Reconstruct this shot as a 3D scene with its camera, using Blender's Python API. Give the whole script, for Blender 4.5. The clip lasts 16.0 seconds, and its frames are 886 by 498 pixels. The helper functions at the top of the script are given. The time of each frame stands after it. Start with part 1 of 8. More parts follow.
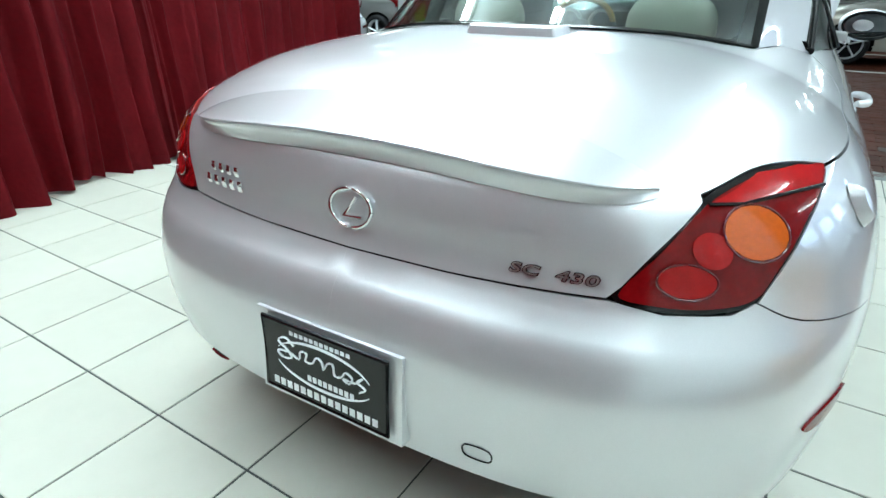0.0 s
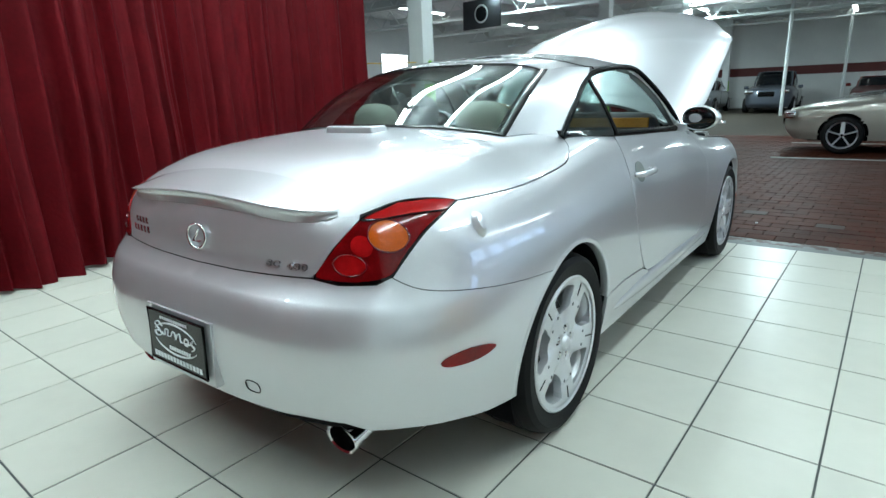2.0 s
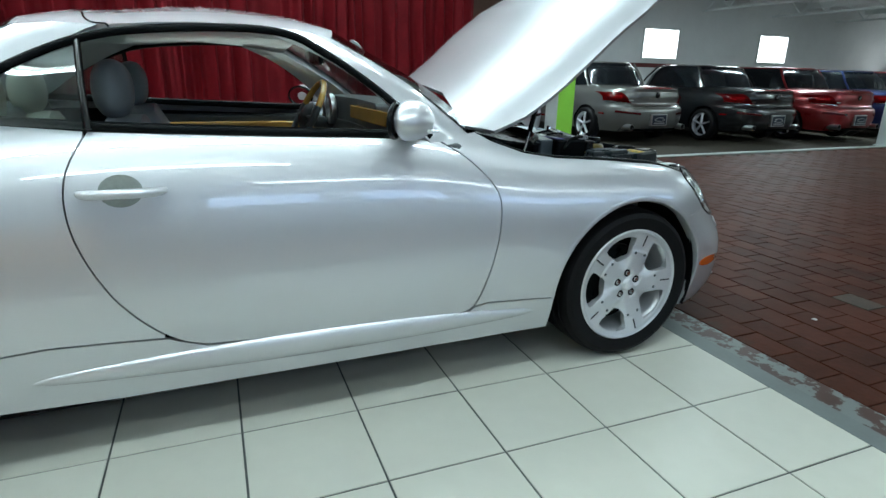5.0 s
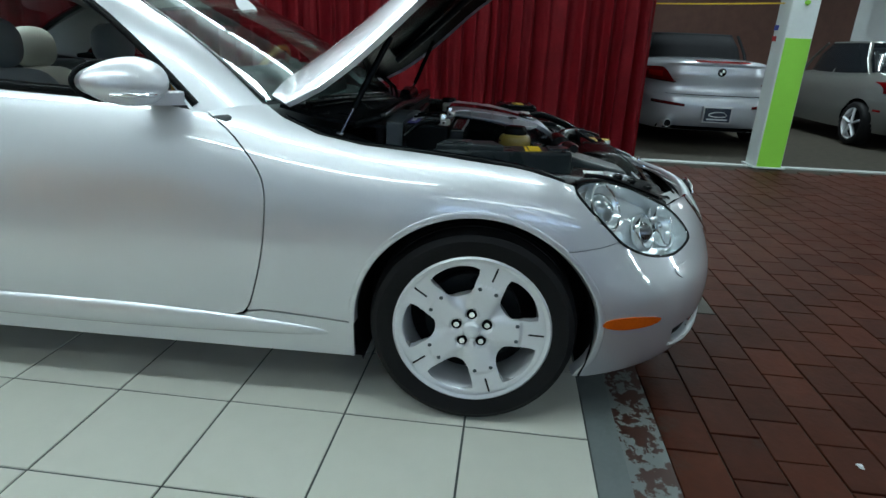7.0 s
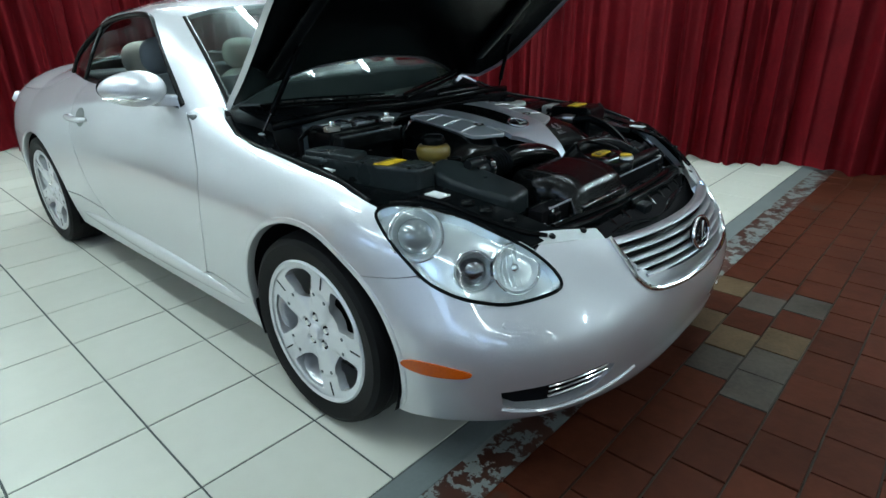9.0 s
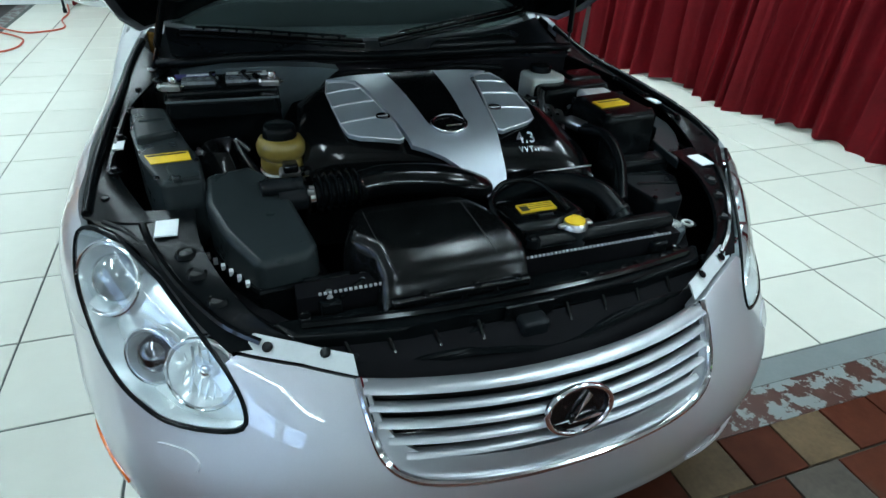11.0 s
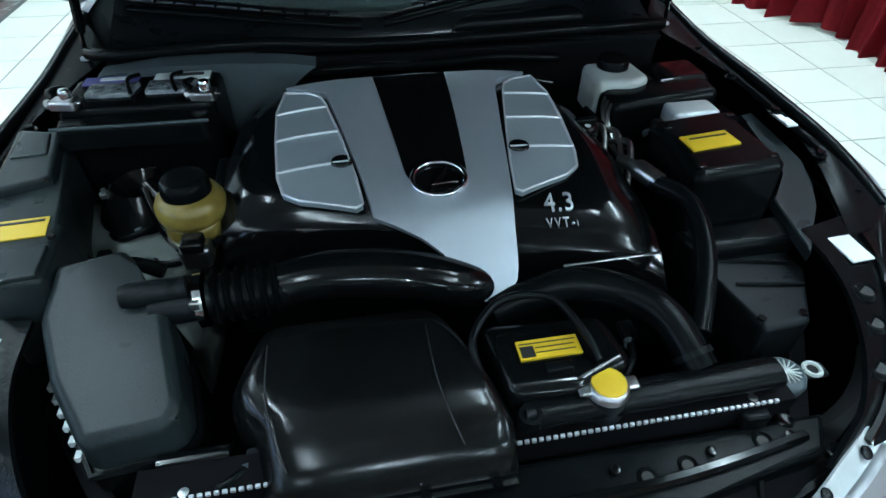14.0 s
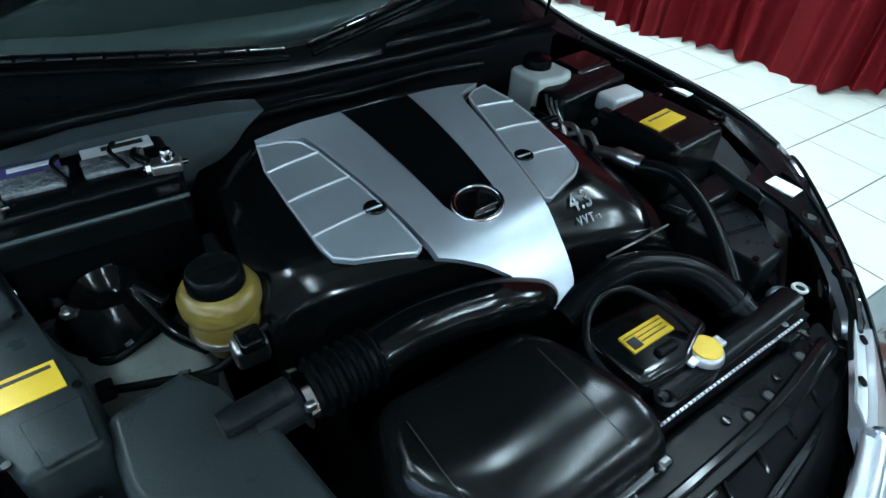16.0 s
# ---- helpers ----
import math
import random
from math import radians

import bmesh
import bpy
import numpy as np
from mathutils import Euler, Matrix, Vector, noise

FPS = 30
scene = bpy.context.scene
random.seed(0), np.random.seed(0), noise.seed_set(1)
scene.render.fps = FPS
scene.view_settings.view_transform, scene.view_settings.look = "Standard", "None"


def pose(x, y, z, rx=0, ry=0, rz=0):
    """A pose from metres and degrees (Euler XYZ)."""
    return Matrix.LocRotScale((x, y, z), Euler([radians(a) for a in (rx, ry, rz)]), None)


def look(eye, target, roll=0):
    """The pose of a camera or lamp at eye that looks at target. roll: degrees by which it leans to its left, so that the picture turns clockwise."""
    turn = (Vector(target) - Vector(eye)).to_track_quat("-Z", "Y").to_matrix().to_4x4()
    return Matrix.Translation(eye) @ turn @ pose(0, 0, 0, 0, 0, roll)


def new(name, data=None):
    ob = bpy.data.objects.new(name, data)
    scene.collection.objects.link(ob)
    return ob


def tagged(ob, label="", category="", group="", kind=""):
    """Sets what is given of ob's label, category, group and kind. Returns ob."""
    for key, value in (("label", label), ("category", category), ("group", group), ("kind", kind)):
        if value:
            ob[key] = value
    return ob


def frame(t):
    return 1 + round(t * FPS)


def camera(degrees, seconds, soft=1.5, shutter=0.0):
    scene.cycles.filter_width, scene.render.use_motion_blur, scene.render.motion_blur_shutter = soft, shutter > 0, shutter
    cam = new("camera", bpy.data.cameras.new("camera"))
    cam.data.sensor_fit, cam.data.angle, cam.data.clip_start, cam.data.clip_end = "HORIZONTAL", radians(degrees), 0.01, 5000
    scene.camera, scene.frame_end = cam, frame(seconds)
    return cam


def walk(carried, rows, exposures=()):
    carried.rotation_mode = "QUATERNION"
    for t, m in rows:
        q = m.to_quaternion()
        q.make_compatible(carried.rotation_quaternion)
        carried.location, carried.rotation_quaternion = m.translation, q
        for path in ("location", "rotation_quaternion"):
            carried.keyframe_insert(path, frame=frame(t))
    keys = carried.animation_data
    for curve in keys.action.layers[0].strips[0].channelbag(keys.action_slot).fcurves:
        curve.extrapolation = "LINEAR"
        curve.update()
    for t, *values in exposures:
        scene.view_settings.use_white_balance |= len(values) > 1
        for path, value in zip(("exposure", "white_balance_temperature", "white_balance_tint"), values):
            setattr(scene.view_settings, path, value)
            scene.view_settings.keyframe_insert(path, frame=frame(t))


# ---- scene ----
cam = camera(76.2, 16.0, soft=1.5)
PATH = [
    (0, (0.675, -2.898, 1.182), (-0.258, -1.349, 0.329), 0.2),
    (0.5, (0.812, -3.135, 1.177), (-0.13, -1.552, 0.399), -1.8),
    (0.8, (0.902, -3.236, 1.205), (-0.057, -1.634, 0.488), -0.6),
    (1, (1.0, -3.295, 1.203), (0.008, -1.687, 0.547), -0.6),
    (1.5, (1.319, -3.271, 1.19), (0.193, -1.71, 0.646), -1.3),
    (2, (1.645, -3.028, 1.186), (0.48, -1.489, 0.661), -2.1),
    (2.5, (1.955, -2.699, 1.201), (0.696, -1.225, 0.711), -2.5),
    (3, (2.255, -2.312, 1.216), (0.826, -0.992, 0.75), -0.4),
    (3.5, (2.483, -1.827, 1.169), (0.966, -0.619, 0.68), -0.4),
    (4, (2.619, -1.289, 1.156), (1.028, -0.18, 0.667), -0.2),
    (4.5, (2.656, -0.768, 1.163), (0.958, 0.139, 0.621), 0.2),
    (4.7, (2.65, -0.575, 1.167), (0.929, 0.275, 0.605), 0.8),
    (6.8, (2.447, 1.149, 1.148), (0.569, 1.092, 0.463), 1.6),
    (7, (2.435, 1.338, 1.15), (0.56, 1.186, 0.472), 2.4),
    (7.5, (2.4, 1.755, 1.16), (0.586, 1.279, 0.464), -0.9),
    (8, (2.305, 2.145, 1.203), (0.601, 1.366, 0.504), 0.7),
    (8.5, (2.063, 2.467, 1.233), (0.517, 1.416, 0.522), 1.1),
    (8.7, (1.954, 2.594, 1.235), (0.471, 1.459, 0.52), -0.2),
    (10.8, (0.587, 2.808, 1.396), (-0.083, 1.243, 0.347), 3.0),
    (11, (0.501, 2.715, 1.393), (-0.126, 1.167, 0.293), 3.4),
    (11.5, (0.311, 2.511, 1.419), (-0.116, 0.964, 0.225), 0.8),
    (12, (0.076, 2.382, 1.424), (-0.072, 0.824, 0.179), 0.7),
    (12.5, (0.003, 2.294, 1.418), (0.044, 0.748, 0.15), -0.6),
    (13, (-0.012, 2.264, 1.416), (0.055, 0.752, 0.109), -1.2),
    (13.5, (0.004, 2.262, 1.414), (0.032, 0.745, 0.111), -1.7),
    (14, (0.132, 2.223, 1.4), (-0.143, 0.743, 0.083), 0.5),
    (14.5, (0.424, 2.048, 1.375), (-0.222, 0.717, 0.03), 0.8),
    (15, (0.514, 2.013, 1.386), (-0.257, 0.746, 0.044), 2.4),
    (15.5, (0.515, 2.0, 1.379), (-0.281, 0.753, 0.033), 3.6),
    (16, (0.484, 2.031, 1.418), (-0.424, 0.818, 0.112), 3.5),
]
EXPOSURE = [(0, 0.35, 6500, 10), (0.4, 0.1, 6500, 10), (1.0, -0.05, 6500, 10), (4.0, -0.1, 6500, 10), (4.7, -0.2, 6500, 10), (6.8, -0.45, 6500, 10), (7.6, -0.45, 6500, 10), (8.7, -0.15, 6450, 10), (10.8, 0.15, 6250, 10), (12.0, 0.35, 6050, 9), (13.6, 0.40, 5950, 8.5), (16.0, 0.68, 5850, 8)]
walk(cam, [(t, look(eye, target, roll)) for t, eye, target, roll in PATH], exposures=EXPOSURE)

# ---- light ----
world = bpy.data.worlds.new("world")
scene.world = world
world.use_nodes = True
world.node_tree.nodes["Background"].inputs[0].default_value = (0.66, 0.85, 0.92, 1)
world.node_tree.nodes["Background"].inputs[1].default_value = 0.12

LAMP_Z = 3.95


def tube_lamp(x, y, along_y, watts, length=2.4):
    data = bpy.data.lights.new("tube_light", "AREA")
    data.shape, data.size, data.size_y = "RECTANGLE", 0.07, length
    data.energy, data.color = watts * 0.48, (0.79, 1.0, 1.06)
    ob = new("tube_light", data)
    ob.matrix_world = pose(x, y, LAMP_Z - 0.09, 0, 0, 0 if along_y else 90)
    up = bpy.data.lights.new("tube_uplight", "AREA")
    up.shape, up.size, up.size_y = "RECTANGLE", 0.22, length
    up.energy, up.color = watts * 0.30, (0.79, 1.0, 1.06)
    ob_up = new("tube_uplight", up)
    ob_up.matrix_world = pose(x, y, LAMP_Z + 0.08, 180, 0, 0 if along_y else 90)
    return ob


# fluorescent battens: x, y, along y, power
BATTENS = [(x, y, True, 60) for x in (-2.35, -1.05, 1.90) for y in (-3.55, -1.05, 1.45)]
BATTENS += [(3.85, -0.6, True, 45), (6.8, 1.6, True, 30), (6.8, 4.2, True, 30), (6.8, 6.8, True, 30), (6.8, 9.4, True, 30), (-2.6, 5.2, True, 65), (1.2, 5.2, True, 30),
            (-7.0, 5.0, True, 420), (-7.5, 13.0, True, 560), (0.0, 13.0, True, 420), (-4.0, 20.5, True, 760), (5.0, 20.0, True, 640)]
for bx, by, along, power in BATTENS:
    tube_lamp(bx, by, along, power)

# ---- materials ----


def mat(name, color, rough=0.5, metal=0.0, coat=0.0, vary=0.0, scale=8.0, bump=0.0, bump_scale=60.0, rough_vary=0.0, fleck=0.0, spec=0.5, transmission=0.0, ior=1.45, emit=0.0, random=0.0, world_space=False, coat_ior=1.5):
    m = bpy.data.materials.new(name)
    m.use_nodes = True
    nt = m.node_tree
    bsdf = nt.nodes["Principled BSDF"]
    put = bsdf.inputs
    put["Base Color"].default_value = (*color, 1)
    put["Roughness"].default_value = rough
    put["Metallic"].default_value = metal
    put["Coat Weight"].default_value = coat
    put["Coat Roughness"].default_value = 0.02
    put["Specular IOR Level"].default_value = spec
    put["Transmission Weight"].default_value = transmission
    put["IOR"].default_value = ior
    if emit:
        put["Emission Color"].default_value = (*color, 1)
        put["Emission Strength"].default_value = emit
    put["Coat IOR"].default_value = coat_ior
    place = nt.nodes.new("ShaderNodeNewGeometry").outputs["Position"] if world_space else nt.nodes.new("ShaderNodeTexCoord").outputs["Object"]
    if vary or random or fleck:
        last = None
        mixes = []
        if vary:
            big = nt.nodes.new("ShaderNodeTexNoise")
            big.inputs["Scale"].default_value = scale
            big.inputs["Detail"].default_value = 6
            nt.links.new(place, big.inputs["Vector"])
            mixes.append((big.outputs["Fac"], vary))
            small = nt.nodes.new("ShaderNodeTexNoise")
            small.inputs["Scale"].default_value = scale * 9
            small.inputs["Detail"].default_value = 4
            nt.links.new(place, small.inputs["Vector"])
            mixes.append((small.outputs["Fac"], vary * 0.6))
        if fleck:
            grains = nt.nodes.new("ShaderNodeTexNoise")
            grains.inputs["Scale"].default_value = 900
            nt.links.new(place, grains.inputs["Vector"])
            mixes.append((grains.outputs["Fac"], fleck))
        if random:
            info = nt.nodes.new("ShaderNodeObjectInfo")
            mixes.append((info.outputs["Random"], random))
        total = None
        for out, amount in mixes:
            node = nt.nodes.new("ShaderNodeMath")
            node.operation = "MULTIPLY_ADD"
            nt.links.new(out, node.inputs[0])
            node.inputs[1].default_value = 2 * amount
            node.inputs[2].default_value = -amount
            if total is not None:
                add = nt.nodes.new("ShaderNodeMath")
                nt.links.new(total, add.inputs[0])
                nt.links.new(node.outputs[0], add.inputs[1])
                total = add.outputs[0]
            else:
                total = node.outputs[0]
        one = nt.nodes.new("ShaderNodeMath")
        one.inputs[1].default_value = 1.0
        nt.links.new(total, one.inputs[0])
        tint = nt.nodes.new("ShaderNodeVectorMath")
        tint.operation = "SCALE"
        tint.inputs[0].default_value = color
        nt.links.new(one.outputs[0], tint.inputs["Scale"])
        nt.links.new(tint.outputs[0], put["Base Color"])
    if bump:
        n = nt.nodes.new("ShaderNodeTexNoise")
        n.inputs["Scale"].default_value = bump_scale
        n.inputs["Detail"].default_value = 5
        nt.links.new(place, n.inputs["Vector"])
        b = nt.nodes.new("ShaderNodeBump")
        b.inputs["Strength"].default_value = bump
        b.inputs["Distance"].default_value = 0.01
        nt.links.new(n.outputs["Fac"], b.inputs["Height"])
        nt.links.new(b.outputs["Normal"], put["Normal"])
    if rough_vary:
        r = nt.nodes.new("ShaderNodeTexNoise")
        r.inputs["Scale"].default_value = scale * 1.7
        r.inputs["Detail"].default_value = 5
        nt.links.new(place, r.inputs["Vector"])
        g = nt.nodes.new("ShaderNodeMath")
        g.operation = "MULTIPLY_ADD"
        nt.links.new(r.outputs["Fac"], g.inputs[0])
        g.inputs[1].default_value = 2 * rough_vary
        g.inputs[2].default_value = rough - rough_vary
        nt.links.new(g.outputs[0], put["Roughness"])
    return m


PAINT = mat("silver_metallic_paint", (0.60, 0.612, 0.64), 0.40, 0.66, coat=1.0, fleck=0.12, coat_ior=1.85)
CHROME = mat("chrome", (0.85, 0.85, 0.86), 0.07, 1.0)
DULL_STEEL = mat("bright_steel", (0.55, 0.55, 0.55), 0.3, 1.0, vary=0.15, scale=20)
BLACK = mat("black_plastic", (0.0035, 0.0045, 0.005), 0.22, spec=0.10, vary=0.3, scale=12, bump=0.06, bump_scale=300, rough_vary=0.10)
GLOSS_BLACK = mat("gloss_black_plastic", (0.003, 0.0037, 0.004), 0.12, spec=0.42, vary=0.3, scale=10, bump=0.004, bump_scale=24, rough_vary=0.10)
DUSTY_BLACK = mat("dusty_gloss_black_plastic", (0.0085, 0.0098, 0.010), 0.17, spec=0.8, vary=0.5, scale=14, bump=0.004, bump_scale=22, rough_vary=0.10)
GREY_PLASTIC = mat("grey_plastic", (0.008, 0.010, 0.0115), 0.30, spec=0.15, vary=0.2, scale=10, bump=0.05, bump_scale=350, rough_vary=0.1)
COWL_GREY = mat("matt_grey_plastic", (0.016, 0.0215, 0.023), 0.30, spec=0.22, vary=0.22, scale=9, bump=0.06, bump_scale=320, rough_vary=0.1)
SHEET = mat("dull_grey_sheet", (0.20, 0.22, 0.205), 0.5, 0.2, vary=0.25, scale=12)
REFLECTOR = mat("lamp_reflector", (0.88, 0.92, 0.93), 0.18, 0.60, vary=0.08, scale=30)
SLAT = mat("satin_silver_slat", (0.38, 0.40, 0.42), 0.34, 0.75, vary=0.05, scale=20)
DARK_CHROME = mat("dark_chrome", (0.20, 0.20, 0.22), 0.12, 1.0)
COWL_LIGHT = mat("satin_grey_plastic", (0.062, 0.078, 0.086), 0.36, spec=0.35, vary=0.2, scale=9, bump=0.05, bump_scale=320, rough_vary=0.08)
# Near black: the shade of deep, enclosed places is put into this colour.
DEEP = mat("near_black_shade", (0.005, 0.005, 0.006), 0.7, spec=0.06, vary=0.3, scale=6)
RUBBER = mat("tyre_rubber", (0.0075, 0.0075, 0.008), 0.55, spec=0.15, vary=0.25, scale=14, bump=0.1, bump_scale=180)
ALLOY = mat("silver_alloy", (0.66, 0.67, 0.69), 0.36, 0.45, coat=0.6, vary=0.06, scale=10)
SATIN = mat("satin_silver_cover", (0.60, 0.65, 0.71), 0.33, 0.62, fleck=0.12, vary=0.06, scale=5)
PANEL_GREY = mat("satin_grey_panel", (0.36, 0.41, 0.44), 0.38, 0.35, fleck=0.12)


def pane_material(name, tint, ior, rough=0.0):
    """Clear glass: light goes through, and the gloss grows towards grazing views."""
    m = bpy.data.materials.new(name)
    m.use_nodes = True
    nt = m.node_tree
    nt.nodes.remove(nt.nodes["Principled BSDF"])
    thru, gloss, mix, facing, power, fr = (nt.nodes.new(k) for k in ("ShaderNodeBsdfTransparent", "ShaderNodeBsdfGlossy", "ShaderNodeMixShader", "ShaderNodeLayerWeight", "ShaderNodeMath", "ShaderNodeMath"))
    thru.inputs["Color"].default_value = (*tint, 1)
    gloss.inputs["Roughness"].default_value = rough
    facing.inputs["Blend"].default_value = 0.5
    power.operation, fr.operation = "POWER", "MULTIPLY_ADD"
    power.inputs[1].default_value = 4.0
    fr.inputs[1].default_value, fr.inputs[2].default_value = 0.8, ((ior - 1) / (ior + 1)) ** 2
    nt.links.new(facing.outputs["Facing"], power.inputs[0])
    nt.links.new(power.outputs[0], fr.inputs[0])
    nt.links.new(fr.outputs[0], mix.inputs[0])
    nt.links.new(thru.outputs[0], mix.inputs[1])
    nt.links.new(gloss.outputs[0], mix.inputs[2])
    nt.links.new(mix.outputs[0], nt.nodes["Material Output"].inputs["Surface"])
    return m


GLASS = pane_material("tinted_glass", (0.66, 0.74, 0.72), 1.7)
CLEAR = pane_material("clear_lens", (0.94, 0.97, 0.97), 1.5, 0.02)
LENS_GREY = mat("smoky_lamp_lens", (0.30, 0.33, 0.34), 0.08, 0.5, coat=1.0, vary=0.15, scale=25)
LAMP_RED = mat("red_lens", (0.15, 0.002, 0.003), 0.10, coat=0.3, spec=0.2, vary=0.55, scale=12)
LAMP_BRIGHT = mat("bright_red_lens", (0.34, 0.005, 0.006), 0.12, coat=0.3, spec=0.2, vary=0.3, scale=40)
LAMP_DARK = mat("dark_red_lens", (0.10, 0.003, 0.006), 0.10, coat=1.0)
LAMP_AMBER = mat("amber_lens", (0.50, 0.085, 0.005), 0.15, coat=0.4, vary=0.2, scale=120)
YELLOW = mat("yellow_label", (0.72, 0.47, 0.02), 0.4, vary=0.06, scale=40)
WHITE_LABEL = mat("white_label", (0.72, 0.75, 0.76), 0.4, vary=0.04, scale=40)
INK = mat("print_and_bore_black", (0.02, 0.02, 0.02), 0.5)
CREAM = mat("cream_leather", (0.50, 0.48, 0.41), 0.5, vary=0.08, scale=9, bump=0.12, bump_scale=220)
GREY_LEATHER = mat("grey_leather", (0.10, 0.11, 0.12), 0.5, vary=0.1, scale=9, bump=0.12, bump_scale=220)
# Blue-grey holds the shade and glass tint over the front seats.
SEAT_SHADED = mat("shaded_seat_leather", (0.17, 0.19, 0.205), 0.48, vary=0.1, scale=9, bump=0.12, bump_scale=220)
DARK_TRIM = mat("dark_dash_trim", (0.05, 0.057, 0.06), 0.5, vary=0.15, scale=12, bump=0.08, bump_scale=260)
WOOD = mat("glossy_maple_trim", (0.50, 0.27, 0.06), 0.2, coat=0.8, vary=0.3, scale=6)
FLUID = mat("amber_fluid_tank", (0.20, 0.145, 0.03), 0.3, coat=0.3, vary=0.2, scale=20)
MILKY = mat("milky_tank", (0.50, 0.53, 0.50), 0.35, vary=0.12, scale=18)
PRIMER = mat("silver_inner_sheet", (0.55, 0.58, 0.58), 0.4, 0.3, vary=0.1, scale=18)
VELVET = mat("red_velvet", (0.185, 0.005, 0.010), 0.66, vary=0.35, scale=3.5, bump=0.25, bump_scale=45, spec=0.25)
TILE = mat("cream_floor_tile", (0.54, 0.54, 0.475), 0.30, spec=0.4, vary=0.07, scale=1.4, rough_vary=0.05, random=0.04, world_space=True)
GROUT = mat("dark_grout", (0.07, 0.08, 0.075), 0.8, vary=0.25, scale=14, world_space=True)
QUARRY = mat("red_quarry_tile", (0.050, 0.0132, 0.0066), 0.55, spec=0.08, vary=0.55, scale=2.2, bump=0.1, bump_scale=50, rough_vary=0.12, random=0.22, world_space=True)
# Same tile as QUARRY, with base colour values about three times as high.
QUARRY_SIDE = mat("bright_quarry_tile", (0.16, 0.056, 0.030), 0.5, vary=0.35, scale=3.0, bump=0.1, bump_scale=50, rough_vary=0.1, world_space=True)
ASPHALT = mat("dark_hall_floor", (0.022, 0.019, 0.017), 0.55, spec=0.2, vary=0.4, scale=1.5, rough_vary=0.15, world_space=True)
QUARRY_GREY = mat("painted_grey_quarry_tile", (0.050, 0.042, 0.034), 0.5, spec=0.15, vary=0.6, scale=7, bump=0.1, bump_scale=50, random=0.15, world_space=True)
QUARRY_TAN = mat("bare_tan_quarry_tile", (0.076, 0.050, 0.027), 0.5, spec=0.15, vary=0.6, scale=8, bump=0.15, bump_scale=50, random=0.15, world_space=True)
MORTAR = mat("dirty_mortar", (0.048, 0.042, 0.033), 0.8, spec=0.1, vary=0.35, scale=12, world_space=True)
WALL_WHITE = mat("white_wall_paint", (0.72, 0.75, 0.74), 0.6, vary=0.07, scale=1.5, bump=0.08, bump_scale=20)
CEILING_WHITE = mat("white_ceiling_paint", (0.74, 0.77, 0.77), 0.6, vary=0.06, scale=1.2)
STRIPE_RED = mat("dark_red_wall_band", (0.11, 0.018, 0.016), 0.55, vary=0.15, scale=3)
LIME = mat("lime_green_paint", (0.26, 0.62, 0.06), 0.45, vary=0.08, scale=5)
PILLAR_WHITE = mat("white_pillar_paint", (0.62, 0.67, 0.66), 0.4, vary=0.08, scale=4, bump=0.05, bump_scale=40)
BRICK = mat("dark_red_brick", (0.10, 0.045, 0.032), 0.75, vary=0.3, scale=6, bump=0.2, bump_scale=50, random=0.3)
TUBE = mat("lit_tube", (0.90, 1.0, 1.0), 0.4, emit=14.0)
LINE_PAINT = mat("white_line_paint", (0.42, 0.45, 0.43), 0.6, vary=0.2, scale=7)
CABINET = mat("orange_oak_veneer", (0.42, 0.19, 0.05), 0.4, coat=0.2, vary=0.3, scale=4)
HOSE_RED = mat("orange_air_hose", (0.45, 0.07, 0.03), 0.45)


def worn_paint(name, over, under, scale, cut):
    """Paint that has come off in ragged flakes over another surface."""
    m = mat(name, over, 0.45)
    nt = m.node_tree
    co = nt.nodes.new("ShaderNodeTexCoord")
    n = nt.nodes.new("ShaderNodeTexNoise")
    n.inputs["Scale"].default_value, n.inputs["Detail"].default_value, n.inputs["Roughness"].default_value = scale, 9, 0.68
    nt.links.new(co.outputs["Object"], n.inputs["Vector"])
    ramp = nt.nodes.new("ShaderNodeValToRGB")
    ramp.color_ramp.elements[0].position, ramp.color_ramp.elements[1].position = cut, cut + 0.02
    ramp.color_ramp.elements[0].color, ramp.color_ramp.elements[1].color = (*under, 1), (*over, 1)
    nt.links.new(n.outputs["Fac"], ramp.inputs[0])
    nt.links.new(ramp.outputs[0], nt.nodes["Principled BSDF"].inputs["Base Color"])
    return m


# worn grey film in ragged patches over the red tiles
nt = QUARRY.node_tree
bsdf = nt.nodes["Principled BSDF"]
old = bsdf.inputs["Base Color"].links[0].from_socket
geo, worn, ramp, blend = (nt.nodes.new(k) for k in ("ShaderNodeNewGeometry", "ShaderNodeTexNoise", "ShaderNodeValToRGB", "ShaderNodeMix"))
worn.inputs["Scale"].default_value, worn.inputs["Detail"].default_value, worn.inputs["Roughness"].default_value = 1.6, 10, 0.7
ramp.color_ramp.elements[0].position, ramp.color_ramp.elements[1].position = 0.60, 0.70
ramp.color_ramp.elements[1].color = (0.75, 0.75, 0.75, 1)
blend.data_type = "RGBA"
nt.links.new(geo.outputs["Position"], worn.inputs["Vector"])
nt.links.new(worn.outputs["Fac"], ramp.inputs[0])
nt.links.new(ramp.outputs[0], blend.inputs[0])
nt.links.new(old, blend.inputs[6])
blend.inputs[7].default_value = (0.036, 0.034, 0.027, 1)
nt.links.new(blend.outputs[2], bsdf.inputs["Base Color"])

FLAKED = worn_paint("flaked_grey_paint", (0.15, 0.17, 0.165), (0.045, 0.016, 0.010), 12.0, 0.50)
GREY_EDGE = mat("smooth_grey_paint", (0.13, 0.15, 0.148), 0.45, vary=0.15, scale=8)
# ---- building blocks ----
from mathutils.geometry import delaunay_2d_cdt


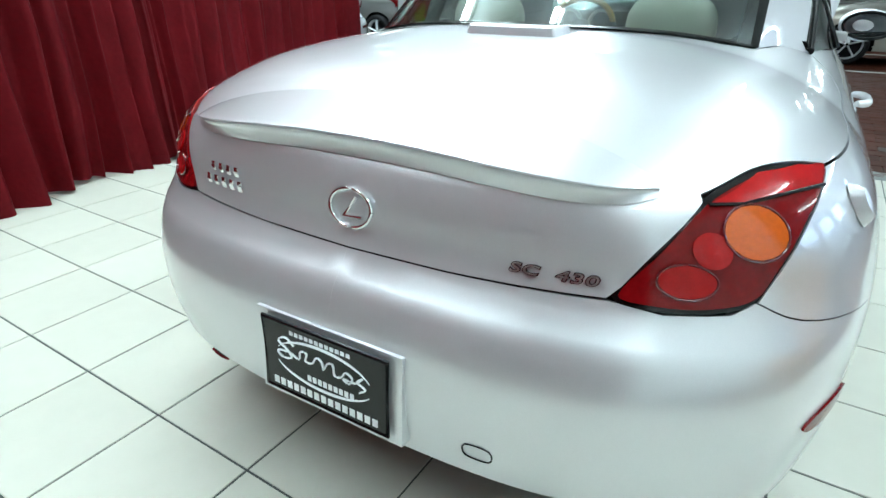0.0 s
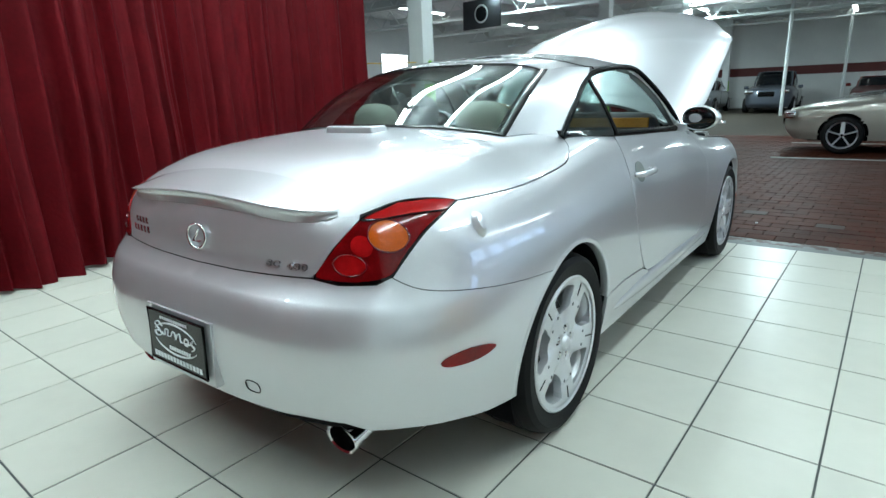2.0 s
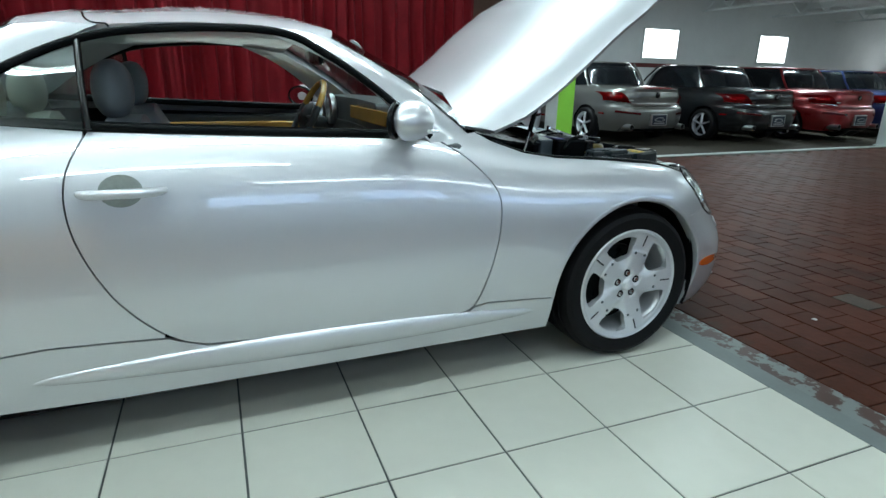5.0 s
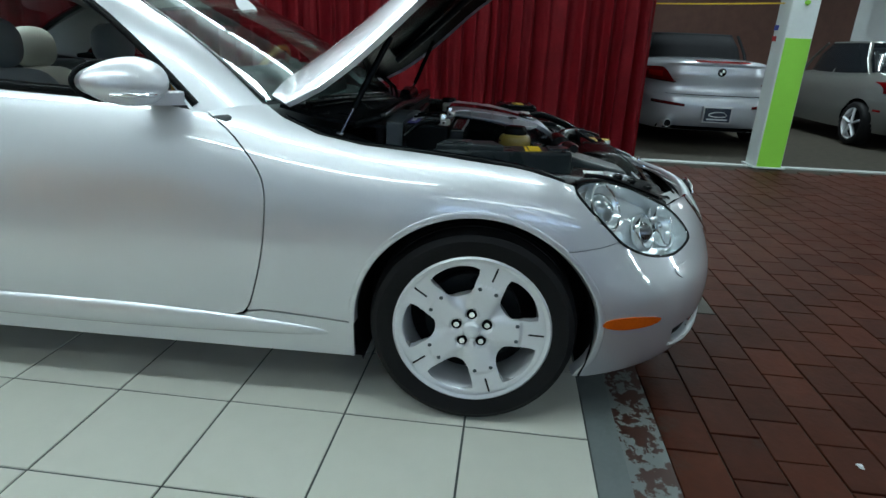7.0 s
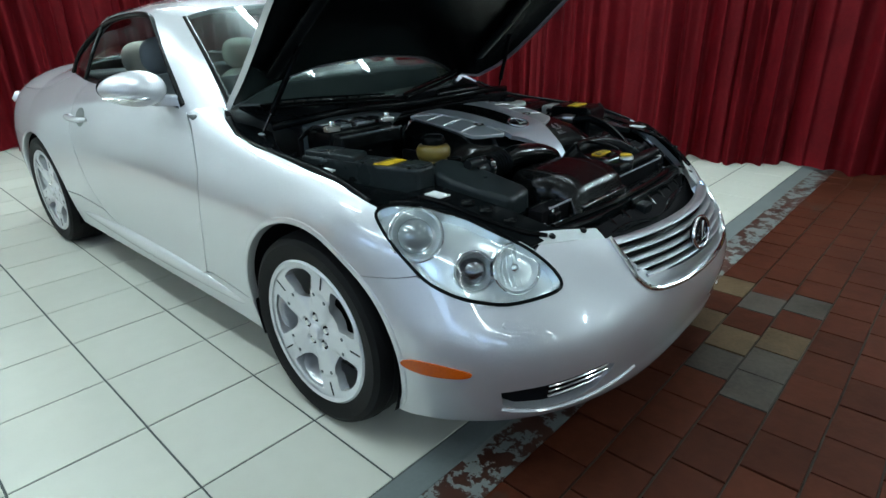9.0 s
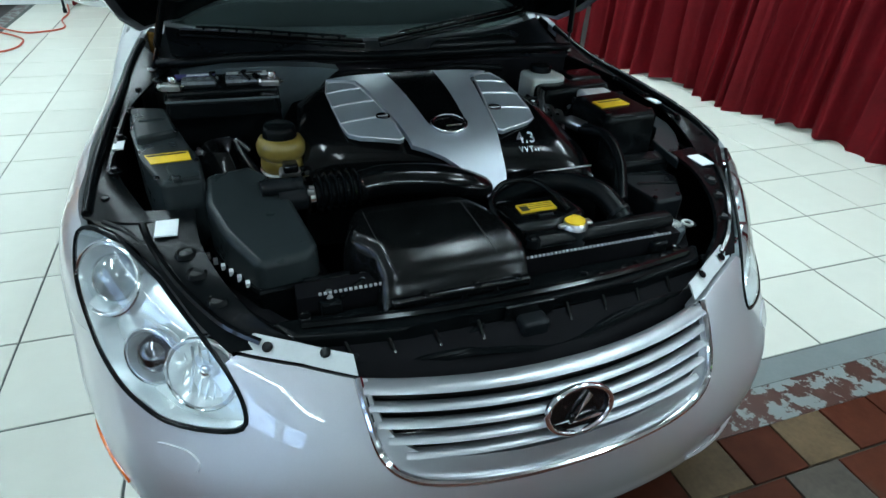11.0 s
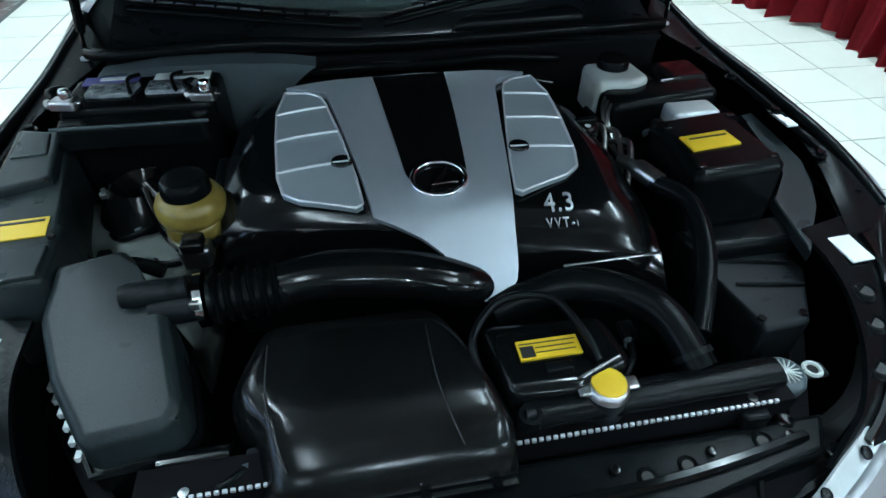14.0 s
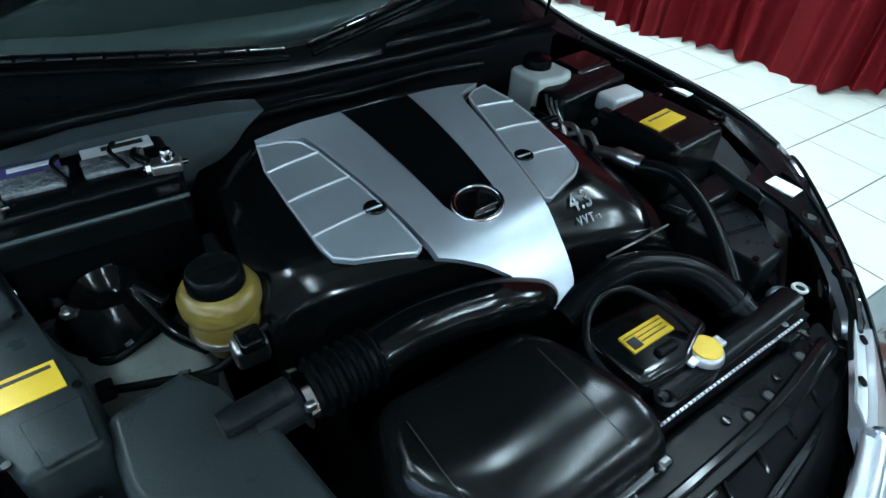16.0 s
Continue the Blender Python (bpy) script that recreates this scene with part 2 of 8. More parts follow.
def thing(name, label="", category="", group="", kind="", at=(0, 0, 0), turn=0.0):
    ob = new(name)
    ob.matrix_world = pose(*at, 0, 0, turn)
    return tagged(ob, label, category, group, kind)


def link(name, me, material, parent=None, label=""):
    if material is not None:
        me.materials.append(material)
    ob = new(name, me)
    if parent is not None:
        ob.parent = parent
    return tagged(ob, label)


def flat_normals(me):
    """Normals weighted by face area, so that broad faces stay flat beside their rounded edges."""
    round_v = [[] for _ in me.vertices]
    for p in me.polygons:
        for i in p.vertices:
            round_v[i].append(p.index)
    area = [p.area for p in me.polygons]
    norm = [p.normal.copy() for p in me.polygons]
    out = []
    for p in me.polygons:
        n0 = norm[p.index]
        for i in p.vertices:
            n = Vector((0, 0, 0))
            for q in round_v[i]:
                if n0.dot(norm[q]) > 0.62:
                    n += norm[q] * area[q]
            out.append(n.normalized() if n.length > 1e-15 else n0)
    me.normals_split_custom_set(out)


def part(name, bm, material, parent=None, label="", smooth=True):
    """Links a bmesh as one mesh object under a thing or a part, in the thing's own coordinates."""
    me = bpy.data.meshes.new(name)
    bmesh.ops.recalc_face_normals(bm, faces=bm.faces)
    bm.to_mesh(me)
    bm.free()
    if smooth:
        me.polygons.foreach_set("use_smooth", [True] * len(me.polygons))
        me.set_sharp_from_angle(angle=radians(35))
        if len(me.polygons) < 700:
            flat_normals(me)
    return link(name, me, material, parent, label)


def add_box(bm, x0, x1, y0, y1, z0, z1, bevel=0.0, seg=2, m=None):
    made = bmesh.ops.create_cube(bm, size=1.0)["verts"]
    for v in made:
        v.co = Vector(((x0 + x1) / 2 + v.co.x * (x1 - x0), (y0 + y1) / 2 + v.co.y * (y1 - y0), (z0 + z1) / 2 + v.co.z * (z1 - z0)))
    if bevel:
        edges = list({e for v in made for e in v.link_edges})
        res = bmesh.ops.bevel(bm, geom=edges, offset=bevel, segments=seg, affect="EDGES", profile=0.5)
        made = list({v for f in res["faces"] for v in f.verts} | {v for v in made if v.is_valid})
    if m is not None:
        bmesh.ops.transform(bm, matrix=m, verts=made)
    return bm


def box(*a, **k):
    return add_box(bmesh.new(), *a, **k)


def add_prism(bm, pts, z0, z1, bevel=0.0, seg=2, taper=1.0, m=None):
    """A closed outline pulled up from z0 to z1, its top scaled by taper about its middle, with rounded top edges."""
    cx, cy = sum(p[0] for p in pts) / len(pts), sum(p[1] for p in pts) / len(pts)
    low = [bm.verts.new((x, y, z0)) for x, y in pts]
    top = [bm.verts.new((cx + (x - cx) * taper, cy + (y - cy) * taper, z1)) for x, y in pts]
    n = len(pts)
    f_top = bm.faces.new(top)
    bm.faces.new(low[::-1])
    sides = [bm.faces.new((low[i], low[(i + 1) % n], top[(i + 1) % n], top[i])) for i in range(n)]
    made = low + top
    if bevel:
        edges = list(f_top.edges) + [e for f in sides for e in f.edges if e not in f_top.edges and (e.verts[0] in top) != (e.verts[1] in top)]
        res = bmesh.ops.bevel(bm, geom=list(set(edges)), offset=bevel, segments=seg, affect="EDGES", profile=0.5)
        made = list({v for f in res["faces"] for v in f.verts} | {v for v in made if v.is_valid})
    if m is not None:
        bmesh.ops.transform(bm, matrix=m, verts=made)
    return bm


def prism(*a, **k):
    return add_prism(bmesh.new(), *a, **k)


def smooth_line(pts, per=6, closed=False):
    """A Catmull-Rom line through the points."""
    pts = [Vector(p) for p in pts]
    n, out = len(pts), []
    for i in range(n if closed else n - 1):
        a, b, c, d = (pts[(i + k - 1) % n] if closed else pts[min(max(i + k - 1, 0), n - 1)] for k in range(4))
        for s in range(per):
            t = s / per
            out.append(0.5 * (2 * b + (c - a) * t + (2 * a - 5 * b + 4 * c - d) * t * t + (3 * b - a - 3 * c + d) * t ** 3))
    return out if closed else out + [pts[-1]]


def add_tube(bm, pts, radius, seg=10, caps=True, flat=1.0):
    """A round bar along a line; radius may be a function of 0..1 along it."""
    pts = [Vector(p) for p in pts]
    rings, up = [], Vector((0, 0, 1))
    for i, p in enumerate(pts):
        d = (pts[min(i + 1, len(pts) - 1)] - pts[max(i - 1, 0)]).normalized()
        if abs(d.dot(up)) > 0.97:
            up = Vector((1, 0, 0))
        side_v = d.cross(up).normalized()
        up_v = side_v.cross(d)
        r = radius(i / (len(pts) - 1)) if callable(radius) else radius
        rings.append([bm.verts.new(p + side_v * (r * math.cos(k * math.tau / seg)) + up_v * (r * flat * math.sin(k * math.tau / seg))) for k in range(seg)])
    for a, b in zip(rings, rings[1:]):
        for k in range(seg):
            bm.faces.new((a[k], a[(k + 1) % seg], b[(k + 1) % seg], b[k]))
    if caps:
        bm.faces.new(rings[0][::-1])
        bm.faces.new(rings[-1])
    return bm


def tube(*a, **k):
    return add_tube(bmesh.new(), *a, **k)


def add_lathe(bm, profile, seg=32, m=None):
    """A profile of (radius, height) turned about z."""
    rings = []
    for r, z in profile:
        if r < 1e-5:
            rings.append([bm.verts.new((0, 0, z))])
        else:
            rings.append([bm.verts.new((r * math.cos(k * math.tau / seg), r * math.sin(k * math.tau / seg), z)) for k in range(seg)])
    for a, b in zip(rings, rings[1:]):
        for k in range(seg):
            j = (k + 1) % seg
            if len(a) == 1 and len(b) > 1:
                bm.faces.new((a[0], b[j], b[k]))
            elif len(b) == 1 and len(a) > 1:
                bm.faces.new((a[k], a[j], b[0]))
            elif len(a) > 1:
                bm.faces.new((a[k], a[j], b[j], b[k]))
    if m is not None:
        bmesh.ops.transform(bm, matrix=m, verts=[v for ring in rings for v in ring])
    return bm


def lathe(*a, **k):
    return add_lathe(bmesh.new(), *a, **k)


def inside(p, poly):
    x, y, hit = p[0], p[1], False
    for i in range(len(poly)):
        (x0, y0), (x1, y1) = poly[i - 1][:2], poly[i][:2]
        if (y0 > y) != (y1 > y) and x < (x1 - x0) * (y - y0) / (y1 - y0) + x0:
            hit = not hit
    return hit


def edge_gap(p, poly):
    best = 9.0
    for i in range(len(poly)):
        a, b = Vector(poly[i - 1][:2]), Vector(poly[i][:2])
        d = b - a
        s = max(0.0, min(1.0, (Vector(p) - a).dot(d) / max(d.length_squared, 1e-12)))
        best = min(best, (Vector(p) - a - d * s).length)
    return best


def inset_loop(poly, gap):
    """The closed outline moved inwards by gap."""
    area = sum(poly[i - 1][0] * poly[i][1] - poly[i][0] * poly[i - 1][1] for i in range(len(poly)))
    sign, out, n = (1 if area > 0 else -1), [], len(poly)
    for i in range(n):
        a, b, c = Vector(poly[i - 1]), Vector(poly[i]), Vector(poly[(i + 1) % n])
        d0, d1 = (b - a).normalized(), (c - b).normalized()
        n0, n1 = Vector((-d0.y, d0.x)), Vector((-d1.y, d1.x))
        k = n0 + n1
        k = k / max(k.length_squared / 2, 0.5)
        out.append(b + k * gap * sign)
    return out


def dense(poly, step):
    out = []
    for i in range(len(poly)):
        a, b = Vector(poly[i - 1]), Vector(poly[i])
        k = max(1, math.ceil((b - a).length / step))
        out += [a + (b - a) * (s / k) for s in range(1, k + 1)]
    return out


class Shell:
    """Collects smooth surface pieces with exact normals into one mesh."""

    def __init__(self):
        self.v, self.f, self.n = [], [], []

    def put(self, verts, faces, normals):
        k = len(self.v)
        self.v += verts
        self.n += normals
        self.f += [tuple(i + k for i in f) for f in faces]

    def patch(self, outline, fn, step=0.03, gap=0.002, skirt=0.014, off=0.0, holes=(), mirror=False, both=False):
        """A piece of the surface fn(u, v) inside an outline in u and v, with edges turned in by skirt."""
        loops = [dense([Vector(p) for p in (inset_loop(outline, gap) if gap else outline)], step)]
        loops += [dense([Vector(p) for p in hole], step) for hole in holes]
        pts, edges = [], []
        for loop in loops:
            k = len(pts)
            pts += loop
            edges += [(k + i, k + (i + 1) % len(loop)) for i in range(len(loop))]
        us, vs = [p[0] for p in loops[0]], [p[1] for p in loops[0]]
        nu, nv = int((max(us) - min(us)) / step) + 1, int((max(vs) - min(vs)) / step) + 1
        for i in range(nu + 1):
            for j in range(nv + 1):
                p = Vector((min(us) + i * step, min(vs) + j * step))
                if inside(p, loops[0]) and not any(inside(p, q) for q in loops[1:]) and min(edge_gap(p, q) for q in loops) > step * 0.45:
                    pts.append(p)
        verts, _, tris, _, _, _ = delaunay_2d_cdt(pts, edges, [], 0, 1e-6)
        keep = []
        for tri in tris:
            c = sum((verts[i] for i in tri), Vector((0, 0))) / 3
            if inside(c, loops[0]) and not any(inside(c, q) for q in loops[1:]):
                keep.append(tuple(tri))

        def at(p):
            e = 0.004
            o = Vector(fn(p[0], p[1]))
            du = Vector(fn(p[0] + e, p[1])) - Vector(fn(p[0] - e, p[1]))
            dv = Vector(fn(p[0], p[1] + e)) - Vector(fn(p[0], p[1] - e))
            n = du.cross(dv)
            n = n.normalized() if n.length > 1e-12 else Vector((0, 0, 1))
            return o + n * off, n

        spots = [at(p) for p in verts]
        flip = -1 if mirror else 1
        for s in ((1, -1) if both else (flip,)):
            fix = Vector((s, 1, 1))
            self.put([p * fix for p, _ in spots], [f if s > 0 else f[::-1] for f in keep], [n * fix for _, n in spots])
            if skirt:
                for loop in loops:
                    ring = [at(p) for p in loop]
                    for i in range(len(ring)):
                        (p, n), (q, m) = ring[i - 1], ring[i]
                        quad = [p * fix, q * fix, (q - m * skirt) * fix, (p - n * skirt) * fix]
                        w = (quad[1] - quad[0]).cross(quad[3] - quad[0])
                        self.put(quad, [(0, 1, 2, 3)], [w.normalized() if w.length > 1e-12 else n] * 4)
        return self

    def coons(self, c0, c1, d0, d1, nu=16, nv=12, thick=0.006, both=False):
        """A piece between four curves (lists of points, c0 and c1 run along u, d0 and d1 along v), given a thickness."""
        def res(c, k):
            line = smooth_line(c, 8) if len(c) > 2 else [Vector(c[0]).lerp(Vector(c[1]), i / 8) for i in range(9)]
            out = []
            lens = [0.0]
            for a, b in zip(line, line[1:]):
                lens.append(lens[-1] + (b - a).length)
            for i in range(k + 1):
                t = lens[-1] * i / k
                j = next((q for q in range(1, len(lens)) if lens[q] >= t - 1e-9), len(lens) - 1)
                s = (t - lens[j - 1]) / max(lens[j] - lens[j - 1], 1e-9)
                out.append(line[j - 1].lerp(line[j], s))
            return out
        a, b, p, q = res(c0, nu), res(c1, nu), res(d0, nv), res(d1, nv)
        grid = []
        for i in range(nu + 1):
            u = i / nu
            row = []
            for j in range(nv + 1):
                v = j / nv
                row.append(a[i] * (1 - v) + b[i] * v + p[j] * (1 - u) + q[j] * u - (a[0] * (1 - u) * (1 - v) + a[-1] * u * (1 - v) + b[0] * (1 - u) * v + b[-1] * u * v))
            grid.append(row)
        norm = []
        for i in range(nu + 1):
            for j in range(nv + 1):
                du = grid[min(i + 1, nu)][j] - grid[max(i - 1, 0)][j]
                dv = grid[i][min(j + 1, nv)] - grid[i][max(j - 1, 0)]
                w = du.cross(dv)
                norm.append(w.normalized() if w.length > 1e-12 else Vector((0, 0, 1)))
        flat = [w for row in grid for w in row]
        idx = lambda i, j: i * (nv + 1) + j
        quads = [(idx(i, j), idx(i + 1, j), idx(i + 1, j + 1), idx(i, j + 1)) for i in range(nu) for j in range(nv)]
        rim = [idx(i, 0) for i in range(nu + 1)] + [idx(nu, j) for j in range(1, nv + 1)] + [idx(i, nv) for i in range(nu - 1, -1, -1)] + [idx(0, j) for j in range(nv - 1, 0, -1)]
        for s in ((1, -1) if both else (1,)):
            fix = Vector((s, 1, 1))
            turn = (lambda f: f) if s > 0 else (lambda f: f[::-1])
            self.put([w * fix for w in flat], [turn(f) for f in quads], [w * fix for w in norm])
            if thick:
                self.put([(w - n * thick) * fix for w, n in zip(flat, norm)], [turn(f[::-1]) for f in quads], [-n * fix for n in norm])
                for k in range(len(rim)):
                    i, j = rim[k - 1], rim[k]
                    quad = [flat[i] * fix, (flat[i] - norm[i] * thick) * fix, (flat[j] - norm[j] * thick) * fix, flat[j] * fix]
                    w = (quad[1] - quad[0]).cross(quad[3] - quad[0])
                    self.put(quad, [turn((0, 1, 2, 3))], [w.normalized() * s if w.length > 1e-12 else norm[i]] * 4)
        return self

    def made(self, name, material, parent=None, label="", m=None):
        me = bpy.data.meshes.new(name)
        v, n = self.v, self.n
        if m is not None:
            r = m.to_3x3()
            v, n = [m @ p for p in v], [r @ p for p in n]
        me.from_pydata(v, [], self.f)
        me.polygons.foreach_set("use_smooth", [True] * len(me.polygons))
        me.normals_split_custom_set_from_vertices([tuple(p) for p in n])
        return link(name, me, material, parent, label)


def writing(name, text, size, material, parent, m, label="", depth=0.002, width=1.0, bend=None, grow=0.0):
    """Letters in the built-in font as a mesh, lying in the plane of m; bend maps each point onto a surface."""
    cu = bpy.data.curves.new(name, "FONT")
    cu.body, cu.size, cu.extrude, cu.align_x, cu.align_y = text, size, depth, "CENTER", "CENTER"
    cu.space_character = width
    cu.offset = grow
    tmp = bpy.data.objects.new(name, cu)
    scene.collection.objects.link(tmp)
    me = bpy.data.meshes.new_from_object(tmp.evaluated_get(bpy.context.evaluated_depsgraph_get()))
    bpy.data.objects.remove(tmp)
    if bend is not None:
        for v in me.vertices:
            v.co = bend(v.co)
    else:
        me.transform(m)
    me.materials.clear()
    return link(name, me, material, parent, label)
# ---- the silver convertible: shell ----
# x to the car's right, y to its nose, the axles at y = -1.31 and 1.31


def lerp_table(tab, v):
    if v <= tab[0][0]:
        return tab[0][1]
    for (a, p), (b, q) in zip(tab, tab[1:]):
        if v <= b:
            s = (v - a) / (b - a)
            return p + (q - p) * s
    return tab[-1][1]


def spline_table(tab, lo, hi, n=240):
    """A finely sampled smooth curve through the pairs, for quick lookup."""
    xs = np.array([t[0] for t in tab])
    ys = np.array([t[1] for t in tab])
    grad = np.gradient(ys, xs)
    grid = np.linspace(lo, hi, n)
    out = []
    for g in grid:
        k = int(np.clip(np.searchsorted(xs, g) - 1, 0, len(xs) - 2))
        h = xs[k + 1] - xs[k]
        t = min(max((g - xs[k]) / h, 0.0), 1.0)
        out.append((2 * t ** 3 - 3 * t ** 2 + 1) * ys[k] + (t ** 3 - 2 * t ** 2 + t) * h * grad[k] + (-2 * t ** 3 + 3 * t ** 2) * ys[k + 1] + (t ** 3 - t ** 2) * h * grad[k + 1])
    step = (hi - lo) / (n - 1)

    def f(v):
        s = min(max((v - lo) / step, 0.0), n - 1.001)
        k = int(s)
        return out[k] + (out[k + 1] - out[k]) * (s - k)
    return f


REAR_Y, NOSE_Y, ZM = -1.31, 1.45, 0.55
rear_len = spline_table([(0.15, 0.80), (0.24, 0.855), (0.36, 0.895), (0.50, 0.912), (0.60, 0.90), (0.665, 0.868), (0.70, 0.835), (0.74, 0.815), (0.82, 0.80), (0.90, 0.755), (0.96, 0.66), (1.02, 0.47), (1.07, 0.0)], 0.15, 1.07)
nose_len = spline_table([(0.15, 0.62), (0.22, 0.70), (0.32, 0.73), (0.45, 0.75), (0.55, 0.735), (0.62, 0.70), (0.68, 0.645), (0.74, 0.56), (0.80, 0.45), (0.87, 0.29), (0.945, 0.0)], 0.15, 0.945)
nose_round = spline_table([(0.15, 2.7), (0.30, 2.7), (0.45, 2.42), (0.54, 2.08), (0.62, 1.90), (0.70, 1.87), (0.945, 1.85)], 0.15, 0.945)
crown = spline_table([(-1.31, 1.07), (-1.0, 1.11), (-0.6, 1.155), (0.0, 1.155), (0.40, 1.13), (0.75, 1.045), (1.10, 0.985), (1.31, 0.965), (1.45, 0.945)], -1.31, 1.45)


def shoulder(y):
    """How full the upper flank is: rounder at the doors, fuller over the front wheels."""
    t = min(1.0, max(0.0, (y - 0.85) / 0.5))
    return 3 + 0.3 * t * t * (3 - 2 * t)


def side(y, z):
    w = 0.880 + 0.027 * math.exp(-((y - 1.31) / 0.48) ** 2) + 0.025 * math.exp(-((y + 1.31) / 0.50) ** 2)
    if z < ZM:
        return w - 0.055 * ((ZM - z) / 0.38) ** 2
    k, e = (z - ZM) / (crown(y) - ZM), shoulder(y)
    return w * max(0.0, 1 - k ** e) ** (1 / e)


def body(a, z):
    """A point of the right half of the shell: a runs along the side and round both ends, z is the height."""
    if a < REAR_Y:
        psi, n, ln, w, y0, s1 = (REAR_Y - a) / 0.80, 3.5, rear_len(z), side(REAR_Y, z), REAR_Y, -1
    elif a > NOSE_Y:
        psi, n, ln, w, y0, s1 = (a - NOSE_Y) / 0.70, nose_round(z), nose_len(z), side(NOSE_Y, z), NOSE_Y, 1
    else:
        return (side(a, z), a, z)
    c, s = math.cos(psi), math.sin(psi)
    r = 1 / (abs(c) ** n + abs(s) ** n) ** (1 / n)
    return (w * r * c, y0 + s1 * ln * r * s, z)


def top(x, y):
    """A point of the upper skin over the place x, y (boot lid and bonnet)."""
    x = abs(x)
    if y < REAR_Y or y > NOSE_Y:
        d, lens, n, y0 = (REAR_Y - y, rear_len, 3.5, REAR_Y) if y < REAR_Y else (y - NOSE_Y, nose_len, 0, NOSE_Y)
        lo, hi = ZM, crown(y0)
        for _ in range(26):
            z = (lo + hi) / 2
            w, ln = max(side(y0, z), 1e-6), max(lens(z), 1e-6)
            k = n or nose_round(z)
            if (x / w) ** k + (d / ln) ** k < 1:
                lo = z
            else:
                hi = z
        return lo
    w = side(y, ZM)
    return ZM + (crown(y) - ZM) * max(0.0, 1 - min(x / w, 0.999) ** shoulder(y)) ** (1 / shoulder(y))


def skin(x, y):
    return (x, y, top(x, y))


def body_n(a, z):
    e = 0.004
    n = (Vector(body(a + e, z)) - Vector(body(a - e, z))).cross(Vector(body(a, z + e)) - Vector(body(a, z - e)))
    return n.normalized()


def on_body(a, z, off=0.0):
    return Vector(body(a, z)) + body_n(a, z) * off


def curve2(pts, per=4, closed=False):
    return [(p.x, p.y) for p in smooth_line([(u, v, 0) for u, v in pts], per, closed)]


car = thing("convertible_car", "silver two-door convertible car with its bonnet open, on cream tiles", "car")

DOOR_REAR = [(-0.597, 0.990), (-0.650, 0.89), (-0.662, 0.79), (-0.640, 0.67), (-0.580, 0.533), (-0.502, 0.43), (-0.42, 0.362), (-0.345, 0.334)]
DOOR_FRONT = [(0.575, 0.318), (0.605, 0.36), (0.648, 0.49), (0.674, 0.63), (0.668, 0.76), (0.575, 0.870), (0.475, 0.935)]
BELT = [(0.36, 0.950), (-0.16, 0.972), (-0.597, 0.990)]
door_line = curve2(DOOR_REAR) + curve2([(0.0, 0.312), (0.35, 0.304), (0.54, 0.306)], 3) + curve2(DOOR_FRONT) + BELT[:2]


def arch(y0, r, a0, a1, n=26, z0=0.325, wide=1.0):
    return [(y0 + r * wide * math.cos(radians(a0 + (a1 - a0) * i / n)), z0 + r * 1.0 * math.sin(radians(a0 + (a1 - a0) * i / n))) for i in range(n + 1)]


LAMP_EDGE = [(-1.775, 0.907), (-1.87, 0.851), (-1.933, 0.788), (-1.970, 0.736)]
REAR_SPLIT = [(-1.970, 0.736), (-1.90, 0.702), (-1.745, 0.678), (-1.60, 0.660), (-1.437, 0.643)]
DECK_SIDE = [(-0.80, 1.006), (-0.955, 1.010), (-1.005, 0.985), (-1.075, 0.954), (-1.165, 0.932), (-1.35, 0.914), (-1.55, 0.907), (-1.775, 0.906)]
rear_arch = arch(-1.280, 0.360, 118, 10.5, wide=0.93)
quarter_line = [(-0.606, 0.99)] + curve2(DECK_SIDE, 6) + curve2(LAMP_EDGE)[1:] + curve2(REAR_SPLIT)[1:-1] + rear_arch + [(-0.90, 0.392), (-0.76, 0.398), (-0.60, 0.388), (-0.458, 0.377)] + curve2(DOOR_REAR)[::-1][6:-1]
front_arch = arch(1.31, 0.370, 49, 181)
FENDER_TOP = [(0.475, 0.937), (0.56, 0.955), (0.634, 0.962), (0.70, 0.927), (0.816, 0.887), (0.952, 0.865), (1.18, 0.850), (1.403, 0.829), (1.55, 0.806), (1.640, 0.785)]
HL_BACK = [(1.640, 0.771), (1.658, 0.737), (1.69, 0.695), (1.717, 0.660), (1.740, 0.632)]
fender_line = FENDER_TOP + curve2(HL_BACK) + [(1.735, 0.622), (1.68, 0.613), (1.60, 0.606)] + front_arch + [(0.76, 0.330), (0.64, 0.336), (0.60, 0.328)] + curve2(DOOR_FRONT)[2:-1]

